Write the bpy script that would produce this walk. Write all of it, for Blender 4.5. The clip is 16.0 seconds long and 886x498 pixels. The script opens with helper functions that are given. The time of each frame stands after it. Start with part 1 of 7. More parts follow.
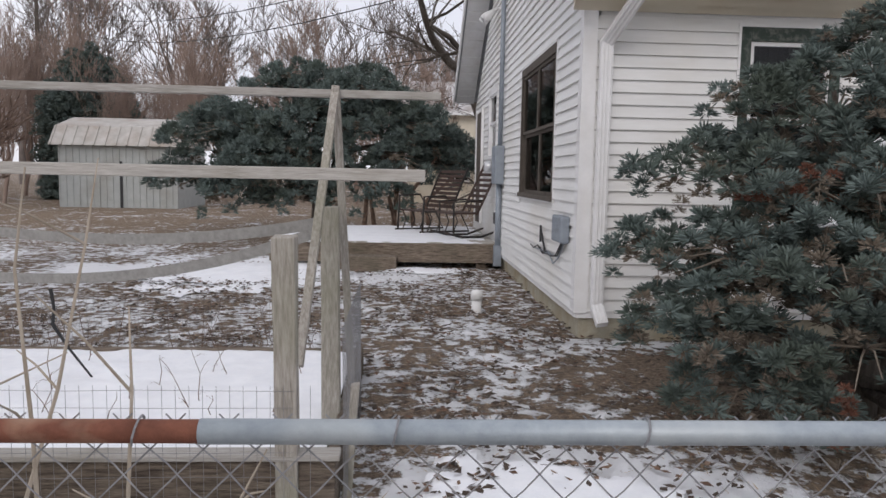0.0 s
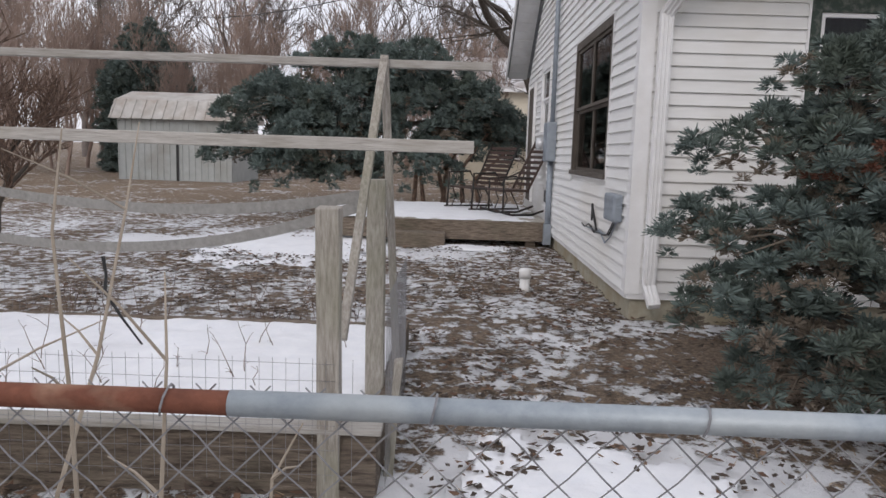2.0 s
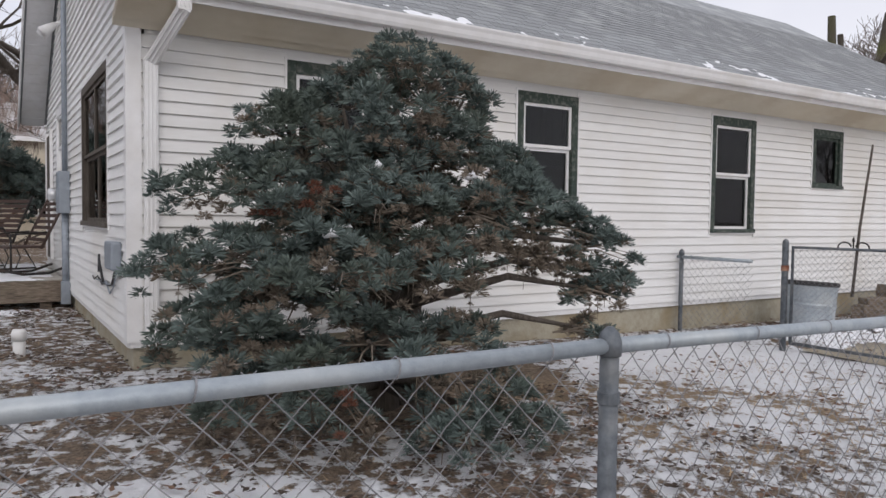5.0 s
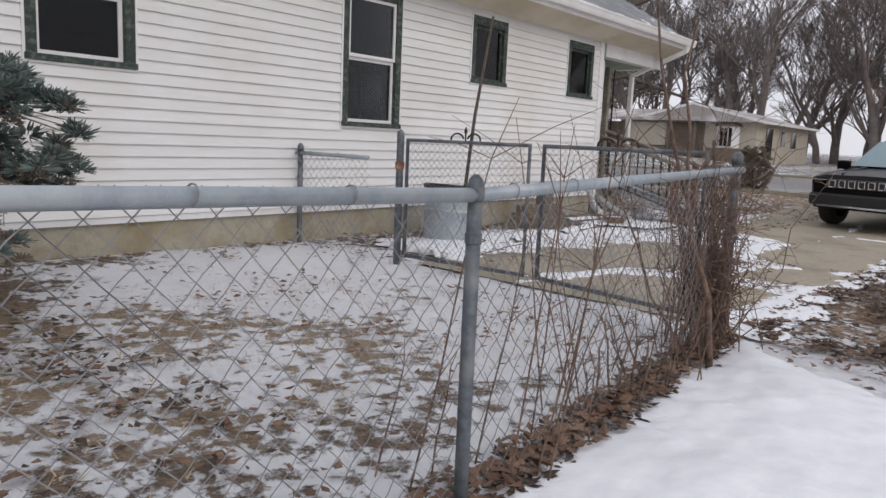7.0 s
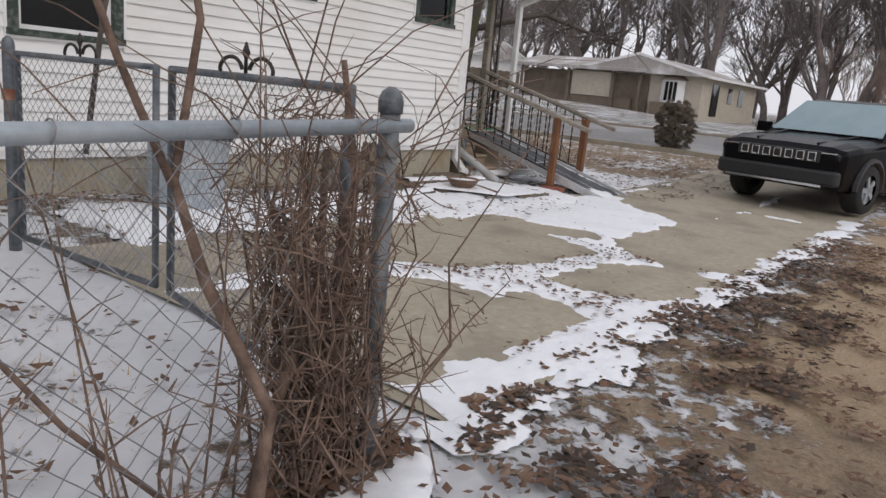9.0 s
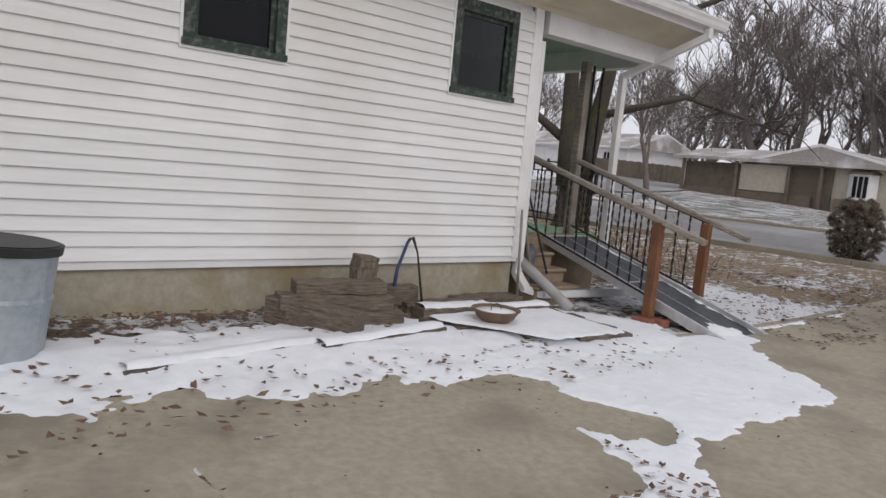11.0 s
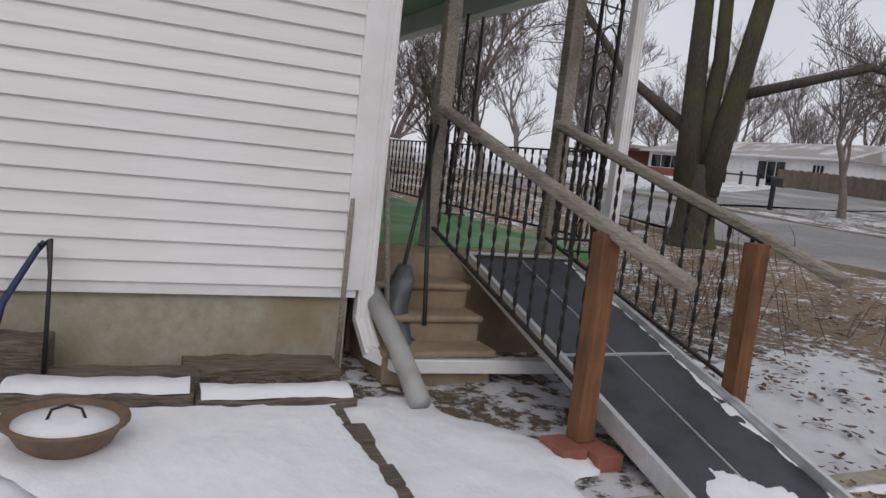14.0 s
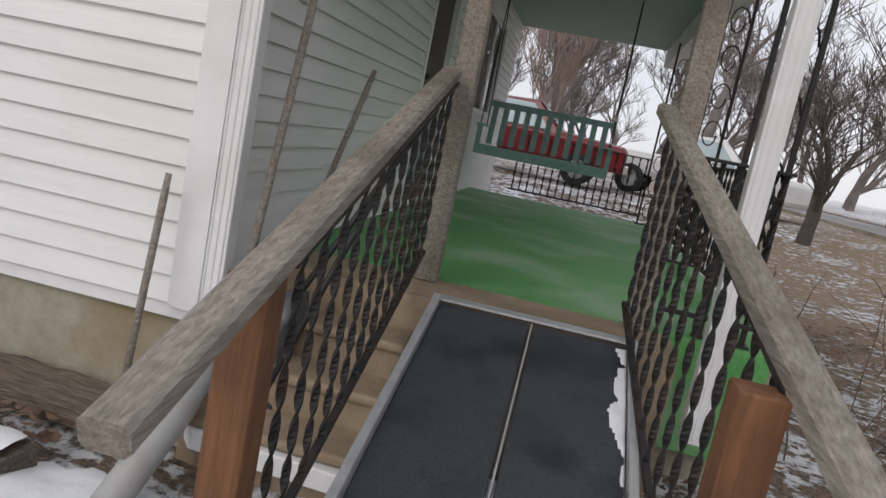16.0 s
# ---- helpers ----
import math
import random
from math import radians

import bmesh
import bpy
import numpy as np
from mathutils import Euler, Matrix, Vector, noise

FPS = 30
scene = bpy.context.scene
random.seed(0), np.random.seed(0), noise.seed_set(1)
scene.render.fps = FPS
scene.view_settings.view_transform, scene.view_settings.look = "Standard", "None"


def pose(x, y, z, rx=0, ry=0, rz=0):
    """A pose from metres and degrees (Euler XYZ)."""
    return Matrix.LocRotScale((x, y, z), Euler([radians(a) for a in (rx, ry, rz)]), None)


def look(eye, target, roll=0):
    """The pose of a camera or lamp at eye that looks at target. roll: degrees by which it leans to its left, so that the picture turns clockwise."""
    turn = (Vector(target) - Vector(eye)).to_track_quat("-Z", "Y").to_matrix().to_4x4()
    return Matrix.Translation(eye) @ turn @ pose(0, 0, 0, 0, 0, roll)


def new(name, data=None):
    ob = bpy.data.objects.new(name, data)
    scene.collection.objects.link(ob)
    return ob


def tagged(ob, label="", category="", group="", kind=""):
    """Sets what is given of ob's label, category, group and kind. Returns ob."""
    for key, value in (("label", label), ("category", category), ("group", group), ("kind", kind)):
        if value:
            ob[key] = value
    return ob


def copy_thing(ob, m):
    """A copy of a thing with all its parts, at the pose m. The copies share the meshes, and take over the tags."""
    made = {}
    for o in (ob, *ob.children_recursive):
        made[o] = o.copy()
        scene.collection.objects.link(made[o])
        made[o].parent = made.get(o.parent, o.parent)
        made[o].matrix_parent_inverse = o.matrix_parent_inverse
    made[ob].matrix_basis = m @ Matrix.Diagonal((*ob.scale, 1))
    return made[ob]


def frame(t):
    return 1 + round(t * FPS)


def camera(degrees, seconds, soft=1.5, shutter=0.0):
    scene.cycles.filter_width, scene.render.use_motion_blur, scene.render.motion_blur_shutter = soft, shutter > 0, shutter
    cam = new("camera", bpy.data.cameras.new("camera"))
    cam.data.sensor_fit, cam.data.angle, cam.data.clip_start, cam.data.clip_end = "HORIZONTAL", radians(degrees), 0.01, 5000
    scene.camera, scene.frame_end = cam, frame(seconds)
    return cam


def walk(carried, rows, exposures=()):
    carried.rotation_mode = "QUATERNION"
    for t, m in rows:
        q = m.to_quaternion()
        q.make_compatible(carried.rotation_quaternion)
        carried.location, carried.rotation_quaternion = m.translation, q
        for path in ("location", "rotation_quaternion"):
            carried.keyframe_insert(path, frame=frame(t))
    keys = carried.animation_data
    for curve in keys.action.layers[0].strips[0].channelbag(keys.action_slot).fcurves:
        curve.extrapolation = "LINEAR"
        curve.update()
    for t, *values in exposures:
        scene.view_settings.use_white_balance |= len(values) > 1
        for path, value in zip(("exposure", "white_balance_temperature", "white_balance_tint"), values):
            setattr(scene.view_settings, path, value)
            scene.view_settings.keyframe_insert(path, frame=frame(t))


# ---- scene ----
cam = camera(62.5, 16.0)
PATH = [
    (0, (-1.484, -6.035, 1.347), (-1.37, -4.049, 1.149), 1.1),
    (0.5, (-1.482, -6.016, 1.356), (-1.561, -4.027, 1.161), 0.9),
    (1, (-1.546, -6.019, 1.355), (-1.792, -4.045, 1.149), 1.3),
    (1.5, (-1.52, -6.0, 1.34), (-1.74, -4.025, 1.108), 1.6),
    (2, (-1.472, -5.954, 1.323), (-1.491, -3.971, 1.062), 1.8),
    (2.5, (-1.402, -5.894, 1.325), (-1.255, -3.915, 1.073), 2.2),
    (3, (-1.384, -5.862, 1.319), (-1.123, -3.886, 1.155), 3.3),
    (3.5, (-1.404, -5.848, 1.349), (-1.048, -3.88, 1.302), 4.2),
    (4, (-1.386, -5.965, 1.36), (-0.898, -4.025, 1.37), 3.6),
    (4.5, (-1.336, -6.12, 1.338), (-0.591, -4.264, 1.322), 2.2),
    (5, (-0.969, -6.233, 1.245), (0.093, -4.54, 1.161), 0.7),
    (7.5, (2.217, -6.004, 0.973), (3.775, -4.794, 0.643), 3.6),
    (8, (2.906, -6.009, 0.966), (4.486, -4.849, 0.568), 4.9),
    (8.5, (3.702, -6.030, 0.965), (5.303, -4.926, 0.495), 5.9),
    (9, (4.476, -5.962, 1.015), (6.063, -4.824, 0.581), 5.3),
    (9.5, (5.237, -5.724, 0.988), (6.779, -4.510, 0.601), 5.2),
    (10, (5.898, -5.513, 1.008), (7.387, -4.223, 0.665), 5.4),
    (12.5, (9.586, -4.505, 1.183), (10.59, -2.78, 1.06), 4.7),
    (13, (10.226, -4.142, 1.185), (11.19, -2.402, 0.973), 4.6),
    (13.5, (10.948, -3.928, 1.072), (11.807, -2.135, 0.847), 4.4),
    (14, (11.583, -3.737, 0.973), (12.427, -1.940, 0.729), 6.3),
    (14.5, (12.249, -3.533, 0.991), (13.071, -1.733, 0.700), 7.4),
    (15, (12.960, -3.223, 1.028), (13.633, -1.367, 0.706), 9.2),
    (15.5, (13.656, -2.840, 1.039), (13.881, -0.872, 0.764), 9.9),
    (16, (14.105, -2.456, 1.068), (13.800, -0.506, 0.740), 11.4),
]
walk(cam, [(t, look(eye, target, roll)) for t, eye, target, roll in PATH], [(0, 0.36, 6600, 14), (5, 0.35, 6600, 14), (7.5, 0.2, 6600, 14), (10, 0.25, 6700, 13), (12.5, -0.05, 6550, 13), (14, -0.02, 6550, 13), (15, 0.2, 6600, 13), (16, 0.32, 6650, 12)])

# ---- world and light: an overcast winter day ----
world = bpy.data.worlds.new("overcast")
scene.world = world
world.use_nodes = True
wn, wl = world.node_tree.nodes, world.node_tree.links
sky = wn.new("ShaderNodeTexSky")
sky.sky_type, sky.sun_disc = "NISHITA", False
sky.sun_elevation, sky.sun_rotation = radians(32), radians(200)
coord = wn.new("ShaderNodeTexCoord")
cloud = wn.new("ShaderNodeTexNoise")
cloud.inputs["Scale"].default_value, cloud.inputs["Detail"].default_value = 2.2, 5
ramp = wn.new("ShaderNodeValToRGB")
ramp.color_ramp.elements[0].position, ramp.color_ramp.elements[0].color = 0.3, (7.2, 7.5, 8.3, 1)
ramp.color_ramp.elements[1].position, ramp.color_ramp.elements[1].color = 0.7, (9.0, 9.2, 9.7, 1)
mixw = wn.new("ShaderNodeMix")
mixw.data_type = "RGBA"
mixw.inputs["Factor"].default_value = 0.9
wl.new(coord.outputs["Generated"], cloud.inputs["Vector"])
wl.new(cloud.outputs["Fac"], ramp.inputs["Fac"])
wl.new(sky.outputs["Color"], mixw.inputs["A"])
wl.new(ramp.outputs["Color"], mixw.inputs["B"])
wl.new(mixw.outputs["Result"], wn["Background"].inputs["Color"])
wn["Background"].inputs["Strength"].default_value = 0.085
sun = new("sun", bpy.data.lights.new("sun", "SUN"))
sun.data.energy, sun.data.angle, sun.data.color = 0.6, radians(30), (1, 0.96, 0.9)
sun.matrix_world = look((-10, -30, 20), (0, 0, 0))


# ---- materials ----
def mat(name, c1, c2, scale=8.0, rough=0.8, bump=0.2, metal=0.0, stretch=(1, 1, 1), c3=None, big=0.7, amount=0.5, fine=6.0, spread=0.22, vary=0.0):
    """Two colours mixed by grain, a third in larger stains, relief from the grain."""
    m = bpy.data.materials.new(name)
    m.use_nodes = True
    n, l = m.node_tree.nodes, m.node_tree.links
    b = n["Principled BSDF"]
    b.inputs["Roughness"].default_value, b.inputs["Metallic"].default_value = rough, metal
    tc, mp = n.new("ShaderNodeTexCoord"), n.new("ShaderNodeMapping")
    mp.inputs["Scale"].default_value = stretch
    l.new(tc.outputs["Object"], mp.inputs["Vector"])
    n1 = n.new("ShaderNodeTexNoise")
    n1.inputs["Scale"].default_value, n1.inputs["Detail"].default_value, n1.inputs["Roughness"].default_value = scale, fine, 0.65
    l.new(mp.outputs["Vector"], n1.inputs["Vector"])
    r1 = n.new("ShaderNodeValToRGB")
    r1.color_ramp.elements[0].position, r1.color_ramp.elements[1].position = 0.5 - spread, 0.5 + spread
    r1.color_ramp.elements[0].color, r1.color_ramp.elements[1].color = (*c1, 1), (*c2, 1)
    l.new(n1.outputs["Fac"], r1.inputs["Fac"])
    out = r1.outputs["Color"]
    n2 = n.new("ShaderNodeTexNoise")
    n2.inputs["Scale"].default_value, n2.inputs["Detail"].default_value = big, 5
    l.new(tc.outputs["Object"], n2.inputs["Vector"])
    if c3:
        r2 = n.new("ShaderNodeValToRGB")
        r2.color_ramp.elements[0].position, r2.color_ramp.elements[1].position = 0.48, 0.68
        r2.color_ramp.elements[0].color, r2.color_ramp.elements[1].color = (0, 0, 0, 1), (amount, amount, amount, 1)
        l.new(n2.outputs["Fac"], r2.inputs["Fac"])
        mx = n.new("ShaderNodeMix")
        mx.data_type = "RGBA"
        mx.inputs["B"].default_value = (*c3, 1)
        l.new(r2.outputs["Color"], mx.inputs["Factor"])
        l.new(out, mx.inputs["A"])
        out = mx.outputs["Result"]
    if vary:
        oi = n.new("ShaderNodeObjectInfo")
        mr = n.new("ShaderNodeMapRange")
        mr.inputs["To Min"].default_value, mr.inputs["To Max"].default_value = 1 - vary, 1 + vary
        l.new(oi.outputs["Random"], mr.inputs["Value"])
        hv = n.new("ShaderNodeHueSaturation")
        l.new(mr.outputs["Result"], hv.inputs["Value"])
        l.new(out, hv.inputs["Color"])
        out = hv.outputs["Color"]
    l.new(out, b.inputs["Base Color"])
    if bump:
        bp = n.new("ShaderNodeBump")
        bp.inputs["Strength"].default_value, bp.inputs["Distance"].default_value = bump, 0.02
        l.new(n1.outputs["Fac"], bp.inputs["Height"])
        l.new(bp.outputs["Normal"], b.inputs["Normal"])
    return m


SIDING = mat("white_vinyl", (0.72, 0.72, 0.705), (0.8, 0.8, 0.79), 3, 0.55, 0.1, stretch=(0.6, 0.6, 6), c3=(0.64, 0.61, 0.55), big=0.8, amount=0.45, vary=0.03)
CREAM = mat("cream_vinyl", (0.66, 0.6, 0.48), (0.72, 0.67, 0.56), 3, 0.6, 0.05, c3=(0.5, 0.42, 0.3), big=1.2, amount=0.6)
TRIM = mat("white_paint", (0.74, 0.74, 0.74), (0.82, 0.82, 0.82), 9, 0.5, 0.08, c3=(0.6, 0.58, 0.54), big=2.0, amount=0.4)
GREENPAINT = mat("green_peeling_paint", (0.018, 0.035, 0.025), (0.03, 0.05, 0.04), 30, 0.6, 0.4, c3=(0.34, 0.33, 0.3), big=22, amount=0.32)
DARKGLASS = mat("window_glass", (0.006, 0.007, 0.008), (0.012, 0.013, 0.015), 4, 0.04, 0.0)
CURTAIN = mat("curtain_cloth", (0.11, 0.11, 0.11), (0.22, 0.22, 0.22), 5, 0.9, 0.3, stretch=(9, 9, 0.6))
CONCRETE = mat("old_concrete", (0.3, 0.26, 0.195), (0.42, 0.37, 0.285), 18, 0.9, 0.3, c3=(0.2, 0.18, 0.14), big=1.4, amount=0.7)
FOUND = mat("foundation_concrete", (0.3, 0.27, 0.2), (0.42, 0.39, 0.31), 14, 0.9, 0.4, c3=(0.26, 0.2, 0.11), big=1.8, amount=0.8)
SHINGLE = mat("grey_shingle", (0.2, 0.21, 0.22), (0.33, 0.35, 0.36), 60, 0.9, 0.3, vary=0.14, c3=(0.5, 0.52, 0.52), big=2.5, amount=0.5)
SNOW = mat("snow", (0.8, 0.82, 0.86), (0.9, 0.91, 0.93), 10, 0.6, 0.5, c3=(0.74, 0.75, 0.78), big=3, amount=0.5)
OLDWOOD = mat("weathered_wood", (0.22, 0.195, 0.165), (0.5, 0.47, 0.42), 14, 0.85, 0.6, stretch=(6, 6, 0.5), c3=(0.2, 0.2, 0.12), big=2, amount=0.5, vary=0.12)
OLDWOODX = mat("weathered_board", (0.3, 0.28, 0.25), (0.5, 0.48, 0.45), 14, 0.85, 0.5, stretch=(0.5, 6, 6), vary=0.1, c3=(0.24, 0.22, 0.17), big=2.5)
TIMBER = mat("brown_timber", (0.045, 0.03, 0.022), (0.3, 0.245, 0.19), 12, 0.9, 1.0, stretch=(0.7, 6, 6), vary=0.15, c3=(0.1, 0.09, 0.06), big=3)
REDWOOD = mat("red_cedar_post", (0.12, 0.05, 0.022), (0.26, 0.115, 0.05), 9, 0.75, 0.5, stretch=(7, 7, 0.5), c3=(0.06, 0.03, 0.018), big=5)
GREYRAIL = mat("grey_handrail_wood", (0.17, 0.145, 0.12), (0.47, 0.42, 0.36), 11, 0.85, 0.7, stretch=(8, 0.5, 8), c3=(0.12, 0.095, 0.07), big=3)
GALV = mat("galvanised_steel", (0.27, 0.31, 0.35), (0.4, 0.45, 0.48), 25, 0.5, 0.15, 0.35, c3=(0.5, 0.53, 0.53), big=5)
POSTGALV = mat("weathered_steel_post", (0.06, 0.07, 0.08), (0.17, 0.19, 0.21), 25, 0.55, 0.2, 0.25, c3=(0.3, 0.3, 0.29), big=6)
WIRE = mat("fence_wire", (0.2, 0.2, 0.21), (0.32, 0.32, 0.33), 30, 0.5, 0.1, 0.4)
RUST = mat("rusty_steel", (0.14, 0.05, 0.03), (0.27, 0.1, 0.06), 22, 0.8, 0.3, 0.0, c3=(0.52, 0.36, 0.25), big=6, amount=0.8)
IRON = mat("black_iron", (0.012, 0.012, 0.012), (0.03, 0.028, 0.026), 30, 0.55, 0.3, 0.2, c3=(0.07, 0.035, 0.02), big=9)
GREYMETAL = mat("grey_meter_box", (0.23, 0.26, 0.3), (0.3, 0.34, 0.38), 10, 0.5, 0.05, 0.2)
GREENCARPET = mat("green_turf_carpet", (0.07, 0.27, 0.065), (0.13, 0.4, 0.12), 60, 0.5, 0.4, c3=(0.38, 0.5, 0.36), big=1.6, amount=0.6)
GRIT = mat("black_grip_tape", (0.026, 0.03, 0.036), (0.07, 0.076, 0.086), 120, 0.55, 0.25, c3=(0.005, 0.005, 0.006), big=4, amount=0.6)
ALU = mat("aluminium_edge", (0.5, 0.51, 0.52), (0.66, 0.67, 0.68), 20, 0.4, 0.05, 0.5)
STEPWOOD = mat("tan_concrete_step", (0.25, 0.185, 0.125), (0.38, 0.3, 0.21), 12, 0.9, 0.4, c3=(0.17, 0.12, 0.08), big=3)
BARK = mat("grey_bark", (0.055, 0.045, 0.038), (0.14, 0.12, 0.1), 9, 0.95, 0.9, stretch=(4, 4, 0.8))
MOSSBARK = mat("mossy_bark", (0.035, 0.03, 0.024), (0.1, 0.085, 0.065), 12, 0.95, 1.0, stretch=(4, 4, 0.8), c3=(0.1, 0.115, 0.03), big=0.9, amount=0.7)
FARBARK = mat("far_twig_bark", (0.12, 0.1, 0.09), (0.23, 0.2, 0.185), 3, 0.95, 0.0)
REDTWIG = mat("reddish_brush", (0.22, 0.16, 0.13), (0.34, 0.26, 0.22), 3, 0.95, 0.0)
NEEDLE = mat("juniper_needles", (0.022, 0.04, 0.036), (0.21, 0.265, 0.245), 9, 0.8, 0.0, c3=(0.075, 0.095, 0.07), big=1.6, amount=0.8, spread=0.3)
BROWNNEEDLE = mat("dead_juniper_needles", (0.085, 0.07, 0.055), (0.27, 0.22, 0.17), 9, 0.9, 0.0, c3=(0.2, 0.17, 0.13), big=2, amount=0.6)
REDNEEDLE = mat("red_dead_needles", (0.09, 0.035, 0.022), (0.19, 0.08, 0.05), 9, 0.9, 0.0)
DEADTWIG = mat("dead_twigs", (0.13, 0.1, 0.075), (0.3, 0.26, 0.21), 9, 0.9, 0.0)
STALK = mat("pale_dry_stalk", (0.3, 0.25, 0.19), (0.46, 0.4, 0.33), 12, 0.9, 0.1)
SHRUB = mat("shrub_bark", (0.055, 0.035, 0.026), (0.26, 0.175, 0.13), 16, 0.9, 0.3)
DRYLEAF = mat("dry_leaves", (0.07, 0.038, 0.024), (0.2, 0.115, 0.072), 7, 0.9, 0.1, c3=(0.3, 0.22, 0.16), big=5)
STRAW = mat("dry_grass", (0.36, 0.25, 0.14), (0.6, 0.45, 0.28), 7, 0.95, 0.0)
MULCH = mat("wet_litter", (0.03, 0.022, 0.017), (0.085, 0.06, 0.045), 7, 0.95, 0.2, c3=(0.11, 0.08, 0.06), big=6)
ROADMAT = mat("worn_road", (0.19, 0.185, 0.18), (0.28, 0.275, 0.265), 6, 0.9, 0.2, c3=(0.42, 0.42, 0.43), big=0.25, amount=0.8)
BLACKCAR = mat("black_car_paint", (0.006, 0.006, 0.007), (0.008, 0.008, 0.009), 3, 0.22, 0.0, 0.0)
BLACKCAR.node_tree.nodes["Principled BSDF"].inputs["IOR"].default_value = 1.16
RUBBER = mat("tyre_rubber", (0.012, 0.012, 0.012), (0.022, 0.022, 0.022), 30, 0.85, 0.2)
CHROME = mat("chrome", (0.6, 0.6, 0.6), (0.7, 0.7, 0.7), 5, 0.15, 0.0, 1.0)
# car glass: the pale sky reflection is put into the base colour
CARGLASS = mat("windscreen", (0.2, 0.29, 0.32), (0.28, 0.38, 0.41), 1.2, 0.08, 0.0)
REDCAR = mat("red_car_paint", (0.13, 0.008, 0.012), (0.17, 0.012, 0.016), 3, 0.25, 0.0)
WHITECAR = mat("white_car_paint", (0.6, 0.6, 0.6), (0.72, 0.72, 0.72), 3, 0.3, 0.0)
TEALWOOD = mat("teal_painted_wood", (0.17, 0.31, 0.28), (0.28, 0.42, 0.38), 14, 0.75, 0.3, c3=(0.34, 0.4, 0.36), big=4)
BRICK = mat("red_brick", (0.22, 0.075, 0.05), (0.34, 0.13, 0.09), 5, 0.9, 0.2)
BEIGE = mat("beige_wall", (0.4, 0.36, 0.29), (0.5, 0.46, 0.38), 4, 0.8, 0.1)
FARROOF = mat("snowy_far_roof", (0.32, 0.29, 0.27), (0.42, 0.39, 0.37), 8, 0.9, 0.2, c3=(0.75, 0.76, 0.78), big=0.5, amount=0.9)
TINROOF = mat("tin_roof", (0.36, 0.34, 0.31), (0.55, 0.53, 0.5), 3, 0.6, 0.1, c3=(0.3, 0.23, 0.18), big=2)
SHEDWALL = mat("pale_shed_paint", (0.36, 0.38, 0.37), (0.45, 0.47, 0.46), 4, 0.75, 0.1, c3=(0.26, 0.24, 0.2), big=1.2, amount=0.5)
BLACKPL = mat("black_plastic", (0.012, 0.012, 0.013), (0.025, 0.025, 0.026), 20, 0.5, 0.1)
BLUEPAINT = mat("dark_blue_tool", (0.012, 0.025, 0.08), (0.03, 0.05, 0.13), 20, 0.5, 0.1)
DARKWOOD = mat("dark_brown_slat", (0.03, 0.018, 0.014), (0.075, 0.042, 0.032), 12, 0.6, 0.3, stretch=(1, 6, 6))
TERRA = mat("brown_clay", (0.12, 0.075, 0.045), (0.2, 0.13, 0.085), 12, 0.7, 0.2)
TRACKWHITE = mat("white_pvc", (0.7, 0.7, 0.69), (0.78, 0.78, 0.77), 9, 0.45, 0.03)
PIPEGREY = mat("grey_drain_plastic", (0.33, 0.33, 0.325), (0.43, 0.43, 0.42), 6, 0.5, 0.05, c3=(0.24, 0.22, 0.19), big=4)
STRAP = mat("grey_webbing", (0.2, 0.195, 0.185), (0.33, 0.32, 0.3), 30, 0.9, 0.2)


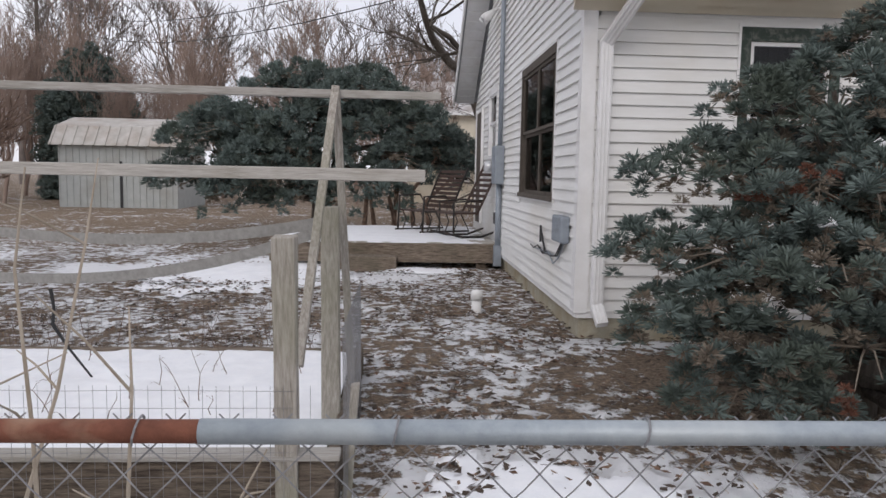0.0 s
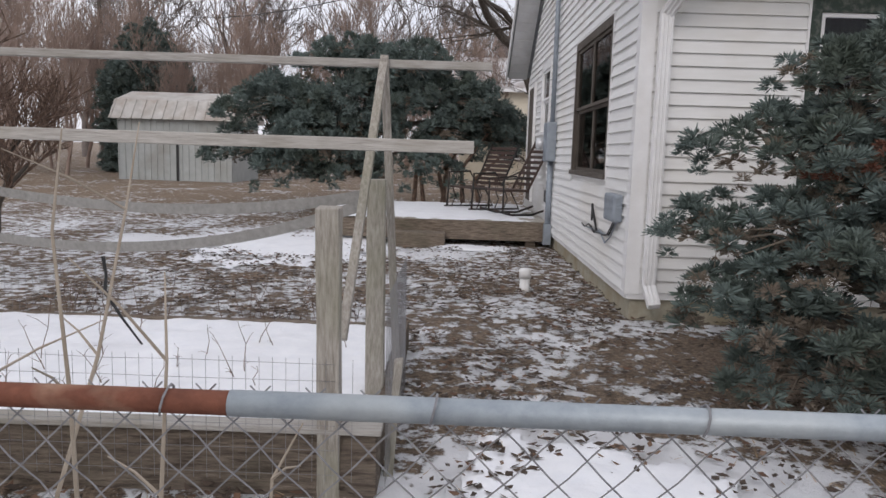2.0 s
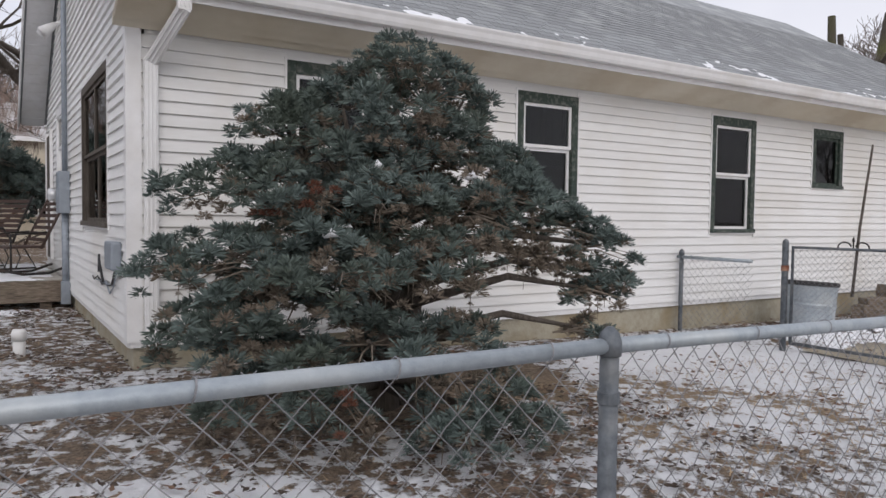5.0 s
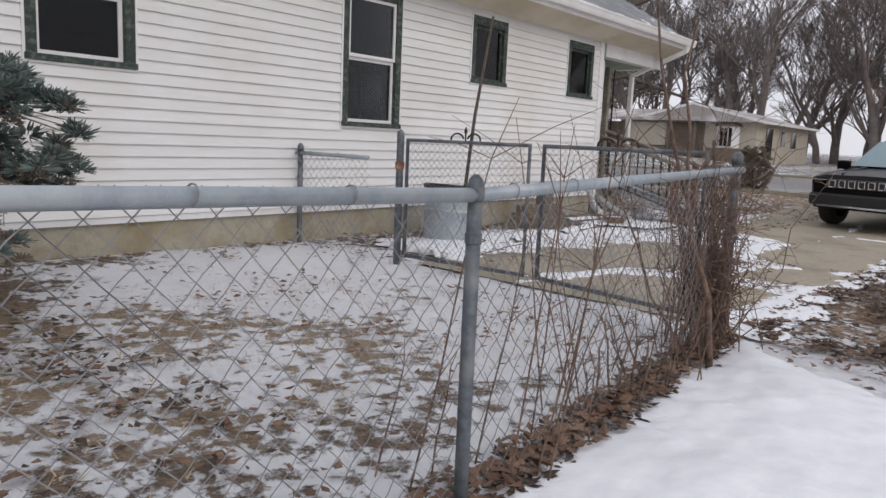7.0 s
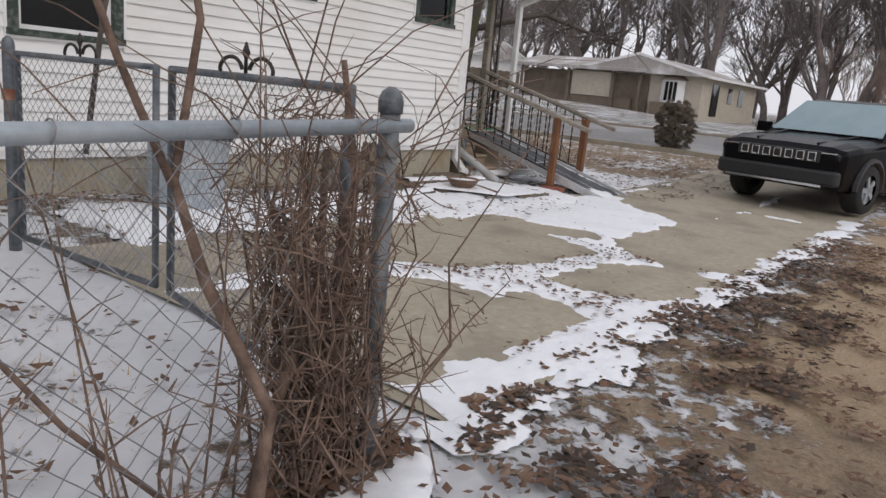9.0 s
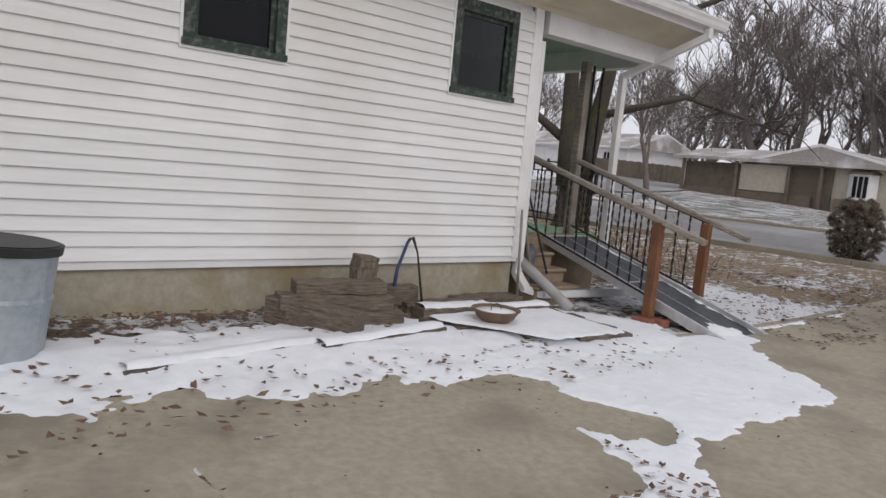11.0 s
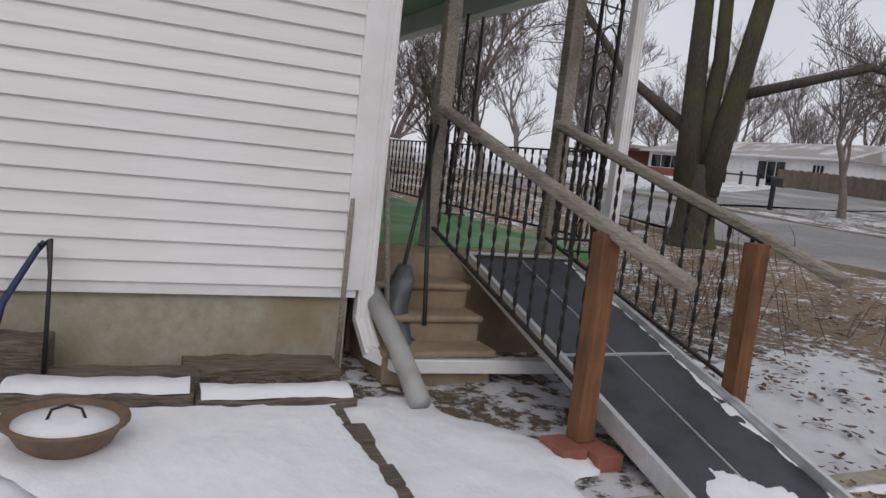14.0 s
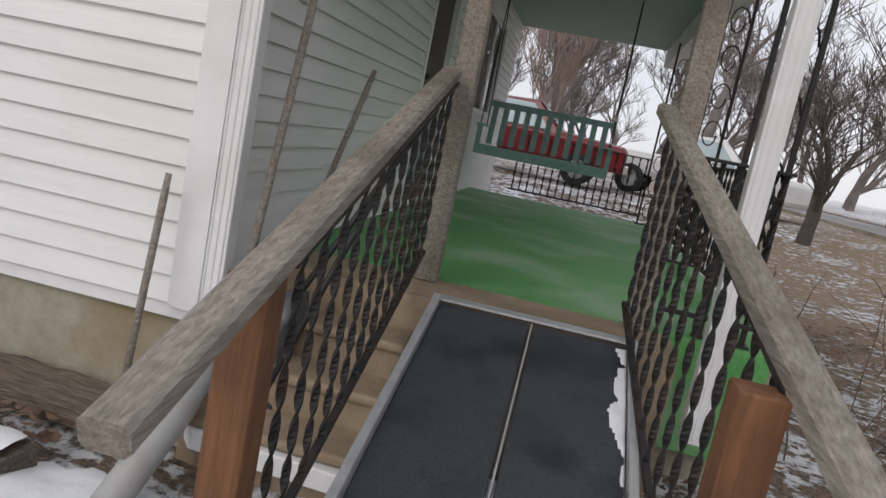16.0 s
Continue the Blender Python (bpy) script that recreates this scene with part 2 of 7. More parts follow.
def ground_material():
    """Trampled soil, dead grass and thin snow, broken up at several sizes."""
    m = bpy.data.materials.new("snowy_soil")
    m.use_nodes = True
    n, l = m.node_tree.nodes, m.node_tree.links
    b = n["Principled BSDF"]
    b.inputs["Roughness"].default_value = 0.9
    tc = n.new("ShaderNodeTexCoord")

    def ns(scale, detail, rough=0.6):
        k = n.new("ShaderNodeTexNoise")
        k.inputs["Scale"].default_value, k.inputs["Detail"].default_value, k.inputs["Roughness"].default_value = scale, detail, rough
        l.new(tc.outputs["Object"], k.inputs["Vector"])
        return k.outputs["Fac"]

    def rmp(src, p0, c0, p1, c1):
        r = n.new("ShaderNodeValToRGB")
        r.color_ramp.elements[0].position, r.color_ramp.elements[0].color = p0, (*c0, 1)
        r.color_ramp.elements[1].position, r.color_ramp.elements[1].color = p1, (*c1, 1)
        l.new(src, r.inputs["Fac"])
        return r.outputs["Color"]

    def mix(f, a, c):
        x = n.new("ShaderNodeMix")
        x.data_type = "RGBA"
        for s, v in (("Factor", f), ("A", a), ("B", c)):
            l.new(v, x.inputs[s])
        return x.outputs["Result"]

    soil = rmp(ns(30, 9, 0.8), 0.36, (0.03, 0.021, 0.015), 0.64, (0.34, 0.25, 0.175))
    straw = rmp(ns(60, 6, 0.8), 0.3, (0.3, 0.21, 0.13), 0.7, (0.62, 0.47, 0.31))
    straw_attr = n.new("ShaderNodeAttribute")
    straw_attr.attribute_name = "straw"
    base = mix(straw_attr.outputs["Fac"], soil, straw)
    green_attr = n.new("ShaderNodeAttribute")
    green_attr.attribute_name = "lawn"
    lawn = rmp(ns(40, 5, 0.7), 0.3, (0.03, 0.04, 0.018), 0.7, (0.09, 0.105, 0.045))
    base = mix(green_attr.outputs["Fac"], base, lawn)
    snow_attr = n.new("ShaderNodeAttribute")
    snow_attr.attribute_name = "snow"
    add = n.new("ShaderNodeMath")
    add.operation = "MULTIPLY_ADD"
    l.new(ns(1.1, 4, 0.5), add.inputs[0])
    add.inputs[1].default_value = 0.55
    l.new(snow_attr.outputs["Fac"], add.inputs[2])
    add2 = n.new("ShaderNodeMath")
    add2.operation = "MULTIPLY_ADD"
    l.new(ns(8, 8, 0.7), add2.inputs[0])
    add2.inputs[1].default_value = 1.3
    l.new(add.outputs[0], add2.inputs[2])
    mask = rmp(add2.outputs[0], 0.0, (0, 0, 0), 1.0, (1, 1, 1))
    sharp = n.new("ShaderNodeMapRange")
    sharp.inputs["From Min"].default_value, sharp.inputs["From Max"].default_value = 0.88, 0.96
    l.new(add2.outputs[0], sharp.inputs["Value"])
    snow = rmp(ns(9, 4), 0.2, (0.8, 0.81, 0.84), 0.8, (0.9, 0.91, 0.93))
    l.new(mix(sharp.outputs["Result"], base, snow), b.inputs["Base Color"])
    bp = n.new("ShaderNodeBump")
    bp.inputs["Strength"].default_value, bp.inputs["Distance"].default_value = 0.8, 0.04
    hsum = n.new("ShaderNodeMath")
    hsum.operation = "ADD"
    l.new(ns(34, 8, 0.75), hsum.inputs[0])
    l.new(sharp.outputs["Result"], hsum.inputs[1])
    l.new(hsum.outputs[0], bp.inputs["Height"])
    l.new(bp.outputs["Normal"], b.inputs["Normal"])
    return m


SOIL = ground_material()


# ---- mesh helpers ----
class Geo:
    """Collects boxes, tubes and sheets into one mesh."""

    def __init__(self):
        self.v, self.f = [], []

    def add(self, verts, faces):
        k = len(self.v)
        self.v += [tuple(p) for p in verts]
        self.f += [tuple(i + k for i in f) for f in faces]
        return self

    def hexa(self, c):
        """Eight corners: bottom ring, then top ring."""
        return self.add(c, [(3, 2, 1, 0), (4, 5, 6, 7), (0, 1, 5, 4), (1, 2, 6, 5), (2, 3, 7, 6), (3, 0, 4, 7)])

    def box(self, x0, x1, y0, y1, z0, z1):
        return self.hexa([(x0, y0, z0), (x1, y0, z0), (x1, y1, z0), (x0, y1, z0), (x0, y0, z1), (x1, y0, z1), (x1, y1, z1), (x0, y1, z1)])

    def beam(self, p, q, w, h, up=(0, 0, 1)):
        """A squared bar from p to q: w across, h along up."""
        p, q = Vector(p), Vector(q)
        d = (q - p).normalized()
        s = d.cross(Vector(up))
        s = s.normalized() if s.length > 1e-4 else Vector((1, 0, 0))
        u = s.cross(d).normalized()
        s, u = s * w / 2, u * h / 2
        return self.hexa([p - s - u, p + s - u, q + s - u, q - s - u, p - s + u, p + s + u, q + s + u, q - s + u])

    def tube(self, pts, radii, n=8, cap=True):
        pts = [Vector(p) for p in pts]
        if not hasattr(radii, "__len__"):
            radii = [radii] * len(pts)
        k = len(self.v)
        ref = None
        for i, p in enumerate(pts):
            d = (pts[min(i + 1, len(pts) - 1)] - pts[max(i - 1, 0)]).normalized()
            if ref is None:
                ref = d.orthogonal().normalized()
            s = ref - d * ref.dot(d)
            s = s.normalized() if s.length > 1e-5 else d.orthogonal().normalized()
            ref, u = s, d.cross(s)
            for j in range(n):
                a = 2 * math.pi * j / n
                self.v.append(tuple(p + (s * math.cos(a) + u * math.sin(a)) * radii[i]))
        for i in range(len(pts) - 1):
            for j in range(n):
                a, b = k + i * n + j, k + i * n + (j + 1) % n
                self.f.append((a, b, b + n, a + n))
        if cap:
            self.f.append(tuple(k + j for j in reversed(range(n))))
            self.f.append(tuple(k + (len(pts) - 1) * n + j for j in range(n)))
        return self

    def mesh(self, name, smooth=False):
        me = bpy.data.meshes.new(name)
        me.from_pydata(self.v, [], self.f)
        if smooth:
            me.polygons.foreach_set("use_smooth", [True] * len(me.polygons))
        me.update()
        return me


def part(name, g, material, parent=None, label="", bevel=0.0, smooth=False):
    ob = new(name, g.mesh(name, smooth))
    ob.data.materials.append(material)
    if parent is not None:
        ob.parent = parent
    if label:
        ob["label"] = label
    if bevel:
        b = ob.modifiers.new("bevel", "BEVEL")
        b.width, b.segments, b.limit_method = bevel, 2, "ANGLE"
    return ob


def thing(name, label, category, at=(0, 0, 0), turn=0.0, group=""):
    ob = tagged(new(name), label, category, group)
    ob.matrix_world = pose(*at, 0, 0, turn)
    return ob


def single(name, g, material, label, category, bevel=0.0, smooth=False, group="", kind=""):
    return tagged(part(name, g, material, None, "", bevel, smooth), label, category, group, kind)


def structure(name, g, material, label, category, smooth=False):
    return single(name, g, material, label, category, 0, smooth, "", "structure")


def smoothstep(a, b, x):
    t = min(max((x - a) / (b - a), 0.0), 1.0)
    return t * t * (3 - 2 * t)


def rough(x, y, s=1.0, z=0.0):
    return noise.noise((x * s, y * s, z))


def ground_z(x, y):
    z = -0.018 * min(max(x, 0), 14) + 0.018 * min(max(y, -6), 0)
    z += 0.55 * smoothstep(15, 30, x) + 1.2 * smoothstep(30, 62, x) * smoothstep(5, 36, y) + (0.25 + 0.3 * smoothstep(5, 11, x) * (1 - smoothstep(20, 26, x))) * smoothstep(8, 15, y)
    return z


# ---- ground ----
def snow_amount(x, y):
    """How much snow lies at a place: -1 bare, 1 covered."""
    x, y = x + 0.5 * rough(x, y, 0.9, 6) + 0.3 * rough(x, y, 2.5, 1), y + 0.4 * rough(x, y, 0.8, 3) + 0.25 * rough(x, y, 2.7, 7)
    s = -0.02
    if y < 0.2 and -1 < x < 3.2 and y > -4.3:
        s += 0.03
    s -= 0.3 * (1 - smoothstep(0.8, 1.5, math.hypot((x - 1.9) / 1.5, y + 1.1)))
    s += (0.2 - 0.16 * smoothstep(2.2, 1.0, math.hypot(x - 3.6, (y + 3.0) * 1.6))) * smoothstep(2.6, 3.8, x) * (1 - smoothstep(6.6, 7.0, x)) * smoothstep(-4.4, -3.8, y) * (1 - smoothstep(-0.6, 0.0, y))
    s += 0.13 * smoothstep(2.2, 3.2, x) * (1 - smoothstep(7.2, 8.4, x)) * smoothstep(-8.0, -6.5, y) * (1 - smoothstep(-4.8, -3.6, y))
    s += 0.32 * (1 - smoothstep(0.5, 1.3, math.hypot((x + 0.9) / 0.9, y + 3.5)))
    s += 0.35 * (1 - smoothstep(0.8, 1.7, math.hypot((x + 3.6) / 1.8, (y - 4.2) / 0.9)))
    s -= 0.4 * smoothstep(6.8, 7.6, x) * (1 - smoothstep(-5.6, -4.9, y)) * (1 - smoothstep(20, 22, x))
    s += 0.36 * smoothstep(14.6, 15.0, x) * (1 - smoothstep(16.2, 17.4, x)) * smoothstep(-2.4, -1.8, y) * (1 - smoothstep(-0.3, 0.4, y))
    s -= 0.06 * smoothstep(16.0, 17.2, x) * (1 - smoothstep(27, 29, x)) * smoothstep(-2.4, -1.6, y)
    s += 0.1 * smoothstep(30, 36, x) * smoothstep(20, 26, y)
    s -= 0.12 * smoothstep(6, 12, y) * (1 - smoothstep(8, 12, x))
    return s


def straw_amount(x, y):
    x, y = x + 1.1 * rough(x, y, 0.7, 6) + 0.4 * rough(x, y, 2.5, 1), y + 0.8 * rough(x, y, 0.8, 3) + 0.35 * rough(x, y, 2.7, 7)
    s = 0.95 * smoothstep(7.2, 8.4, x) * (1 - smoothstep(-5.2, -4.7, y)) * (1 - smoothstep(20, 22, x))
    s = max(s, 0.5 * smoothstep(5.6, 6.6, x) * (1 - smoothstep(-5.3, -4.9, y)) * (1 - smoothstep(20, 22, x)))
    s = max(s, 0.4 * smoothstep(15.8, 17.5, x) * (1 - smoothstep(22, 24, x)) * smoothstep(-2.4, -1.6, y))
    s = max(s, 0.5 * (1 - smoothstep(0.8, 1.8, math.hypot((x - 3.6) / 1.5, y + 2.6))))
    return max(s, 0.12 * smoothstep(7, 12, y) * (1 - smoothstep(6, 10, x)))


def lawn_amount(x, y):
    return 0.8 * smoothstep(29, 30.5, x) * (1 - smoothstep(44, 46, x)) * (1 - smoothstep(26, 30, y))


def axis(lo, hi, step, far):
    mid = list(np.arange(lo, hi + step / 2, step))
    out = [hi]
    d = step
    while out[-1] < far:
        d *= 1.35
        out.append(out[-1] + d)
    low = [lo]
    d = step
    while low[-1] > -far:
        d *= 1.35
        low.append(low[-1] - d)
    return sorted(low[1:]) + mid + out[1:]


def build_ground():
    xs, ys = axis(-6, 17, 0.09, 900), axis(-9, 6, 0.09, 900)
    g = Geo()
    for y in ys:
        for x in xs:
            near = -8 < x < 20 and -10 < y < 9
            e = 0.018 * rough(x, y, 2.3) + 0.012 * rough(x, y, 7.5, 3) if near else 0
            g.v.append((x, y, ground_z(x, y) - 0.012 + e))
    w = len(xs)
    g.f = [(j * w + i, j * w + i + 1, (j + 1) * w + i + 1, (j + 1) * w + i) for j in range(len(ys) - 1) for i in range(w - 1)]
    ob = structure("ground", g, SOIL, "muddy winter ground with patchy melting snow and dead grass", "ground", True)
    for key, fn in (("snow", snow_amount), ("straw", straw_amount), ("lawn", lawn_amount)):
        a = ob.data.attributes.new(key, "FLOAT", "POINT")
        a.data.foreach_set("value", [fn(x, y) for y in ys for x in xs])
    return ob


build_ground()


def sheet(name, inside, x0, x1, y0, y1, step, lift, material, label, category, dome=0.03, kind="structure", base=ground_z):
    """A thin covering with a ragged outline, thinning to its edge."""
    nx, ny = int((x1 - x0) / step), int((y1 - y0) / step)
    keep = {}
    g = Geo()

    def vert(i, j):
        if (i, j) not in keep:
            x, y = x0 + i * step, y0 + j * step
            d = inside(x, y)
            edge = not all((i - a, j - b) in cells for a in (0, 1) for b in (0, 1))
            if edge:
                for _ in range(4):
                    f = inside(x, y)
                    gx, gy = (inside(x + 0.006, y) - f) / 0.006, (inside(x, y + 0.006) - f) / 0.006
                    m = -f / max(gx * gx + gy * gy, 0.05)
                    k = min(1.0, 0.5 * step / max(abs(m) * math.hypot(gx, gy), 1e-6))
                    x, y = x + gx * m * k, y + gy * m * k
            keep[i, j] = len(g.v)
            g.v.append((x, y, base(x, y) + lift - 0.012 * edge + dome * min(max(d, 0) * 2.5, 1) * (1 + 0.35 * rough(x, y, 5)) + 0.006 * rough(x, y, 16)))
        return keep[i, j]

    cells = {(i, j) for j in range(ny) for i in range(nx) if inside(x0 + (i + 0.5) * step, y0 + (j + 0.5) * step) > 0}
    for i, j in sorted(cells):
        g.f.append((vert(i, j), vert(i + 1, j), vert(i + 1, j + 1), vert(i, j + 1)))
    return single(name, g, material, label, category, 0, True, "", kind)


def ragged(x, y, k=0.25):
    return k * rough(x, y, 1.9, 5) + 0.6 * k * rough(x, y, 6.5, 8) + 0.3 * k * rough(x, y, 17, 2)


# driveway slabs and snow in their joints
DRIVE_EDGE = -4.45
SLAB_WALL = [(8.3, -1.6), (8.2, -2.8), (8.6, -3.15), (9.3, -3.4), (10.15, -3.5), (10.4, -2.8), (10.6, -1.6)]
SLAB_GATE = [(6.5, -1.6), (6.5, -2.6), (7.5, -2.6), (8.25, -2.8), (8.25, -1.6)]
SLAB_CORNER = [(6.6, -2.8), (7.8, -3.0), (8.2, -3.3), (8.05, -3.8), (8.45, -3.8), (8.3, -4.3), (6.7, -4.2)]
SLAB_EDGE = [(8.95, -3.7), (9.75, -3.75), (10.25, -4.1), (10.15, -4.55), (9.0, -4.42)]
SLAB_MIDDLE = [(10.35, -3.75), (11.0, -3.3), (15.0, -3.45), (15.0, -4.65), (10.65, -4.6), (10.4, -4.2)]
SLAB_STEP = [(10.55, -1.6), (10.5, -2.8), (10.7, -3.25), (11.0, -3.05), (10.8, -2.5), (10.95, -1.9)]
SLAB_RAMP = [(12.7, -3.35), (14.1, -1.9), (20.0, -1.7), (20.0, -3.2), (15.0, -3.37)]
SLAB_STREET = [(15.1, -3.5), (20.0, -3.4), (20.0, -4.8), (15.1, -4.65)]
SLABS = [SLAB_WALL, SLAB_GATE, SLAB_CORNER, SLAB_EDGE, SLAB_MIDDLE, SLAB_STEP, SLAB_RAMP, SLAB_STREET]


def outline_distance(x, y, corners):
    """Distance to a closed outline, negative inside it."""
    best, inside = 9.0, False
    for (ax, ay), (bx, by) in zip(corners, corners[1:] + corners[:1]):
        u = min(max(((x - ax) * (bx - ax) + (y - ay) * (by - ay)) / ((bx - ax) ** 2 + (by - ay) ** 2), 0), 1)
        best = min(best, math.hypot(x - ax - u * (bx - ax), y - ay - u * (by - ay)))
        if (ay > y) != (by > y) and x < ax + (y - ay) * (bx - ax) / (by - ay):
            inside = not inside
    return -best if inside else best


g = Geo()
n = 60
for j in range(11):
    for i in range(n + 1):
        x, y = 6.55 + i * 13.25 / n, -4.7 + j * 0.31
        g.v.append((x, y, ground_z(x, y) + 0.004))
g.f = [(j * (n + 1) + i, j * (n + 1) + i + 1, (j + 1) * (n + 1) + i + 1, (j + 1) * (n + 1) + i) for j in range(10) for i in range(n)]
driveway = structure("driveway", g, CONCRETE, "cracked tan concrete driveway with snow in its joints", "driveway")


def drive_snow(x, y):
    d = min(outline_distance(x, y, c) for c in SLABS)
    drift = -outline_distance(x, y, [(10.85, -1.7), (10.9, -2.5), (11.2, -2.95), (12.5, -3.4), (12.9, -3.2), (14.0, -1.8)])
    patch = 0.5 * rough(x, y, 3.1, 11) + 0.35 * rough(x, y, 9, 4)
    side = y + 4.64 + 1.2 * ragged(x, y, 0.14)
    return min(side, max(d + ragged(x, y, 0.11) - 0.035 - 0.1 * max(patch, 0) - 0.02 * smoothstep(12, 16, x), 0.5 * drift + ragged(x, y, 0.1)))


sheet("driveway_snow", drive_snow, 6.6, 17.5, -4.8, -1.7, 0.024, 0.014, SNOW, "thin trampled snow along the driveway joints", "snow", 0.012)


sheet("edge_snow", lambda x, y: 0.1 - abs(y + 4.66 + 0.07 * rough(x, 0, 1.1)) + ragged(x, y, 0.17), 6.4, 16, -5.4, -4.2, 0.03, 0.016, SNOW, "ragged snow along the driveway edge", "snow", 0.012)


def yard_snow(x, y):
    """Snow along the house wall from the gate to the steps."""
    if not (7.0 < x < 13.6):
        return -1
    return min(y + 1.72 + 0.12 * math.sin(x * 2.1) + 0.3 * smoothstep(10, 11, x), -0.5 - y) * 0.8 + ragged(x, y, 0.2) + 0.02 - 0.5 * smoothstep(13, 13.5, x)


sheet("yard_snow", yard_snow, 7.0, 13.6, -2.4, -0.3, 0.04, 0.012, SNOW, "deep snow lying along the house wall", "snow", 0.05)


def fence_snow(x, y):
    return min(min(x - 2.2, 6.25 + 0.72 * (y + 4.7) - x), min(y + 7.2, -4.82 + 0.07 * (x - 3.2) - y)) * 0.7 + ragged(x, y, 0.14) + 0.02


sheet("verge_snow", fence_snow, 1.8, 7.0, -6.8, -4.4, 0.03, 0.006, SNOW, "smooth snow outside the chain link fence", "snow", 0.06)
sheet("yard_snow_patch", lambda x, y: 0.5 - 0.5 * math.hypot((x + 0.95) / 0.6, (y + 3.3) / 0.75) + ragged(x, y, 0.2), -2, 0.4, -4.4, -2.2, 0.035, 0.008, SNOW, "snow patch on the muddy yard", "snow", 0.03)
sheet("far_yard_snow", lambda x, y: 0.5 - 0.5 * math.hypot((x + 3.5) / 1.3, (y - 4.0) / 1.5) + ragged(x, y, 0.3), -6, -1, 1.5, 7, 0.06, 0.008, SNOW, "snow patch beside the wooden deck", "snow", 0.04)
sheet("deck_front_snow", lambda x, y: 0.3 - 0.5 * math.hypot((x + 1.2) / 1.6, (y - 4.35) / 0.45) + ragged(x, y, 0.2), -3, 0.2, 3.5, 4.8, 0.05, 0.008, SNOW, "snow drift along the deck edge", "snow", 0.04)

# road in front, with its kerb strip of snow
g = Geo()
ctr = [(24.5 + 0.0 * k, -60 + k * 6.0) for k in range(31)]
for x, y in ctr:
    for dx in (-2.6, 0, 2.6):
        g.v.append((x + dx, y, ground_z(x + dx, y) + 0.03 + 0.02 * (dx == 0)))
g.f = [(3 * i + j, 3 * i + j + 1, 3 * i + j + 4, 3 * i + j + 3) for i in range(30) for j in range(2)]
structure("road", g, ROADMAT, "worn pale asphalt street with thin snow at the edges", "road")
g = Geo()
for y0 in range(-40, 60, 4):
    g.beam((21.7, y0, ground_z(21.7, y0) + 0.03), (21.7, y0 + 3.98, ground_z(21.7, y0 + 4) + 0.03), 0.18, 0.12)
    g.beam((27.3, y0, ground_z(27.3, y0) + 0.03), (27.3, y0 + 3.98, ground_z(27.3, y0 + 4) + 0.03), 0.18, 0.12)
structure("kerb", g, CONCRETE, "low weathered concrete street kerb", "kerb")
g = Geo()
for i in range(12):
    x = 27.4 + i * 3
    for y in (12.5 + 0.35 * (x - 27), 17.5 + 0.55 * (x - 27)):
        g.v.append((x, y, ground_z(x, y) + 0.05))
g.f = [(2 * i, 2 * i + 2, 2 * i + 3, 2 * i + 1) for i in range(11)]
structure("side_road", g, ROADMAT, "snow-dusted side street joining the road", "road")

# ---- house ----
XB, YB, ZS, ZT, EAVE = 12.84, 8.8, 0.235, 2.72, 0.5
SLOPE = 0.61
ROW = 0.1016


def wall_pieces(axis_x, length, holes, rows, z0, top, name, label, out):
    """A backing wall with openings, and lapped boards in front of it. along(s) runs on the wall; out is the outward normal sign."""
    def put(s, d, z):
        return (s, -d, z) if axis_x == "y" else ((-d if out < 0 else XB + d), s, z)

    g = Geo()
    cuts = sorted({0.0, length, *[h[0] for h in holes], *[h[1] for h in holes]})
    for a, b in zip(cuts, cuts[1:]):
        spans = [(z0 - 0.02, None)]
        zs = [z0 - 0.02]
        for h in holes:
            if h[0] <= a + 1e-6 and h[1] >= b - 1e-6:
                zs += [h[2], h[3]]
        zs = sorted(zs)
        zs.append(None)
        for lo, hi in zip(zs[::2], zs[1::2]):
            ha, hb = (hi, hi) if hi is not None else (top(a), top(b))
            mid = [(a, lo, ha), (b, lo, hb)]
            if hi is None and axis_x == "x" and a < YB / 2 < b:
                segs = [(a, YB / 2), (YB / 2, b)]
            else:
                segs = [(a, b)]
            for p, q in segs:
                tp, tq = (hi, hi) if hi is not None else (top(p), top(q))
                c = [put(p, -0.12, lo), put(q, -0.12, lo), put(q, 0, lo), put(p, 0, lo), put(p, -0.12, tp), put(q, -0.12, tq), put(q, 0, tq), put(p, 0, tp)]
                g.hexa(c)
    wall = structure(name, g, SIDING, label, "wall")
    for r in range(rows):
        lo, hi = z0 + r * ROW, z0 + (r + 1) * ROW
        s0, s1 = 0.0, length
        if axis_x == "x" and out < 0 or axis_x == "x":
            need = hi
            while s0 < YB / 2 and top(s0) < need:
                s0 += 0.02
            while s1 > YB / 2 and top(s1) < need:
                s1 -= 0.02
            if s1 - s0 < 0.15:
                break
        spans = [(s0, s1)]
        for h in holes:
            if h[2] < hi - 0.01 and h[3] > lo + 0.01:
                spans = [p for a, b in spans for p in ((a, min(b, h[0])), (max(a, h[1]), b)) if p[1] - p[0] > 0.02]
        for a, b in spans:
            k = Geo()
            k.hexa([put(a, 0.003, lo), put(b, 0.003, lo), put(b, 0.03, lo), put(a, 0.03, lo), put(a, 0.003, hi), put(b, 0.003, hi), put(b, 0.006, hi + 0.004), put(a, 0.006, hi + 0.004)])
            k.hexa([put(a, 0.004, lo - 0.004), put(b, 0.004, lo - 0.004), put(b, 0.012, lo - 0.004), put(a, 0.012, lo - 0.004), put(a, 0.004, lo + 0.004), put(b, 0.004, lo + 0.004), put(b, 0.012, lo + 0.004), put(a, 0.012, lo + 0.004)])
            part("siding_board", k, SIDING, wall)
    return wall


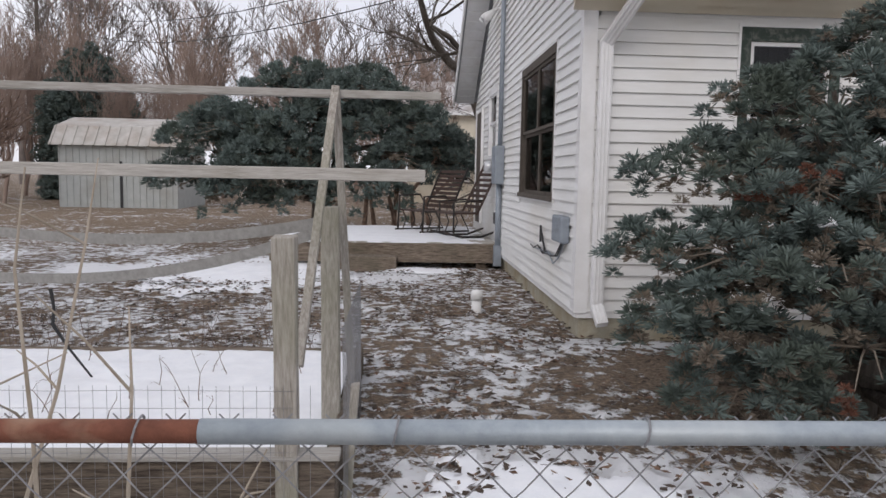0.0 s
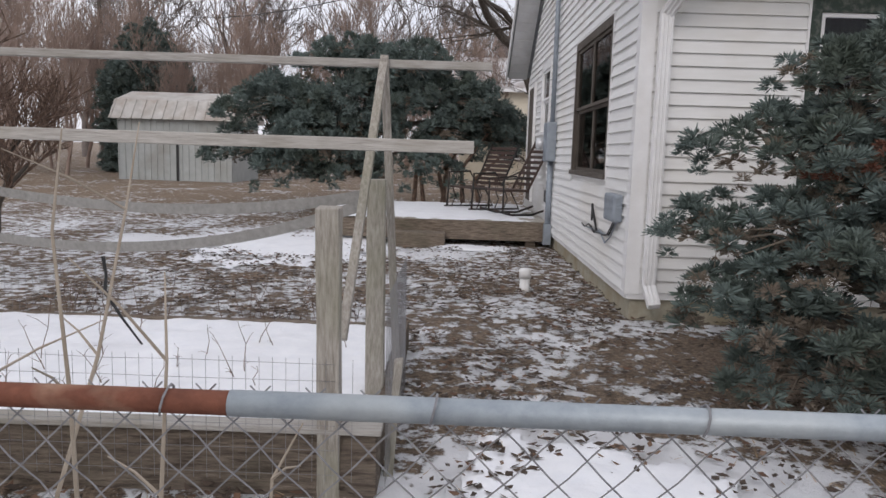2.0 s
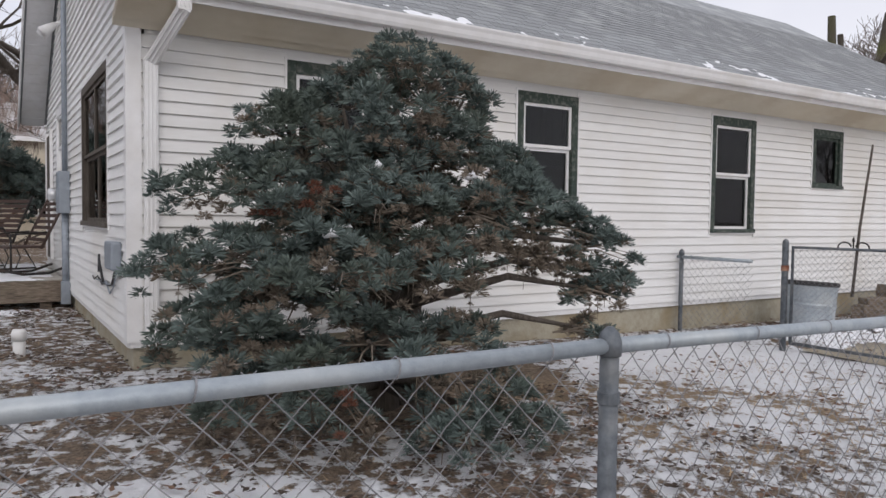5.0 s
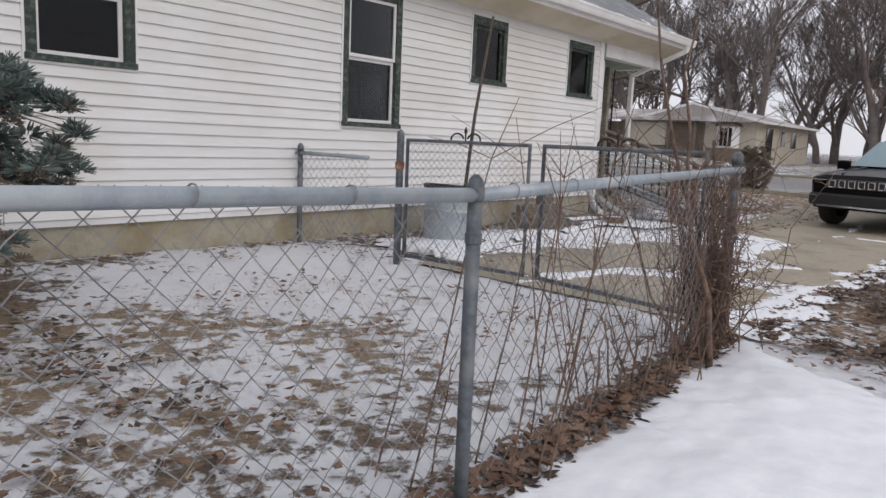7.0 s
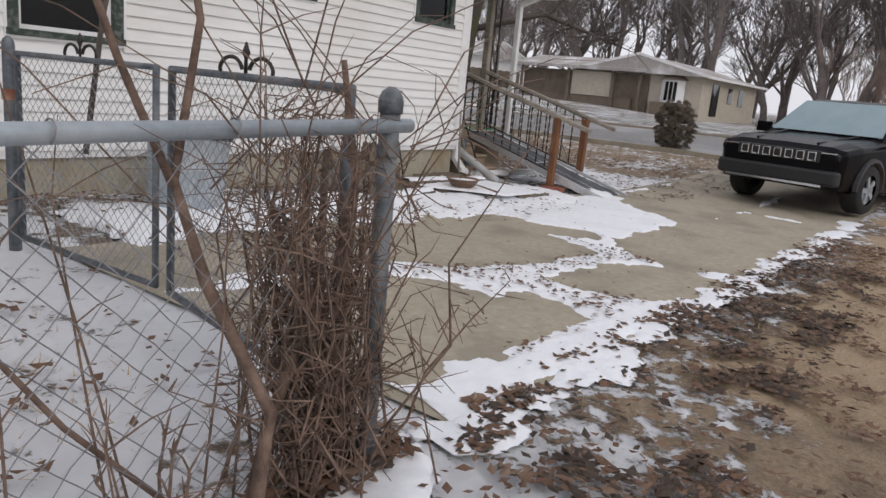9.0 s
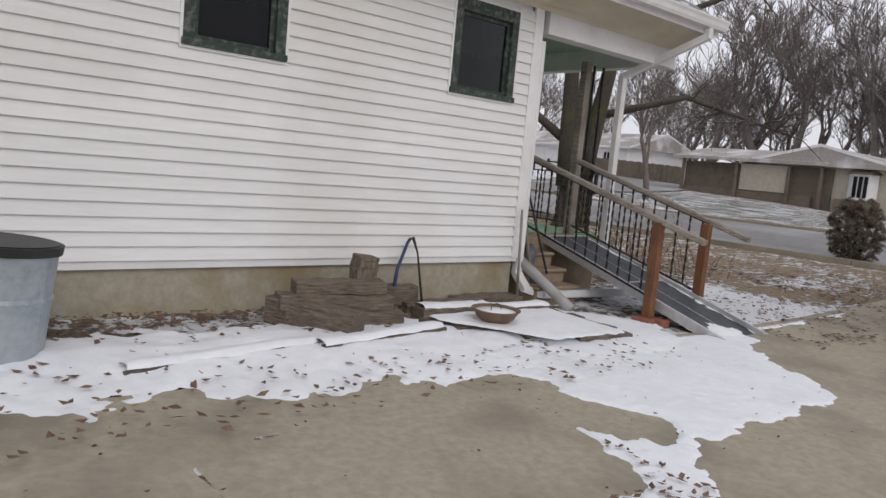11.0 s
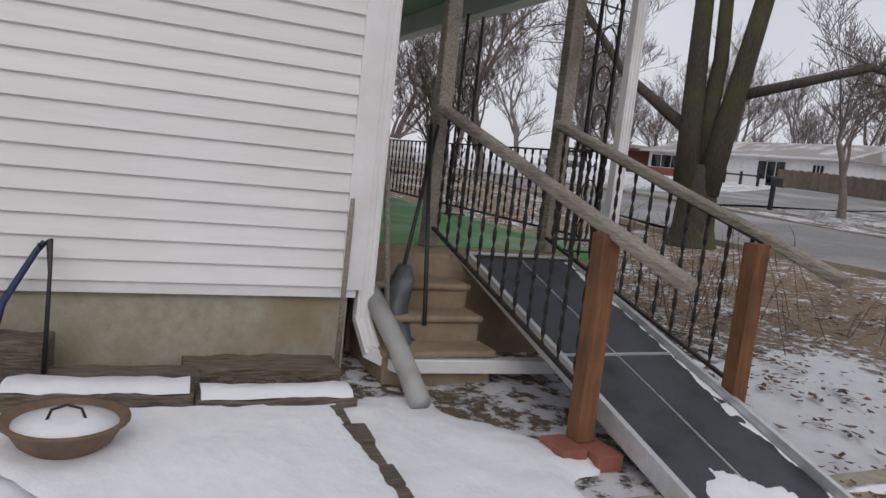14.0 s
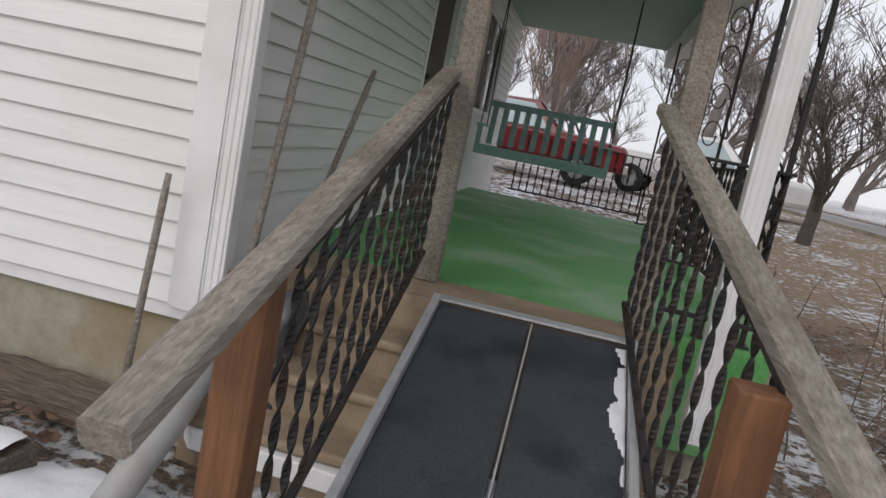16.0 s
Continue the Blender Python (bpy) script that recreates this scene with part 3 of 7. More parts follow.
SIDE_WINDOWS = [(1.29, 2.15, 1.1, 2.62), (3.84, 4.7, 1.46, 2.62), (7.02, 7.93, 1.1, 2.62), (9.27, 10.06, 1.755, 2.62), (11.72, 12.53, 1.755, 2.62)]
GABLE_WINDOWS = [(1.015, 3.04, 1.12, 2.65), (5.4, 6.5, 1.65, 2.8)]
FRONT_OPENINGS = [(2.9, 3.85, 0.42, 2.5), (5.0, 7.2, 1.25, 2.5)]
gable_top = lambda s: ZT + 0.06 + SLOPE * (YB / 2 - abs(s - YB / 2))
wall_pieces("y", XB, SIDE_WINDOWS, 24, ZS, lambda s: ZT + 0.08, "wall_south", "white lapped vinyl siding wall with green-framed windows", 1)
wall_pieces("x", YB, GABLE_WINDOWS, 46, ZS, gable_top, "wall_west", "white lapped vinyl siding gable wall", -1)
wall_pieces("x", YB, FRONT_OPENINGS, 46, ZS, gable_top, "wall_east", "white lapped vinyl siding wall under the porch roof", 1)
structure("wall_north", Geo().box(0.13, XB - 0.13, YB - 0.12, YB, ZS, ZT), SIDING, "plain white back wall of the house", "wall")
structure("ceiling", Geo().box(0.13, XB - 0.13, 0.13, YB - 0.13, 2.66, 2.7), TRIM, "plain white ceiling inside the house", "ceiling")
structure("floor", Geo().box(0.13, XB - 0.13, 0.13, YB - 0.13, 0.3, 0.36), TIMBER, "dark boarded floor inside the house", "floor")
structure("foundation_south", Geo().box(0.03, XB - 0.03, 0.03, 0.2, -0.6, ZS - 0.02), FOUND, "stained tan concrete foundation with cracks", "foundation")
structure("foundation_west", Geo().box(0.03, 0.2, 0.203, YB, -0.6, ZS - 0.02), FOUND, "stained tan concrete foundation", "foundation")
structure("foundation_east", Geo().box(XB - 0.2, XB - 0.03, 0.203, YB, -0.6, ZS - 0.02), FOUND, "stained tan concrete foundation by the porch", "foundation")
g = Geo()
g.box(0.0, XB, -0.012, 0.02, ZS - 0.06, ZS + 0.003)
g.box(-0.012, 0.02, 0.02, YB, ZS - 0.06, ZS + 0.003)
structure("starter_strip", g, TRIM, "white metal strip under the siding", "trim")


def corner_board(x, y, sx):
    g = Geo()
    lo, hi = ZS - 0.015, ZT + 0.08
    g.box(min(x, x - sx * 0.028), max(x, x - sx * 0.028), y - 0.03, y + 0.09, lo, hi)
    a, b = sorted((x + 0.0, x + sx * 0.09))
    g.box(a, b, y - 0.03, y - 0.002, lo, hi)
    return structure("corner_trim", g, TRIM, "white vinyl corner trim", "trim")


corner_board(0, 0, 1)
corner_board(XB, 0, -1)


def house_window(face, s0, s1, z0, z1, sashes, curtain, frame_mat, idx):
    """Casing, sashes and glass set into an opening."""
    def box(g, a, b, d0, d1, lo, hi):
        if face == "side":
            g.box(a, b, -d1, -d0, lo, hi)
        elif face == "gable":
            g.box(-d1, -d0, a, b, lo, hi)
        else:
            g.box(XB + d0, XB + d1, a, b, lo, hi)

    win = tagged(new(f"window_{idx}"), "old sash window with dark green peeling casing", "window", "", "structure")
    c = 0.085 if s1 - s0 < 1.2 else 0.06
    g = Geo()
    box(g, s0, s0 + c, -0.08, 0.03, z0, z1)
    box(g, s1 - c, s1, -0.08, 0.03, z0, z1)
    box(g, s0 + c, s1 - c, -0.08, 0.03, z1 - c - 0.03, z1)
    part("window_frame", g, frame_mat, win, bevel=0.004)
    g = Geo()
    box(g, s0 - 0.01, s1 + 0.01, -0.08, 0.05, z0, z0 + 0.05)
    part("window_sill", g, frame_mat, win, bevel=0.004)
    g = Geo()
    for a, b, lo, hi in ((s0 - 0.022, s0, z0 - 0.02, z1 + 0.02), (s1, s1 + 0.022, z0 - 0.02, z1 + 0.02), (s0, s1, z1, z1 + 0.02), (s0, s1, z0 - 0.02, z0)):
        box(g, a, b, 0.0, 0.03, lo, hi)
    part("siding_channel", g, TRIM, win)
    a0, a1, lo, hi = s0 + c, s1 - c, z0 + 0.05, z1 - c - 0.03
    smat = TRIM if frame_mat is GREENPAINT and sashes != "plain" else frame_mat
    panes = []
    if sashes == "double":
        mid = lo + (hi - lo) * 0.52
        panes = [(a0, a1, lo, mid, -0.05), (a0, a1, mid, hi, -0.02)]
    elif sashes == "pair":
        m = (a0 + a1) / 2
        mid = lo + (hi - lo) * 0.5
        panes = [(a0, m, lo, mid, -0.05), (m, a1, lo, mid, -0.05), (a0, m, mid, hi, -0.02), (m, a1, mid, hi, -0.02)]
    elif sashes == "triple":
        w = (a1 - a0) / 3
        panes = [(a0 + k * w, a0 + (k + 1) * w, lo, hi, -0.04) for k in range(3)]
    else:
        panes = [(a0, a1, lo, hi, -0.04)]
    for a, b, l, h, d in panes:
        f = 0.035
        g = Geo()
        box(g, a, a + f, d, d + 0.03, l, h)
        box(g, b - f, b, d, d + 0.03, l, h)
        box(g, a + f, b - f, d, d + 0.03, l, l + f)
        box(g, a + f, b - f, d, d + 0.03, h - f, h)
        sash = part("sash", g, smat, win)
        g = Geo()
        box(g, a + f, b - f, d + 0.008, d + 0.014, l + f, h - f)
        part("pane", g, PANE, sash)
    if curtain:
        g = Geo()
        k = 24
        zc = lo + (hi - lo) * 0.5
        for i in range(k + 1):
            s = a0 + (a1 - a0) * i / k
            d = -0.16 + 0.02 * math.sin(i * 1.9)
            for z in (zc, hi):
                g.v.append((s, -d, z) if face == "side" else ((-d, s, z) if face == "gable" else (XB + d, s, z)))
        g.f = [(2 * i, 2 * i + 2, 2 * i + 3, 2 * i + 1) for i in range(k)]
        part("curtain", g, CURTAIN, win)
    return win


PANE = bpy.data.materials.new("pane_glass")
PANE.use_nodes = True
pn, pl = PANE.node_tree.nodes, PANE.node_tree.links
gl, tr, ms = pn.new("ShaderNodeBsdfGlossy"), pn.new("ShaderNodeBsdfTransparent"), pn.new("ShaderNodeMixShader")
gl.inputs["Roughness"].default_value = 0.02
tr.inputs["Color"].default_value = (0.42, 0.43, 0.44, 1)
fr = pn.new("ShaderNodeFresnel")
fr.inputs["IOR"].default_value = 1.36
pl.new(fr.outputs[0], ms.inputs[0])
pl.new(tr.outputs[0], ms.inputs[1])
pl.new(gl.outputs[0], ms.inputs[2])
pl.new(ms.outputs[0], pn["Material Output"].inputs["Surface"])

for i, (a, b, lo, hi) in enumerate(SIDE_WINDOWS):
    house_window("side", a, b, lo, hi, "double" if lo < 1.6 else "plain", True, GREENPAINT, i + 1)
house_window("gable", *GABLE_WINDOWS[0], "pair", False, BARK, 6)
house_window("gable", *GABLE_WINDOWS[1], "double", False, TRIM, 7)
house_window("front", *FRONT_OPENINGS[1], "triple", False, TRIM, 8)

# roof: deck, shingles, soffits, fascia, gutter
PORCH = 2.45
X0R, X1R = -0.42, XB + PORCH
ZE = 2.93


def roof_z(y):
    return ZE + 0.08 + SLOPE * (min(y, YB - y) + EAVE)


g = Geo()
for a, b in ((-EAVE, YB / 2), (YB / 2, YB + EAVE)):
    g.hexa([(X0R, a, roof_z(a) - 0.12), (X1R, a, roof_z(a) - 0.12), (X1R, b, roof_z(b) - 0.12), (X0R, b, roof_z(b) - 0.12), (X0R, a, roof_z(a)), (X1R, a, roof_z(a)), (X1R, b, roof_z(b)), (X0R, b, roof_z(b))])
roof = structure("roof", g, SHINGLE, "grey asphalt shingle roof dusted with snow", "roof")
sh = Geo().hexa([(0, -0.01, 0.004), (0.3, -0.01, 0.004), (0.3, 0.28, 0.002), (0, 0.28, 0.002), (0, -0.01, 0.012), (0.3, -0.01, 0.012), (0.3, 0.28, 0.006), (0, 0.28, 0.006)]).mesh("shingle")
sh.materials.append(SHINGLE)
tilt = math.degrees(math.atan(SLOPE))
strips = Geo()
count = 0
for r in range(30):
    y = -EAVE - 0.03 + r * 0.145 * math.cos(radians(tilt))
    near = r < 7
    x = X0R - 0.1 + (r * 0.13) % 0.3
    while x < X1R:
        if near and x < 12 and count < 300:
            ob = new("shingle", sh)
            ob.parent = roof
            ob.matrix_world = pose(x + 0.004, y, roof_z(y) + 0.004, tilt) @ Matrix.Diagonal((0.97, 1, 1, 1))
            count += 1
        else:
            m = pose(x + 0.004, y, roof_z(y) + 0.004, tilt)
            strips.add([m @ Vector(p) for p in ((0, 0, 0.012), (0.288, 0, 0.012), (0.288, 0.2, 0.006), (0, 0.2, 0.006), (0, 0, 0), (0.288, 0, 0))], [(0, 1, 2, 3), (4, 5, 1, 0)])
        x += 0.3
tagged(part("shingle_courses", strips, SHINGLE, roof), kind="stuff")
sheet("roof_snow", lambda x, y: 0.19 - 0.6 * (y + EAVE) + ragged(x, y * 2, 0.45) - 0.12 + 0.1 * rough(x, 0, 0.6, 4), X0R, X1R, -EAVE + 0.02, 1.2, 0.04, 0.012, SNOW, "patchy snow lying along the eave shingles", "snow", 0.025, "structure", lambda x, y: roof_z(y))
soffit = tagged(new("soffit"), "cream ribbed vinyl soffit under the eave", "soffit", "", "structure")
for k in range(4):
    y0, y1 = -EAVE + 0.02 + k * 0.115, -EAVE + 0.02 + (k + 1) * 0.115 - 0.01
    zz = lambda y: ZT + 0.03 + 0.16 * max(0, -y) / EAVE
    g = Geo().hexa([(X0R + 0.3, y0, zz(y0)), (X1R, y0, zz(y0)), (X1R, y1, zz(y1) - 0.05), (X0R + 0.3, y1, zz(y1) - 0.05), (X0R + 0.3, y0, zz(y0) + 0.03), (X1R, y0, zz(y0) + 0.03), (X1R, y1, zz(y1) + 0.03), (X0R + 0.3, y1, zz(y1) + 0.03)])
    part("soffit_panel", g, CREAM, soffit)
g = Geo()
for sgn in (0, 1):
    for k in range(24):
        def rk(t):
            y = -EAVE + t * (YB / 2 + EAVE)
            return YB - y if sgn else y
        ya, yb = rk(k / 24), rk((k + 0.96) / 24)
        c = []
        for z in (-0.15, -0.125):
            for x, y in ((X0R + 0.03, ya), (-0.02, ya), (-0.02, yb), (X0R + 0.03, yb)):
                c.append((x, y, roof_z(y) + z))
        g.hexa(c)
structure("rake_soffit", g, TRIM, "white boarded soffit under the gable overhang", "soffit")
g = Geo()
for a, b in ((-EAVE, YB / 2), (YB + EAVE, YB / 2)):
    c = []
    for z in (-0.2, 0.02):
        for x, y in ((X0R - 0.025, a), (X0R + 0.0, a), (X0R + 0.0, b), (X0R - 0.025, b)):
            c.append((x, y, roof_z(y) + z))
    g.hexa(c)
g.box(X0R, X1R, -EAVE - 0.02, -EAVE, ZE - 0.09, ZE + 0.07)
structure("fascia", g, TRIM, "white fascia board along the roof edge", "trim")
g = Geo()
prof = [(0, 0), (-0.085, 0.0), (-0.1, 0.03), (-0.11, 0.07), (-0.125, 0.1), (-0.125, 0.115), (-0.115, 0.115), (-0.1, 0.075), (-0.08, 0.012), (-0.008, 0.012), (-0.008, 0.115), (0, 0.115)]
k = len(prof)
for x in (X0R, X1R):
    g.v += [(x, -EAVE - 0.022 + p[0], ZE - 0.035 + p[1]) for p in prof]
g.f = [(i, (i + 1) % k, k + (i + 1) % k, k + i) for i in range(k)] + [tuple(range(k)), tuple(range(2 * k - 1, k - 1, -1))]
gutter = single("gutter", g, TRIM, "white metal gutter along the eave", "gutter")
tagged(gutter, kind="structure")


def downspout(path, w, d, name, label):
    g = Geo()
    for p, q in zip(path, path[1:]):
        v = Vector(q) - Vector(p)
        up = (0, 1, 0) if abs(v.z) > 0.5 * v.length else (0, 0, 1)
        e = v.normalized() * 0.02
        g.beam(Vector(p) - e, Vector(q) + e, w, d, up)
        s = v.normalized().cross(Vector(up)).normalized()
        u = s.cross(v.normalized())
        for o in (-0.3, 0, 0.3):
            g.beam(Vector(p) + s * o * w - u * (d / 2), Vector(q) + s * o * w - u * (d / 2), w * 0.14, 0.012, up)
    return single(name, g, TRIM, label, "downspout", 0.008)


downspout([(0.3, -0.56, 2.92), (0.3, -0.56, 2.78), (0.15, -0.09, 2.45), (0.15, -0.09, 0.3), (0.17, -0.2, 0.17)], 0.1, 0.07, "downspout", "white ribbed metal downspout at the house corner")
downspout([(15.0, -0.56, 2.9), (15.0, -0.56, 2.8), (14.75, 0.35, 2.35), (14.75, 0.35, 0.1)], 0.085, 0.075, "downspout", "white ribbed metal downspout on the porch")
downspout([(12.9, 0.02, 2.4), (12.9, 0.02, 0.05), (12.93, -0.1, -0.1), (13.05, -0.22, -0.14), (15.1, -0.28, -0.18)], 0.09, 0.075, "downspout", "white ribbed drain spout running under the ramp")

# porch
ZP = 0.385
PX1, PY0, PY1 = XB + 2.3, 0.78, 6.6
structure("porch_floor", Geo().box(XB + 0.002, PX1, PY0, PY1, ZP - 0.03, ZP), GREENCARPET, "porch floor covered in green outdoor carpet", "porch floor")
structure("porch_base", Geo().box(XB + 0.002, PX1 - 0.03, PY0 + 0.03, PY1 - 0.03, -0.6, ZP - 0.032), CONCRETE, "concrete base of the porch", "porch base")
structure("porch_ceiling", Geo().box(XB + 0.02, X1R - 0.02, -EAVE + 0.5, YB, 2.74, 2.78), mat("pale_green_ceiling", (0.3, 0.4, 0.33), (0.36, 0.46, 0.39), 4, 0.7, 0.1), "pale green boarded porch ceiling", "ceiling")
structure("porch_beam", Geo().box(XB + 0.12, X1R - 0.05, -0.02, 0.16, 2.5, 2.74).box(X1R - 0.3, X1R - 0.12, 0.16, YB, 2.5, 2.74), TRIM, "white beam under the porch roof", "beam")
structure("porch_gable", Geo().add([(X1R - 0.1, -EAVE, ZE - 0.05), (X1R - 0.1, YB + EAVE, ZE - 0.05), (X1R - 0.1, YB / 2, roof_z(YB / 2) - 0.1), (X1R - 0.02, -EAVE, ZE - 0.05), (X1R - 0.02, YB + EAVE, ZE - 0.05), (X1R - 0.02, YB / 2, roof_z(YB / 2) - 0.1)], [(0, 1, 2), (5, 4, 3), (0, 3, 4, 1), (1, 4, 5, 2), (2, 5, 3, 0)]), SIDING, "white gable end over the porch", "gable")

# ---- chain link fence ----
def fence_run(pts, z_top, posts, label, rust_until=None, ground=ground_z, depth=1.0):
    """Top rail, posts with caps, and a woven mesh along a line of points."""
    f = thing("chain_link_fence", label, "fence")
    for p, q in zip(pts, pts[1:]):
        p3, q3 = (*p[:2], p[2] if len(p) > 2 else z_top), (*q[:2], q[2] if len(q) > 2 else z_top)
        if rust_until is not None and p[0] < rust_until < q[0]:
            k = (rust_until - p[0]) / (q[0] - p[0])
            m = tuple(Vector(p3).lerp(Vector(q3), k))
            part("top_rail", Geo().tube([p3, m], 0.0195, 12), RUST, f, "rusty brown top rail", smooth=True)
            part("top_rail", Geo().tube([m, q3], 0.021, 12), GALV, f, smooth=True)
        else:
            part("top_rail", Geo().tube([p3, q3], 0.021, 12), GALV, f, smooth=True)
    for x, y, r, h in posts:
        z = ground(x, y)
        po = part("post", Geo().tube([(x, y, z - 0.3), (x, y, h - 0.03)], r * 0.85, 14), POSTGALV, f, smooth=True)
        part("cap", Geo().tube([(x, y, h - 0.035), (x, y, h + 0.0), (x, y, h + 0.025), (x, y, h + 0.04)], [r * 1.02, r * 1.05, r * 0.8, r * 0.3], 12), POSTGALV, po, smooth=True)
        part("tie_band", Geo().tube([(x, y, h - 0.16), (x, y, h - 0.13)], r * 0.98, 12), POSTGALV, po)
    g = Geo()
    cell = 0.044
    for p, q in zip(pts, pts[1:]):
        L = math.hypot(q[0] - p[0], q[1] - p[1])
        ux, uy = (q[0] - p[0]) / L, (q[1] - p[1]) / L
        nx, ny = -uy, ux

        pz, qz = (p[2], q[2]) if len(p) > 2 else (z_top, z_top)

        def at(s, z, w):
            return (p[0] + ux * s + nx * w, p[1] + uy * s + ny * w, z - z_top + pz + (qz - pz) * s / L)

        hgt = depth
        n = int(hgt / cell)
        s = -hgt
        ztop = z_top + 0.02
        i = 0
        while s < L:
            pa, pb = [], []
            for k in range(n + 1):
                u = s + k * cell
                w = 0.024 + 0.004 * (-1) ** k
                if 0 <= u <= L:
                    pa.append(at(u + 0.004 * rough(u, k, 3), ztop - k * cell, w))
                u2 = s + hgt - k * cell
                if 0 <= u2 <= L:
                    pb.append(at(u2 + 0.004 * rough(u2, k, 3), ztop - k * cell, w + 0.003))
            for pp in (pa, pb):
                if len(pp) > 1:
                    g.tube(pp, 0.0017, 3, False)
            s += 2 * cell
            i += 1
    tagged(part("wire_mesh", g, WIRE, f), kind="stuff")
    g = Geo()
    for p, q in zip(pts, pts[1:]):
        L = math.hypot(q[0] - p[0], q[1] - p[1])
        for k in range(int(L / 0.42)):
            u = (k + 0.5) * 0.42 / L
            x, y = p[0] + (q[0] - p[0]) * u, p[1] + (q[1] - p[1]) * u
            zt = p[2] + (q[2] - p[2]) * u if len(p) > 2 else z_top
            pts2 = [(x + 0.006 * math.sin(a), y + 0.026 * math.cos(a), zt + 0.026 * math.sin(a)) for a in np.linspace(-0.6, 3.9, 8)]
            g.tube(pts2, 0.0022, 4)
    tagged(part("wire_ties", g, WIRE, f), kind="stuff")
    return f


fence_run([(-8, -4.8, 0.93), (0.4, -4.87, 0.92), (3.22, -4.76, 0.84), (6.2, -4.56, 0.89)], 0.92, [(-5.3, -4.8, 0.03, 0.95), (-2.45, -4.83, 0.03, 0.95), (0.4, -4.87, 0.03, 0.93), (3.22, -4.76, 0.026, 0.86), (6.12, -4.55, 0.036, 0.96)], "galvanised chain link fence with a partly rusty top rail", -1.81)
fence_run([(6.4, -0.04), (6.38, -1.1)], 0.8, [(6.4, -0.1, 0.032, 0.86)], "low galvanised chain link fence panel against the house")


def gate_leaf(y0, y1, x0, x1, label):
    """One leaf of the yard gate: bent tube frame, woven wire and iron scrolls on top."""
    gate = thing("garden_gate", label, "gate", group="yard gates")
    low, top = -0.06, 0.98
    x = lambda y: x0 + (x1 - x0) * (y - y0) / (y1 - y0)
    pts = [(x(y0), y0, low), (x(y0), y0, top), (x(y1), y1, top), (x(y1), y1, low), (x(y0), y0, low)]
    part("gate_frame", Geo().tube(pts, 0.019, 10), POSTGALV, gate, smooth=True)
    g = Geo()
    rows, step = 17, (top - low) / 17
    for k in range(-rows, int((y0 - y1) / step) + 1):
        for sgn in (1, -1):
            run = [(y0 - (k + (j if sgn > 0 else rows - j)) * step, low + j * step) for j in range(rows + 1)]
            run = [(x(y) + 0.003 * sgn, y, z) for y, z in run if y1 <= y <= y0]
            if len(run) > 1:
                g.tube(run, 0.0017, 3, False)
    tagged(part("wire_mesh", g, WIRE, gate), kind="stuff")
    m = (y0 + y1) / 2
    for sgn in (1, -1):
        curl = [(x(m), m + sgn * (0.12 - 0.02 * a + 0.028 * math.cos(a)), top + 0.045 + 0.028 * math.sin(a)) for a in np.linspace(-1.6, 3.8, 12)]
        part("scroll", Geo().tube(curl, 0.008, 6), IRON, gate)
    part("finial", Geo().tube([(x(m), m, top), (x(m), m, top + 0.07), (x(m), m, top + 0.09), (x(m), m, top + 0.13)], [0.007, 0.007, 0.016, 0.003], 8), IRON, gate, smooth=True)
    return gate


def gate_post(x, y, h):
    z = ground_z(x, y)
    p = single("gate_post", Geo().tube([(x, y, z - 0.3), (x, y, h), (x, y, h + 0.03), (x, y, h + 0.05)], [0.034, 0.034, 0.028, 0.008], 14), POSTGALV, "weathered galvanised steel gate post", "gate post", 0, True, "gate posts")
    part("hinge", Geo().tube([(x, y, 0.72), (x, y, 0.78)], 0.042, 12), RUST, p, "rusty hinge band")


gate_post(6.39, -1.5, 1.02)
gate_leaf(-1.58, -2.84, 6.4, 6.45, "galvanised chain link garden gate with iron scrolls")
gate_leaf(-2.98, -4.35, 6.44, 6.16, "galvanised chain link garden gate leaf by the shrub")

# ---- garden frame, posts and raised bed ----
def wood_post(name, p, q, w, d, label, cat="post"):
    g = Geo()
    n = 6
    P, Q = Vector(p), Vector(q)
    rings = []
    for i in range(n + 1):
        c = P.lerp(Q, i / n)
        j = lambda s: 0.006 * rough(c.x * 9 + s, c.z * 6, 2.0, s)
        rings.append([(c.x - w / 2 + j(1), c.y - d / 2 + j(2), c.z), (c.x + w / 2 + j(3), c.y - d / 2 + j(4), c.z), (c.x + w / 2 + j(5), c.y + d / 2 + j(6), c.z), (c.x - w / 2 + j(7), c.y + d / 2 + j(8), c.z)])
    rings[-1] = [(x, y, z + 0.02 * rough(x * 30, y * 30, 2)) for x, y, z in rings[-1]]
    g.v = [v for r in rings for v in r]
    g.f = [(4 * i + k, 4 * i + (k + 1) % 4, 4 * i + 4 + (k + 1) % 4, 4 * i + 4 + k) for i in range(n) for k in range(4)] + [(3, 2, 1, 0), tuple(4 * n + k for k in range(4))]
    return single(name, g, OLDWOOD, label, cat, 0.006)


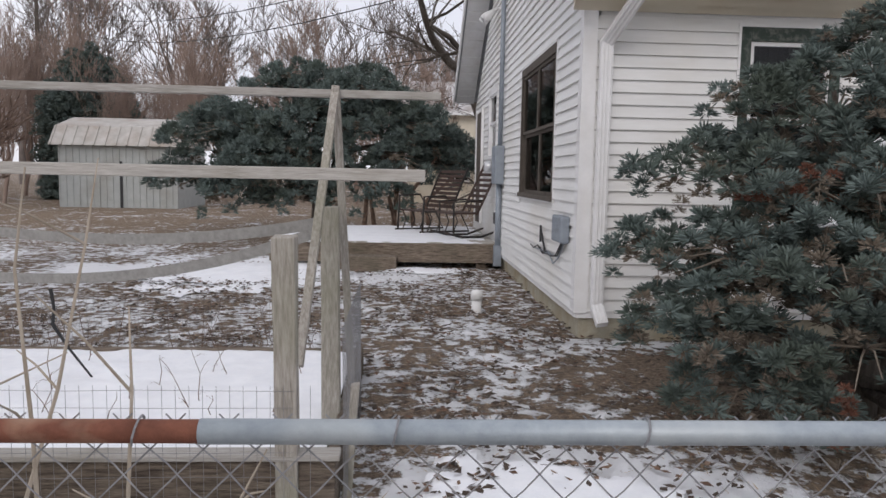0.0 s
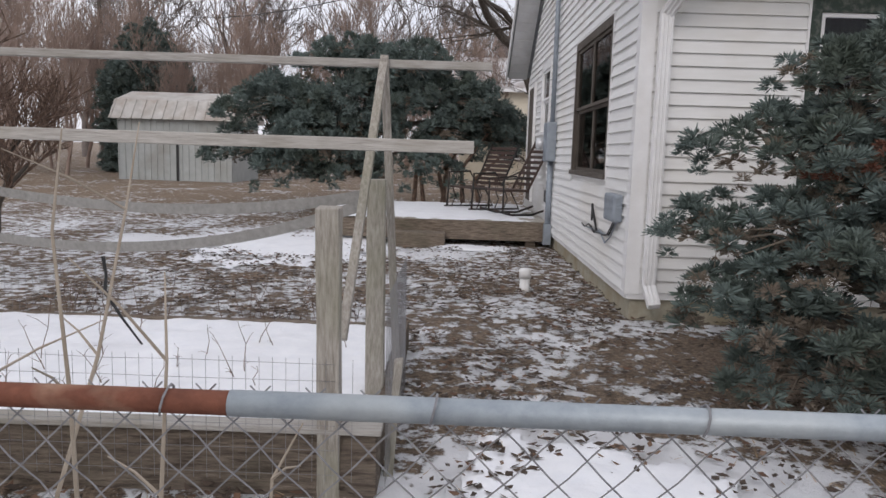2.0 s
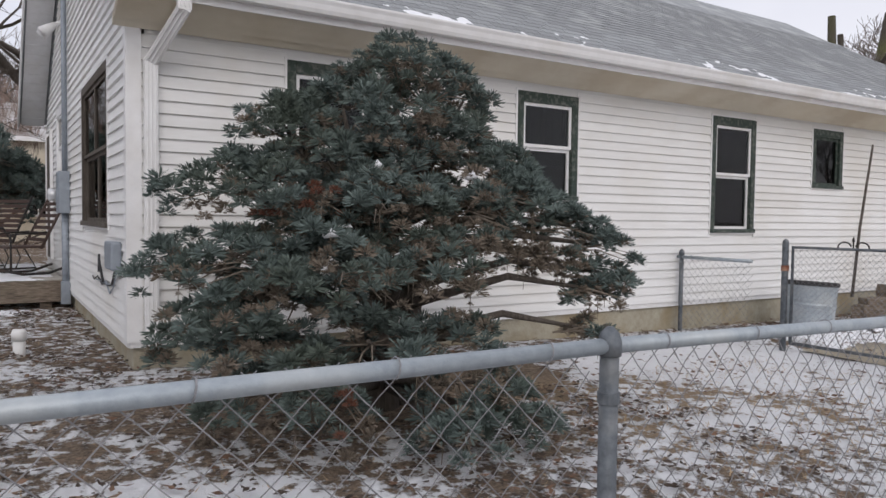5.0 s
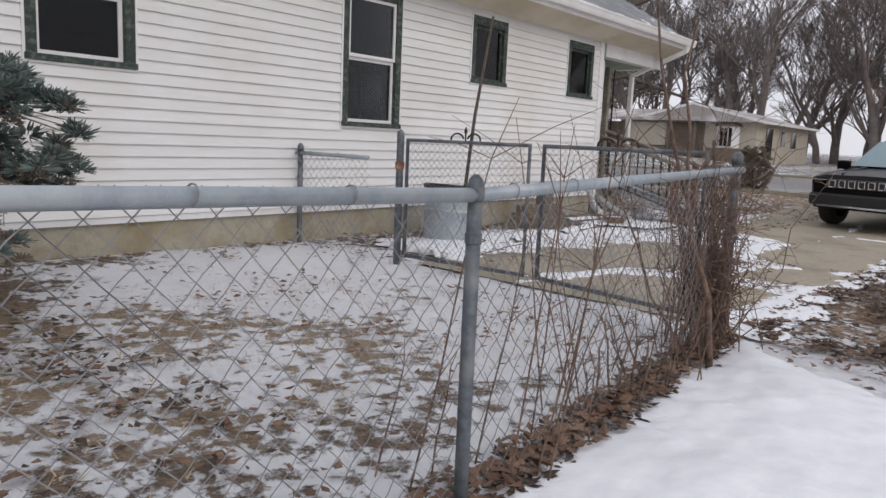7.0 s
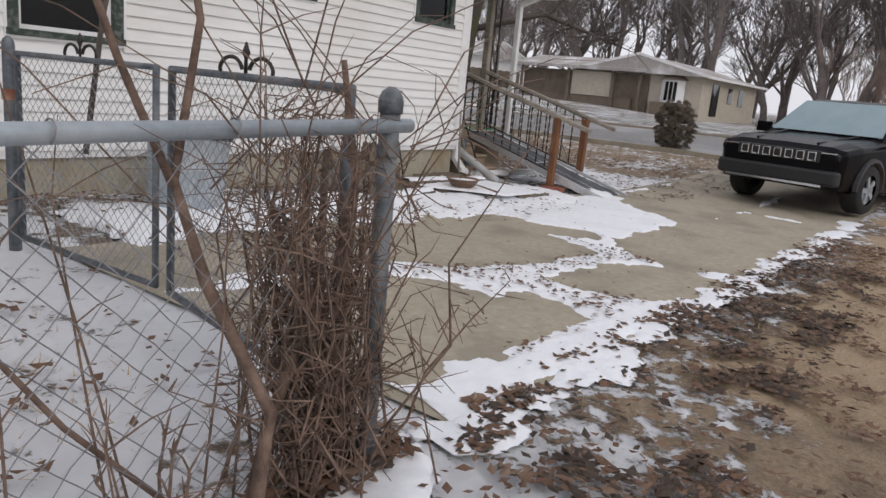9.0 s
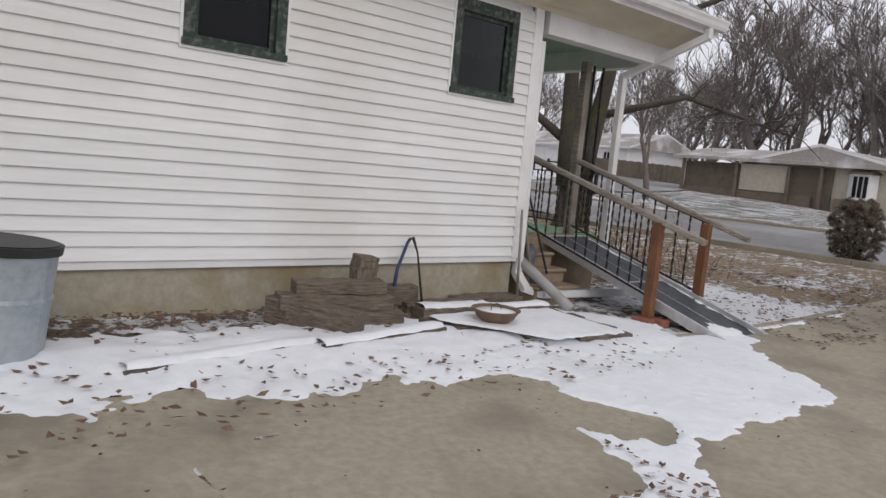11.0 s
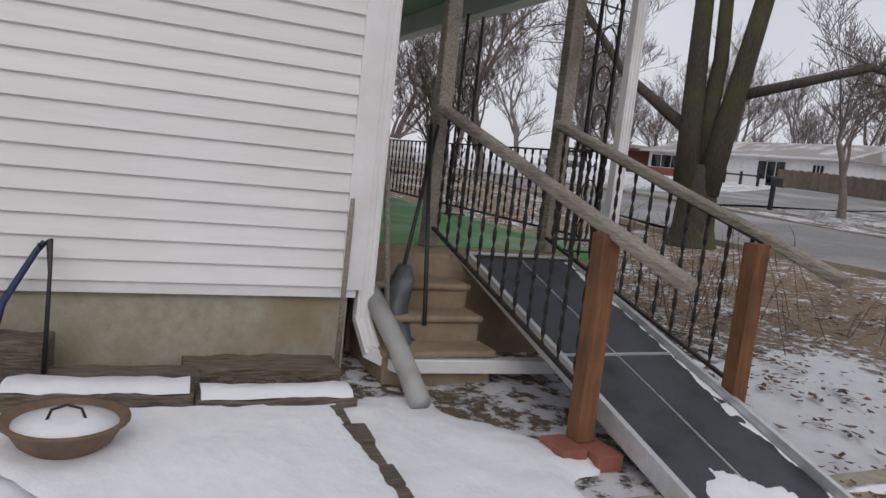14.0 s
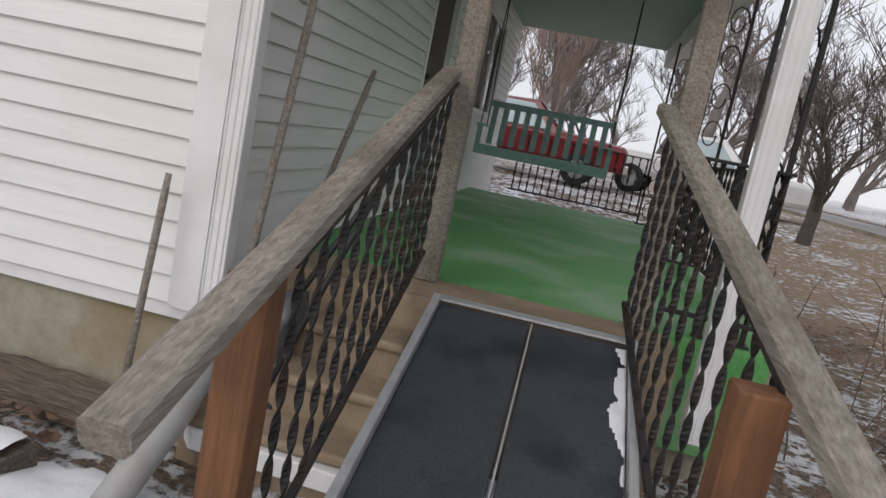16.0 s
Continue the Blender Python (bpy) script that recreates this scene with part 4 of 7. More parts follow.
wood_post("garden_post", (-1.935, -3.1, -0.3), (-1.93, -3.22, 1.11), 0.09, 0.09, "split weathered grey garden post")
wood_post("garden_post", (-1.815, -2.5, -0.3), (-1.85, -2.27, 1.18), 0.09, 0.08, "weathered garden post with mossy top")
wood_post("garden_post", (-4.77, -1.16, -0.3), (-4.77, -1.16, 1.2), 0.11, 0.1, "weathered garden post at the bed corner")
wood_post("stake", (-1.72, -3.0, -0.3), (-1.68, -2.86, 0.42), 0.04, 0.05, "short grey stake leaning at the bed corner", "stake")
trellis = thing("garden_trellis", "weathered wooden A-frame trellis with two long rails", "trellis")
part("upper_rail", Geo().beam((-4.75, -2.05, 1.78), (-1.29, -2.2, 1.757), 0.045, 0.04), OLDWOODX, trellis, bevel=0.004)
part("lower_rail", Geo().beam((-4.9, -2.9, 1.35), (-1.39, -3.05, 1.347), 0.05, 0.05), OLDWOODX, trellis, bevel=0.004)
for a, b in (((-1.93, -2.85, 0.5), (-1.83, -2.2, 1.79)), ((-1.75, -1.9, 0.0), (-1.83, -2.22, 1.79)), ((-4.75, -2.9, 0.3), (-4.72, -2.05, 1.86)), ((-4.68, -1.3, 0.6), (-4.72, -2.02, 1.86)), ((-4.72, -2.1, 1.86), (-5.2, -3.3, 1.5))):
    part("leg", Geo().beam(a, b, 0.045, 0.04, (1, 0, 0)), OLDWOOD, trellis, bevel=0.004)
strap = thing("webbing_strap", "long grey webbing strap slung between garden posts", "strap")
for za, zb, sag, ya in ((1.1, 1.02, 0.13, -2.3), (1.06, 0.72, 0.2, -2.35)):
    g = Geo()
    n = 24
    for i in range(n + 1):
        u = i / n
        x, y = -1.9 - 2.85 * u, ya + 1.15 * u
        z = za + (zb - za) * u - sag * 4 * u * (1 - u) * (1 - 0.35 * u)
        g.v += [(x, y, z + 0.03), (x, y + 0.006, z - 0.03), (x + 0.003, y + 0.009, z - 0.03), (x + 0.003, y + 0.004, z + 0.03)]
    g.f = [(4 * i + k, 4 * i + (k + 1) % 4, 4 * i + 4 + (k + 1) % 4, 4 * i + 4 + k) for i in range(n) for k in range(4)]
    part("band", g, STRAP, strap, smooth=False)
part("dark_tie", Geo().tube([(-3.5, -1.75, 0.66), (-3.48, -1.76, 0.55), (-3.5, -1.74, 0.45), (-3.42, -1.72, 0.3), (-3.3, -1.7, 0.12)], [0.012, 0.009, 0.012, 0.008, 0.006], 6), BLACKPL, strap, "black tie hanging down")

bed = thing("raised_bed", "grey timber raised garden bed filled with snow", "garden bed")
part("front_board", Geo().box(-5.0, -1.74, -3.16, -3.11, -0.12, 0.2), TIMBER, bed, bevel=0.005)
part("back_board", Geo().box(-5.0, -1.74, -1.0, -0.95, -0.1, 0.13), TIMBER, bed, bevel=0.005)
part("end_board", Geo().box(-1.79, -1.74, -3.11, -1.0, -0.1, 0.16), TIMBER, bed, bevel=0.005)
part("end_board", Geo().box(-5.0, -4.95, -3.11, -1.0, -0.1, 0.16), TIMBER, bed, bevel=0.005)
part("cap_board", Geo().box(-5.02, -1.72, -3.19, -3.09, 0.2, 0.225), OLDWOODX, bed, bevel=0.005)
sheet("bed_snow", lambda x, y: 0.5 + 0 * x, -4.96, -1.78, -3.1, -1.0, 0.05, 0.08, SNOW, "smooth snow filling the raised bed", "snow", 0.05, "structure", lambda x, y: 0.03 * rough(x, y, 1.4))
mesh_fence = thing("garden_mesh", "fine welded wire mesh round the raised bed", "wire mesh")
g = Geo()
for k in range(60):
    x = -4.9 + k * 0.052
    g.tube([(x, -3.22 + 0.01 * rough(k, 0), 0.02), (x + 0.01 * rough(k, 3), -3.22, 0.52)], 0.0011, 3, False)
for z in (0.05, 0.15, 0.25, 0.35, 0.43, 0.5):
    g.tube([(-4.9 + j * 0.3, -3.22, z + 0.006 * rough(j, z * 9)) for j in range(11)], 0.0011, 3, False)
part("front_mesh", g, WIRE, mesh_fence)
g = Geo()
for k in range(60):
    x = -4.8 + k * 0.05
    g.tube([(x, -0.93, 0.0), (x + 0.02 * rough(k, 5), -0.93, 0.48)], 0.001, 3, False)
for z in (0.05, 0.16, 0.27, 0.38, 0.47):
    g.tube([(-4.8 + j * 0.3, -0.93, z + 0.012 * rough(j, z * 9)) for j in range(11)], 0.001, 3, False)
part("back_mesh", g, WIRE, mesh_fence)
g = Geo()
for k in range(40):
    y = -3.2 + k * 0.032
    g.tube([(-1.7, y, 0.0), (-1.71 + 0.02 * rough(k, 7), y, 0.75)], 0.001, 3, False)
part("side_mesh", g, WIRE, mesh_fence)


def stalks(name, x0, x1, y0, y1, count, h0, h1, material, label, cat, lean=0.3, r=0.006, seed=1, twigs=2, base=0.0):
    rnd = random.Random(seed)
    g = Geo()
    for _ in range(count):
        x, y = rnd.uniform(x0, x1), rnd.uniform(y0, y1)
        h = rnd.uniform(h0, h1)
        lx, ly = rnd.uniform(-lean, lean) * h, rnd.uniform(-lean, lean) * h
        z = ground_z(x, y) + base
        pts = [(x + lx * u + 0.03 * rnd.uniform(-1, 1) * u, y + ly * u + 0.03 * rnd.uniform(-1, 1) * u, z + h * u) for u in (0, 0.3, 0.6, 0.85, 1)]
        g.tube(pts, [r, r * 0.9, r * 0.7, r * 0.5, r * 0.25], 5, False)
        for _ in range(twigs):
            k = rnd.randint(1, 3)
            p = Vector(pts[k])
            d = Vector((rnd.uniform(-1, 1), rnd.uniform(-1, 1), rnd.uniform(0.1, 0.8))) * h * rnd.uniform(0.1, 0.3)
            g.tube([p, p + d * 0.5 + Vector((0, 0, 0.01)), p + d], [r * 0.5, r * 0.4, r * 0.2], 4, False)
    return single(name, g, material, label, cat, 0, False, "", "stuff")


stalks("dry_stalks", -3.4, -1.9, -4.75, -4.3, 16, 0.5, 1.9, STALK, "tall pale dry weed stalks by the fence", "weeds", 0.22, 0.007, 3, 2)
stalks("dry_weeds", -4.7, -1.9, -2.9, -1.2, 26, 0.15, 0.4, SHRUB, "small dark dead weeds in the raised bed", "weeds", 0.4, 0.003, 4, 3, 0.1)
stalks("dry_weeds", -4.6, -2.0, -0.9, -0.3, 40, 0.15, 0.5, SHRUB, "dead weeds behind the raised bed", "weeds", 0.4, 0.003, 5, 3)
stalks("dry_weeds", 3.2, 6.2, -4.85, -4.35, 34, 0.4, 1.5, SHRUB, "thin bare stems growing through the fence", "weeds", 0.25, 0.004, 6, 4)
stalks("dry_weeds", 4.1, 5.7, -4.66, -4.5, 16, 0.2, 0.5, SHRUB, "stubby bare shoots at the foot of the fence", "weeds", 0.5, 0.0065, 26, 9)
stalks("dry_weeds", 15.2, 18, 0, 4, 60, 0.3, 1.0, SHRUB, "bare shrub stems beside the porch", "weeds", 0.4, 0.005, 7, 5)


# ---- evergreens ----
def spray(rnd, n=115):
    """One rounded juniper clump: narrow blades fanning up and out from its middle."""
    v, f = [], []
    for _ in range(n):
        a, e = rnd.uniform(0, 6.283), rnd.uniform(-0.45, 1.35)
        d = Vector((math.cos(a) * math.cos(e), math.sin(a) * math.cos(e), math.sin(e) * 0.8))
        o = d * rnd.uniform(0.015, 0.06)
        s = d.orthogonal().normalized()
        s = (s * math.cos(a * 7) + d.cross(s) * math.sin(a * 7)) * rnd.uniform(0.0034, 0.006)
        L = rnd.uniform(0.03, 0.058)
        k = len(v)
        v += [o - s * 0.6, o + s * 0.6, o + d * L * 0.6 + s, o + d * L, o + d * L * 0.6 - s]
        f += [(k, k + 1, k + 2, k + 3, k + 4)]
    return np.array([tuple(p) for p in v]), f


def foliage(rnd, centres, sizes, material, name, parent, scale=1.0, label=""):
    kinds = [spray(rnd) for _ in range(5)]
    V, F, off = [], [], 0
    for c, s in zip(centres, sizes):
        v, f = kinds[rnd.randrange(5)]
        a = rnd.uniform(0, 6.283)
        rot = np.array([[math.cos(a), -math.sin(a), 0], [math.sin(a), math.cos(a), 0], [0, 0, 1]])
        V.append(v @ rot.T * s * scale + np.array(c))
        F += [tuple(i + off for i in face) for face in f]
        off += len(v)
    me = bpy.data.meshes.new(name)
    me.from_pydata(np.concatenate(V).tolist(), [], F)
    me.materials.append(material)
    ob = new(name, me)
    ob.parent = parent
    if label:
        ob["label"] = label
    return ob


def juniper(at, limbs, seed, label, trunk_h, density=60, brown=0.2, tuft=1.0):
    """limbs: end points, relative to the base, with the radius of the foliage shelf at each."""
    rnd = random.Random(seed)
    t = thing("juniper_tree", label, "evergreen", at)
    part("trunk", Geo().tube([(0, 0, -0.2), (0.03, 0.02, trunk_h * 0.3), (-0.05, 0.05, trunk_h * 0.6), (0.02, 0, trunk_h)], [0.13, 0.1, 0.085, 0.03], 9), BARK, t, smooth=True)
    part("trunk", Geo().tube([(0.12, 0.05, -0.2), (0.25, 0.05, trunk_h * 0.25), (0.4, 0.1, trunk_h * 0.5)], [0.09, 0.075, 0.04], 8), BARK, t, smooth=True)
    green, gs, br, bs, red, rs = [], [], [], [], [], []
    twigs = Geo()
    for k, (x, y, z, r, dry) in enumerate(limbs):
        s = Vector((rnd.uniform(-0.05, 0.05), rnd.uniform(-0.05, 0.05), max(0.15, min(trunk_h * 0.9, z * (0.85 if x > 0.7 else 0.55)))))
        e = Vector((x, y, z))
        mid = s.lerp(e, 0.55) + Vector((0, 0, 0.16 if x > 0.7 else -0.06 * r))
        part("limb", Geo().tube([s, mid, e], [0.045, 0.028, 0.01], 6), BARK, t, smooth=True)
        n = int(density * r * r)
        for _ in range(n):
            a, u = rnd.uniform(0, 6.283), rnd.random() ** 0.5
            px, py = e.x + math.cos(a) * u * r, e.y + math.sin(a) * u * r
            lump = 0.3 * r * noise.noise((px * 4.3, py * 4.3, e.z * 3 + seed))
            under = rnd.random() < 0.3
            pz = e.z + 0.32 * r * (1 - u * u) + lump - 0.3 * r * u * u - (rnd.uniform(0.15, 0.55) * r if under else 0)
            if pz < 0.02 or noise.noise((px * 3.4 + seed, py * 3.4, pz * 3.4)) < -0.36:
                continue
            c = (px, py, pz)
            if rnd.random() < dry + (brown * 0.6 if under else 0):
                br.append(c)
                bs.append(rnd.uniform(0.6, 1.05))
            else:
                green.append(c)
                gs.append(rnd.uniform(0.75, 1.3))
        for _ in range(int(14 * dry * r * 2.5)):
            a, u = rnd.uniform(0, 6.283), rnd.random()
            top = e + Vector((math.cos(a) * u * r, math.sin(a) * u * r, -0.1 * r))
            drop = rnd.uniform(0.12, 0.34)
            for q in range(int(drop / 0.045)):
                br.append((top.x + rnd.gauss(0, 0.012), top.y + rnd.gauss(0, 0.012), max(top.z - q * 0.045, 0.03)))
                bs.append(0.5 - 0.3 * q * 0.045 / drop)
            twigs.tube([top, top - Vector((0.01, 0.01, drop))], [0.004, 0.002], 3, False)
        for _ in range(int(10 * r * 2)):
            a = rnd.uniform(0, 6.283)
            q = e + Vector((math.cos(a) * r * 0.8, math.sin(a) * r * 0.8, -rnd.uniform(0.1, 0.5) * r))
            twigs.tube([s.lerp(e, 0.8), (s.lerp(e, 0.8) + q) / 2 + Vector((0, 0, 0.05)), q], [0.008, 0.006, 0.003], 4, False)
    tagged(part("twigs", twigs, DEADTWIG, t), kind="stuff")
    foliage(rnd, green, gs, NEEDLE, "needles", t, tuft)
    if br:
        foliage(rnd, br, bs, BROWNNEEDLE, "dead_needles", t, tuft, "brown dead needles")
    return t


rj = random.Random(11)
near_limbs = [
    (0.15, 0.0, 2.42, 0.32, 0.12), (-0.02, 0.1, 2.25, 0.42, 0.12), (0.4, 0.0, 2.28, 0.36, 0.15), (0.65, 0.0, 2.15, 0.28, 0.05), (-0.35, -0.1, 2.0, 0.44, 0.08),
    (-0.75, 0.0, 1.92, 0.38, 0.03), (0.15, -0.3, 1.9, 0.48, 0.2), (0.55, 0.1, 1.85, 0.46, 0.25), (0.9, 0.0, 1.74, 0.36, 0.1), (-1.08, 0.1, 1.56, 0.4, 0.1), (0.05, -0.1, 1.65, 0.5, 0.3), (-0.5, -0.2, 1.7, 0.45, 0.15), (-0.6, -0.3, 1.25, 0.5, 0.3), (-0.8, -0.2, 0.85, 0.45, 0.2),
    (-0.8, -0.4, 1.45, 0.42, 0.1), (-0.3, -0.5, 1.45, 0.45, 0.1), (0.3, -0.5, 1.42, 0.42, 0.2), (0.72, -0.4, 1.45, 0.4, 0.12), (1.12, -0.2, 1.4, 0.42, 0.1),
    (1.48, -0.25, 1.25, 0.38, 0.08), (1.72, -0.35, 1.1, 0.3, 0.05), (-1.3, 0.0, 1.02, 0.34, 0.05), (-1.1, -0.5, 1.05, 0.42, 0.1), (-0.7, -0.75, 1.05, 0.45, 0.08),
]
near_limbs += [
    (-0.25, -0.8, 1.05, 0.42, 0.3), (0.12, -0.7, 1.15, 0.3, 0.7), (-1.22, -0.2, 0.68, 0.34, 0.1), (-1.0, -0.6, 0.6, 0.4, 0.12), (-0.55, -0.9, 0.62, 0.4, 0.12),
    (-1.05, -0.4, 0.28, 0.34, 0.1), (-0.8, -0.8, 0.28, 0.33, 0.12), (0.0, -0.9, 0.62, 0.34, 0.25), (0.1, -1.0, 0.34, 0.36, 0.08), (0.3, -1.15, 0.16, 0.3, 0.05),
    (-0.1, -1.2, 0.12, 0.3, 0.05), (1.25, -0.4, 1.0, 0.27, 0.7), (0.85, -0.4, 1.1, 0.28, 0.8), (1.5, -0.55, 0.78, 0.26, 0.3), (1.4, -0.6, 0.5, 0.2, 0.4),
    (1.62, -0.5, 0.9, 0.25, 0.15),
]
near_juniper = juniper((1.35, -1.75, -0.05), near_limbs, 5, "spreading blue-green juniper with brown dead patches against the house", 2.25, 410, 0.95, 0.9)
for x, y, z in ((-0.7, -0.75, 1.19), (0.4, -0.5, 1.56), (-0.3, -0.5, 1.6)):
    part("snow_tuft", Geo().tube([(x - 0.05, y, z), (x, y, z + 0.02), (x + 0.04, y, z + 0.005)], [0.015, 0.028, 0.012], 7), SNOW, near_juniper, "small cap of snow", smooth=True)
rl = random.Random(21)
cr = [(-0.85, -0.55, 1.4), (-0.95, -0.6, 1.3), (-0.7, -0.65, 1.38)]
foliage(rl, [(a + rl.gauss(0, 0.1), b + rl.gauss(0, 0.08), c + rl.gauss(0, 0.06)) for a, b, c in cr for _ in range(4)], [0.7] * 12, REDNEEDLE, "red_needles", near_juniper, 0.8, "rust-red dead needles")
foliage(rl, [(-0.75 + rl.gauss(0, 0.06), -1.1 + rl.gauss(0, 0.05), 0.35 + rl.gauss(0, 0.1)) for _ in range(6)], [0.6] * 6, REDNEEDLE, "red_needles", near_juniper, 0.8, "rust-red dead needles")
far_limbs = [(-2.6 + 0.62 * k, rj.uniform(-0.6, 0.8), 1.15 + 0.5 * math.sin(k * 1.3) * 0.6 + (1.1 if 3 < k < 8 else 0.5), rj.uniform(0.7, 0.95), 0.04) for k in range(10)]
far_limbs += [(-0.9, 0, 2.65, 0.7, 0.03), (-0.2, 0.1, 2.75, 0.65, 0.03), (0.5, 0.1, 2.45, 0.75, 0.03), (1.3, 0, 2.1, 0.8, 0.03), (2.2, 0, 1.75, 0.75, 0.05), (2.9, 0.1, 1.45, 0.65, 0.05), (-2.9, -0.2, 0.9, 0.7, 0.05), (-2.0, -0.4, 1.9, 0.75, 0.03), (-1.3, -0.5, 1.2, 0.8, 0.03), (-1.7, -0.3, 0.7, 0.7, 0.05), (3.2, 0.2, 1.1, 0.5, 0.1), (-0.6, -0.4, 1.0, 0.7, 0.1)]
far_limbs += [(-1.6 + 0.5 * k, rj.uniform(-0.7, -0.3), 0.75 + 0.55 * (k % 3), 0.75, 0.04) for k in range(9)]
far_juniper = juniper((-3.3, 9.6, 0.35), far_limbs, 8, "large dark green juniper behind the wooden deck", 2.4, 115, 0.05, 1.8)
far_juniper.scale = (0.95, 0.95, 1.12)
for k in range(6):
    a, h = 1.0 + 0.3 * k + rj.uniform(-0.1, 0.1), rj.uniform(0.9, 1.4)
    part("stem", Geo().tube([(a, -0.2, -0.3), (a + rj.uniform(-0.25, 0.25), -0.3, h * 0.45), (a + rj.uniform(-0.6, 0.6), -0.2, h)], [0.06, 0.045, 0.02], 7, False), SHRUB, far_juniper, smooth=True)


# ---- bare trees ----
def bare_tree_meshes(seed, height, spread, levels, r0, forks=3, upright=0.6, wild=0.35, first=0.28, gnarl=0.12, thin=0.008):
    rnd = random.Random(seed)
    trunk, twigs = Geo(), Geo()

    def grow(p, d, length, r, lev):
        pts, rad = [p], [r]
        q, dd = p.copy(), d.copy()
        n = 4 if lev < 2 else 3
        for i in range(n):
            dd = (dd + Vector((rnd.gauss(0, gnarl), rnd.gauss(0, gnarl), rnd.gauss(0.04, gnarl * 0.6)))).normalized()
            q = q + dd * length / n
            pts.append(q)
            rad.append(r * (1 - 0.45 * (i + 1) / n))
        (trunk if lev < 2 else twigs).tube(pts, rad, 8 if lev == 0 else (6 if lev == 1 else 3), False)
        if lev >= levels:
            return
        kids = forks + (1 if lev else 1)
        for k in range(kids):
            i = n if k == 0 else rnd.randint(1, n)
            side = Vector((rnd.gauss(0, 1), rnd.gauss(0, 1), rnd.gauss(0, 0.4))).normalized()
            nd = (dd * (1 - wild) + side * spread + Vector((0, 0, upright * 0.3))).normalized()
            grow(pts[i], nd, length * rnd.uniform(0.55, 0.82), max(rad[i] * (0.62 if k else 0.8), thin), lev + 1)

    grow(Vector((0, 0, -0.1)), Vector((0, 0, 1)), height * first, r0, 0)
    return trunk, twigs


def bare_tree(seed, at, height, spread, levels, r0, label, bark=FARBARK, twig=FARBARK, name="bare_tree", turn=0.0, **kw):
    a, b = bare_tree_meshes(seed, height, spread, levels, r0, **kw)
    t = thing(name, label, "tree", at, turn)
    part("trunk", a, bark, t, smooth=True)
    part("crown", b, twig, t)
    return t


def wood_row(proto, places, seed):
    rnd = random.Random(seed)
    for x, y, s in places:
        ob = copy_thing(proto, pose(x, y, ground_z(x, y), 0, 0, rnd.uniform(0, 360)))
        ob.scale = (s * rnd.uniform(1.4, 1.75),) * 3


LB = "bare winter tree with fine grey-brown twigs"
protos = [bare_tree(31 + k, (-30 - 9 * k, 60, 0.3), 13, 0.55, 5, 0.2, LB, forks=3, wild=0.3, thin=0.014) for k in range(3)]
brush = [bare_tree(51 + k, (-14 - 6 * k, 34, 0.3), 8, 0.4, 5, 0.06, "reddish bare brushy tree", REDTWIG, REDTWIG, forks=3, upright=1.2, first=0.22, thin=0.0065) for k in range(2)]
rw = random.Random(77)
for k in range(20):
    wood_row(protos[k % 3], [(-46 + 3.2 * k + rw.uniform(-2, 2), 46 + rw.uniform(-6, 16), rw.uniform(0.8, 1.25))], k)
for k in range(26):
    wood_row(brush[k % 2], [(-26 + 1.5 * k + rw.uniform(-1, 1), 27 + rw.uniform(-3, 9), rw.uniform(0.7, 1.2))], 40 + k)
for k in range(9):
    wood_row(brush[k % 2], [(-20 + 1.5 * k + rw.uniform(-0.7, 0.7), 14 + rw.uniform(-2, 7) + (0 if k < 6 else 12), rw.uniform(0.55, 0.8))], 70 + k)
for k in range(46):
    wood_row(protos[k % 3], [(76 + rw.uniform(0, 28), -30 + 2.7 * k + rw.uniform(-2, 2), rw.uniform(0.85, 1.35))], 90 + k)
for k in range(22):
    wood_row(protos[k % 3], [(2 + 2.8 * k + rw.uniform(-2, 2), 62 + rw.uniform(-8, 18), rw.uniform(0.8, 1.2))], 130 + k)
for k in range(18):
    wood_row(protos[k % 3], [(66 + rw.uniform(0, 8), -34 + 3.9 * k + rw.uniform(-1, 1), rw.uniform(1.0, 1.45))], 170 + k)
for k in range(14):
    wood_row(brush[k % 2], [(-22 + 1.4 * k + rw.uniform(-0.7, 0.7), 20 + rw.uniform(-1, 4), rw.uniform(0.6, 0.95))], 210 + k)
for k in range(16):
    wood_row(brush[k % 2], [(64 + rw.uniform(0, 6), -30 + 2.2 * k, rw.uniform(0.7, 1.0))], 230 + k)
for x, y, s in ((17.5, 22, 0.75), (22.5, 17.5, 0.6), (27, 30, 0.7), (12.5, 34, 0.9), (33.5, 12.6, 0.42), (66, -3, 1.1), (70, 3, 1.2), (52, -14, 1.2), (74, 9, 1.2)):
    wood_row(protos[int(x) % 3], [(x, y, s)], int(x * 7))
big = bare_tree(17, (1.8, 14.5, 0.25), 15, 0.95, 5, 0.3, "bare spreading tree with dark crooked limbs", BARK, BARK, forks=3, upright=0.25, gnarl=0.2)
bare_tree(18, (18.6, 12.5, 0.1), 8, 0.55, 5, 0.16, "dark bare tree beside the porch", BARK, BARK, forks=3, first=0.2)
bare_tree(19, (-6.2, 0.8, 0.0), 6, 0.6, 5, 0.12, "dark bare tree at the garden edge", BARK, SHRUB, forks=3, first=0.25)
bare_tree(23, (-7.5, 3.5, 0.0), 5.5, 0.5, 5, 0.09, "reddish brown bare bushy tree", BARK, SHRUB, forks=3, first=0.2)


